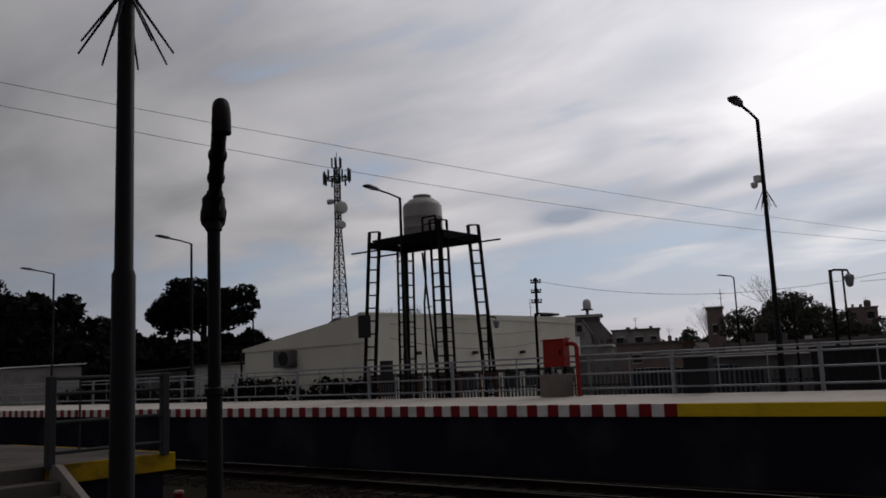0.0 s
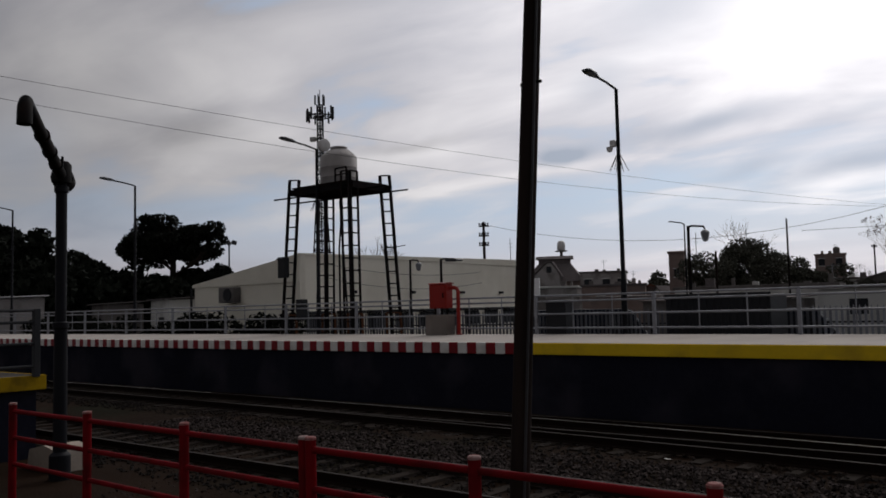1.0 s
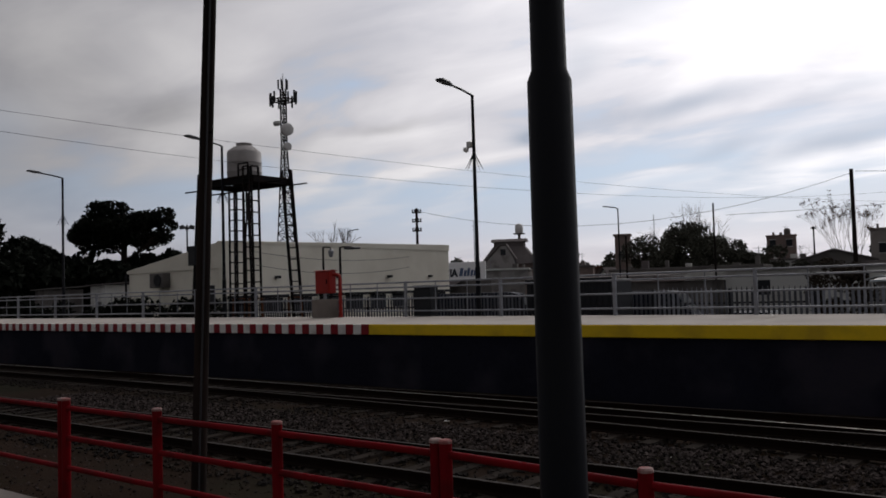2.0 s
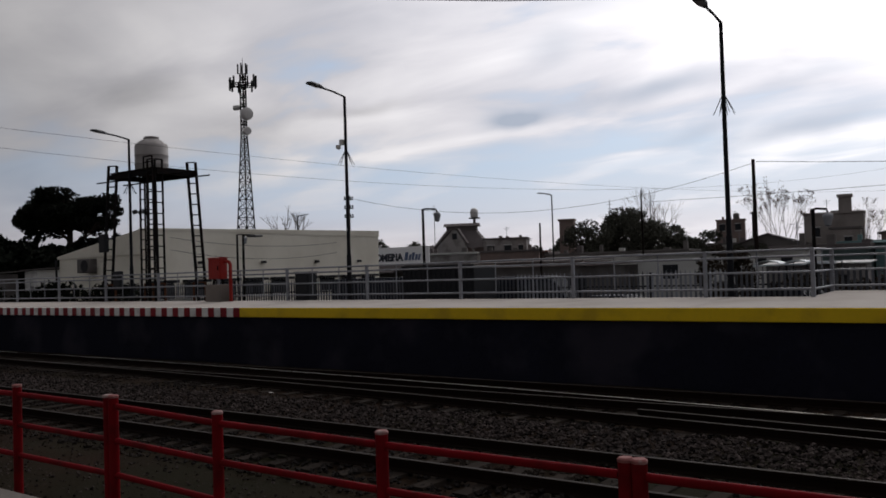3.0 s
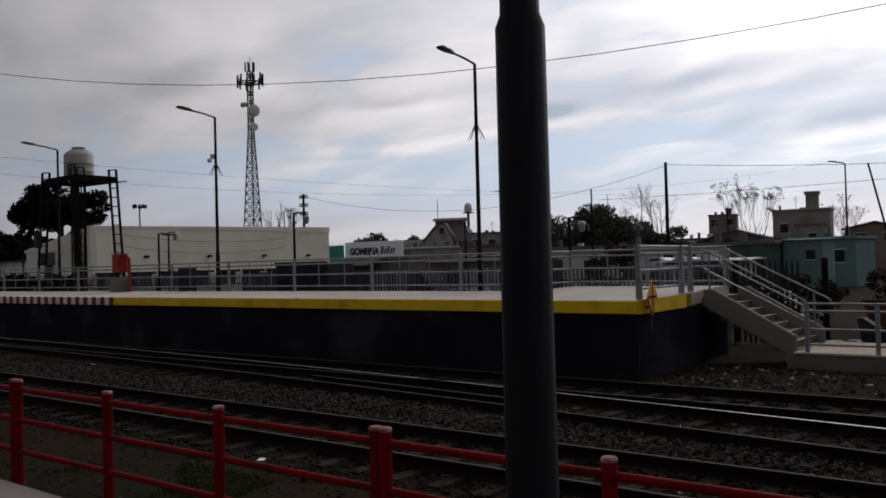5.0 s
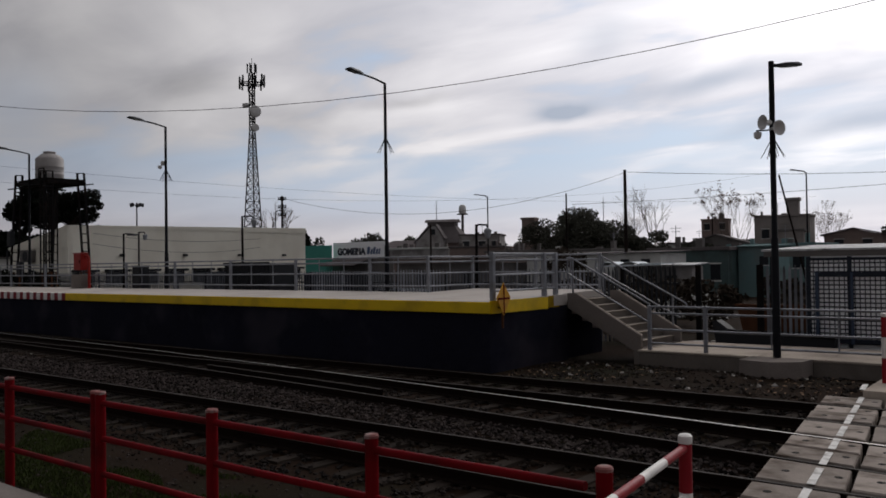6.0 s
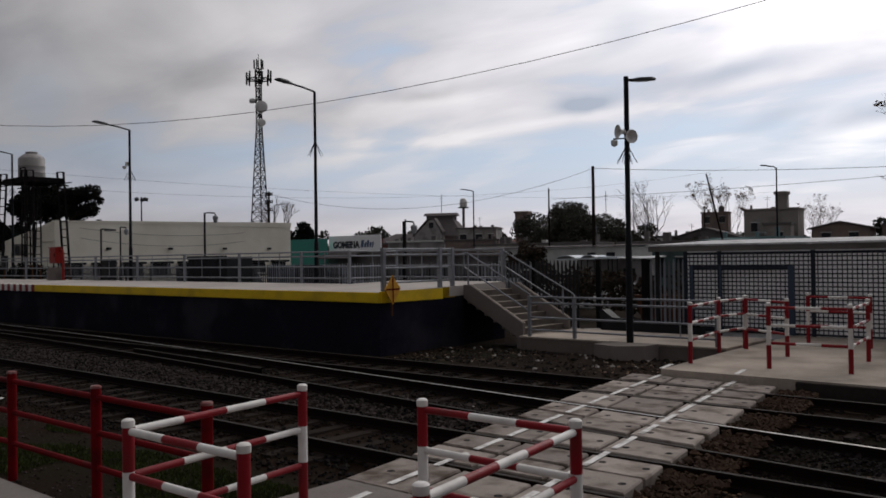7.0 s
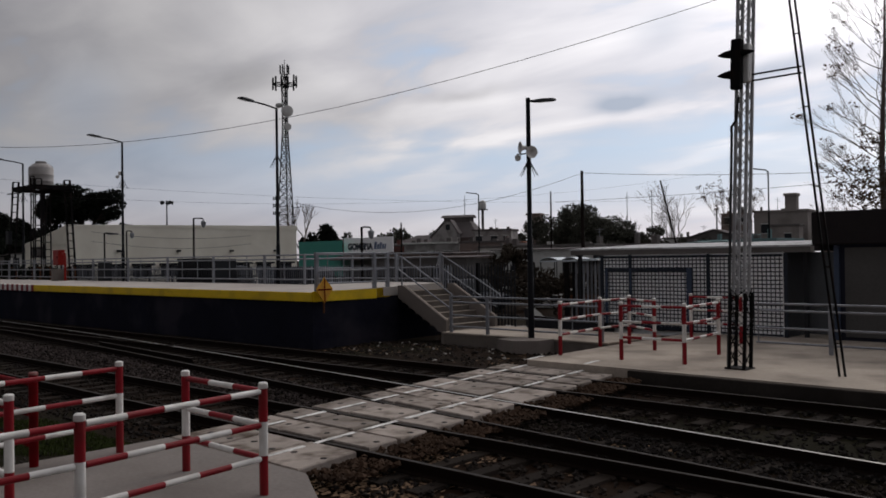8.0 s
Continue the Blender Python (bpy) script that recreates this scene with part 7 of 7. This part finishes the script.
leafy_tree((-62.6, 43.6, -0.2), 11.7, 4.3, 0.62, 17000, 0.17, LEAF_DARK, "dark umbrella-shaped pine with gaps in its crown", 3, 0.55, 22, "pine_tree")
for i, (x, y, h, sp) in enumerate(((-66, 24.6, 11.6, 6.4), (-62.3, 28.2, 10.7, 5.2), (-66, 29.0, 11.0, 3.6), (-62, 34.5, 7.8, 3.2), (-72, 19, 13.5, 5), (-67, 37.5, 8.6, 4.6), (-64, 47.5, 7.6, 4.2), (-62, 51, 5.0, 3.6), (-80, 14, 11, 5), (-60, 39.5, 6.6, 4.2), (-68, 30, 8.5, 4.5), (-58.5, 31.5, 6.6, 4.4), (-61, 43.5, 6.9, 4.0), (-59.5, 48, 4.4, 3.0), (-64, 40, 8.0, 4.4))):
    leafy_tree((x, y, -0.2), h, sp, 0.08, 9000, 0.32, LEAF_DARK, "dense dark evergreen tree beyond the platform", 20 + i, 0.85, 18, "evergreen_tree")
for i, (x, y, h, sp) in enumerate(((-86, 76, 8.2, 3.5), (-92, 84, 8.6, 4), (-80, 70, 7.6, 3.2), (-94.5, 103.3, 10.6, 4.3), (-92, 120, 9, 5), (-84, 126, 8.5, 5), (-75, 130, 8.8, 5), (-68, 128, 8.2, 4), (-102, 112, 9, 5))):
    leafy_tree((x, y, -0.2), h, sp, 0.15, 4000, 0.36, LEAF_DARK if i < 4 else LEAF, "dark tree crown above the distant roofs", 50 + i, 0.9, 12, "evergreen_tree")
for i, (x, y, h, sp) in enumerate(((-57, 122, 6.6, 4.2), (-51.5, 121, 7.4, 4.0), (-46, 119, 7.2, 3.6), (-41, 118, 7.0, 3.8), (-26.5, 121, 6.4, 4.0), (-20.5, 124, 6.4, 4.2), (-14, 121, 7.2, 4.0), (-3, 128, 7.6, 4.4), (6, 126, 7.4, 4.4), (14, 122, 6.2, 4.4))):
    leafy_tree((x, y, -0.2), h, sp, 0.1, 5000, 0.26, LEAF, "dull bushy tree between the far roofs", 150 + i, 0.75, 14, "bushy_tree")
for i, (x, y, h, sp) in enumerate(((9.0, 33.0, 2.3, 1.5), (11.2, 32.0, 2.0, 1.3), (6.2, 35.0, 2.4, 1.6), (14.2, 31.2, 2.2, 1.3), (3.0, 36.5, 2.2, 1.5), (16.0, 30.5, 1.9, 1.1), (3.07, 44.5, 1.7, 0.9))):
    leafy_tree((x, y, -0.2), h, sp, 0.12, 1400, 0.10, SCRUB, "dark brown overgrown scrub in the yard", 120 + i, 0.8, 8, "shrub")
# hedge is an added filler for the dark band behind the railing
hg = thing("hedge", (-43.5, 24.3, -0.2), "dark hedge added to fill the dark band behind the platform railing", "hedge")
g_h = random.Random(31)
cloud_part("foliage", leaf_cloud([(-16 + 0.55 * k + g_h.uniform(-0.2, 0.2), g_h.uniform(-0.3, 0.3), g_h.uniform(0.7, 2.15), g_h.uniform(0.5, 0.75), g_h.uniform(0.45, 0.7)) for k in range(66)], 18000, 0.11, 44), LEAF_DARK, hg, "dense dark leaves")
for k in range(12):
    part("stem", Shape().tube([(-15.5 + 2.8 * k, 0, 0), (-15.4 + 2.8 * k, 0.05, 1.5)], [0.06, 0.03], 6), BARK, hg)
leafy_tree((-2.3, 44.2, -0.2), 3.9, 1.6, 0.1, 5000, 0.09, SCRUB, "dark brown withered tree in the yard", 131, 0.8, 14, "bushy_tree")
leafy_tree((-28.9, 91.2, -0.2), 9.6, 6.4, 0.12, 30000, 0.15, LEAF, "broad bushy dark green tree", 71, 0.7, 22, "bushy_tree")
leafy_tree((-23.0, 95.0, -0.2), 7.2, 4.3, 0.12, 17000, 0.16, LEAF, "lower bushy dark green tree", 72, 0.7, 14, "bushy_tree")
leafy_tree((-17.0, 99.0, -0.2), 5.0, 3.6, 0.12, 12000, 0.16, LEAF, "low dark shrubby tree", 73, 0.7, 12, "bushy_tree")


def bare_tree(at, h, label, seed, leaves=0, depth=5, bend=0.24, r=0.02, lean=(0, 0, 1), first=0.28, stems=1):
    g = random.Random(seed)
    t = thing("bare_tree", at, label, "tree", "bare winter trees")
    s, tips = Shape(), []
    for k in range(stems):
        d = Vector(lean) + Vector((g.uniform(-0.25, 0.25), g.uniform(-0.25, 0.25), 0)) * (stems > 1)
        limb(s, (g.uniform(-0.5, 0.5) * (stems > 1), g.uniform(-0.5, 0.5) * (stems > 1), 0), d, h * first, h * r, depth, g, tips, bend, (2, 3), 0.78)
    part("branchwork", s, BARE, t)
    if leaves and tips:
        blobs = [(*q, 0.22, 0.22) for q in g.sample(tips, min(len(tips), leaves))]
        cloud_part("dry_leaves", leaf_cloud(blobs, leaves * 6, 0.09, seed), LEAF_DRY, t, "a few dry brown leaves")
    return t


bare_tree((-16.3, 108.8, -0.2), 12.2, "tall slender bare tree with a few last leaves", 81, leaves=260, bend=0.15, r=0.0045, stems=5, depth=5, first=0.27)
bare_tree((-9.0, 124.6, -0.2), 10.6, "slender bare tree above the houses", 82, leaves=90, bend=0.28, r=0.006, stems=4, depth=5, first=0.26)
for i, (x, y, h) in enumerate(((-31, 120, 8.5), (-27, 132, 9.5), (-21, 118, 7.0), (-13.5, 118, 8.0), (0.5, 122, 6.8), (-40, 126, 9.0), (9, 124, 7.0), (-47, 132, 9.5))):
    bare_tree((x, y, -0.2), h, "bushy bare winter tree among the far roofs", 90 + i, bend=0.32, r=0.012, stems=4, depth=5, first=0.2)
bare_tree((-99.6, 248.8, -0.2), 19, "bushy bare tree far beyond the houses", 87, bend=0.22, r=0.007, stems=3, depth=6)
bare_tree((-52.5, 160, -0.2), 15.5, "spreading bare tree in the distance", 84, bend=0.27, r=0.014, depth=6)
bare_tree((-75.5, 84, -0.2), 12.5, "rounded bare tree behind the cream building", 85, bend=0.28, r=0.018)
bare_tree((-44, 128, -0.2), 9.5, "small bare tree among the houses", 86, bend=0.28, r=0.018)
g_ = random.Random(5)
bt = thing("bare_tree", (22.5, 33.4, -0.1), "large bare tree with sparse dry leaves behind the kiosk", "tree", "bare winter trees")
bs, bt_tips = Shape(), []
bs.tube([(0, 0, 0), (0.05, 0, 3), (-0.05, 0.1, 6), (0.1, 0.1, 9), (0.2, 0, 13)], [0.14, 0.12, 0.09, 0.06, 0.015], 8)
for k in range(46):
    z, a = 3.2 + 8.5 * k / 46 + g_.uniform(-0.2, 0.2), k * 2.4 + g_.uniform(-0.4, 0.4)
    limb(bs, (0, 0.05, z), (math.cos(a), math.sin(a), g_.uniform(0.55, 1.1)), (0.95 - 0.045 * (z - 3)) * g_.uniform(0.8, 1.2), 0.028 - 0.0018 * (z - 3), 5, g_, bt_tips, 0.17, (2, 3), 0.76)
part("branchwork", bs, BARE, bt)
cloud_part("dry_leaves", leaf_cloud([(*q, 0.12, 0.12) for q in g_.sample(bt_tips, 160)], 1300, 0.05, 6), LEAF_DRY, bt, "a few dry brown leaves")
cloud_part("creeper", leaf_cloud([(-0.2, 0, 5.1, 0.7, 0.5), (-0.7, 0.2, 4.7, 0.6, 0.4), (0.3, 0, 5.6, 0.5, 0.6), (0.5, 0, 4.7, 0.7, 0.5), (-0.9, 0, 5.6, 0.5, 0.4), (-1.2, 0.3, 4.6, 0.6, 0.5), (0.2, 0, 4.2, 0.9, 0.5), (0.6, 0, 6.2, 0.6, 0.6), (-0.4, 0, 6.4, 0.5, 0.4), (-1.5, 0.1, 5.2, 0.4, 0.4), (0.9, 0.1, 5.3, 0.6, 0.5)], 2600, 0.06, 5), LEAF_DRY, bt, "tangled withered creeper round the trunk")


# short grass and fallen leaves by the near track
def tufts(name, count, x0, x1, y0, y1, h, material, label, category, flat=False):
    g = np.random.RandomState(11)
    sh = Shape()
    for _ in range(count):
        x, y = g.uniform(x0, x1), g.uniform(y0, y1)
        if noise.noise((x * 0.45, y * 0.6, 4)) < -0.05:
            continue
        z = ground_z(x, y) + 0.005
        a, L = g.uniform(0, 6.28), h * g.uniform(0.5, 1.3)
        c, s_ = math.cos(a), math.sin(a)
        if flat:
            sh.add([(x - c * L, y - s_ * L, z + 0.01), (x + s_ * L * 0.6, y - c * L * 0.6, z + 0.03 * g.uniform(0, 1)), (x + c * L, y + s_ * L, z + 0.012), (x - s_ * L * 0.6, y + c * L * 0.6, z + 0.03 * g.uniform(0, 1))], [(0, 1, 2, 3)])
        else:
            t_ = g.uniform(-0.4, 0.4)
            sh.add([(x - c * 0.012, y - s_ * 0.012, z), (x + c * 0.012, y + s_ * 0.012, z), (x + s_ * L * t_, y + c * L * t_, z + L)], [(0, 1, 2)])
    me = bpy.data.meshes.new(name)
    me.from_pydata(sh.v, [], sh.f)
    me.materials.append(material)
    return tagged(new(name, me), label, category, kind="stuff")


tufts("grass", 30000, 9.0, 20.6, 5.75, 7.5, 0.04, GRASS, "short dull green grass beside the red fence", "grass")
tufts("weeds", 700, 12.3, 16.8, 17.2, 20.1, 0.07, SCRUB, "weeds on the bank below the stairs", "weeds")
tufts("fallen_leaves", 1500, 22.7, 24.9, 7.5, 10.2, 0.045, LITTER_LEAF, "drift of dry brown leaves against the crossing", "leaves", True)
tufts("fallen_leaves", 500, 22.9, 26.2, 7.6, 12.0, 0.042, LITTER_LEAF, "dry brown leaves lying beside the crossing", "leaves", True)
tufts("fallen_leaves", 500, 12.3, 19.5, 17.0, 20.0, 0.04, LITTER_LEAF, "dry leaves on the bank below the stairs", "leaves", True)
tufts("litter", 60, -6, 20, 7.8, 13.5, 0.07, WHITE, "scraps of pale litter lying in the gravel", "litter", True)
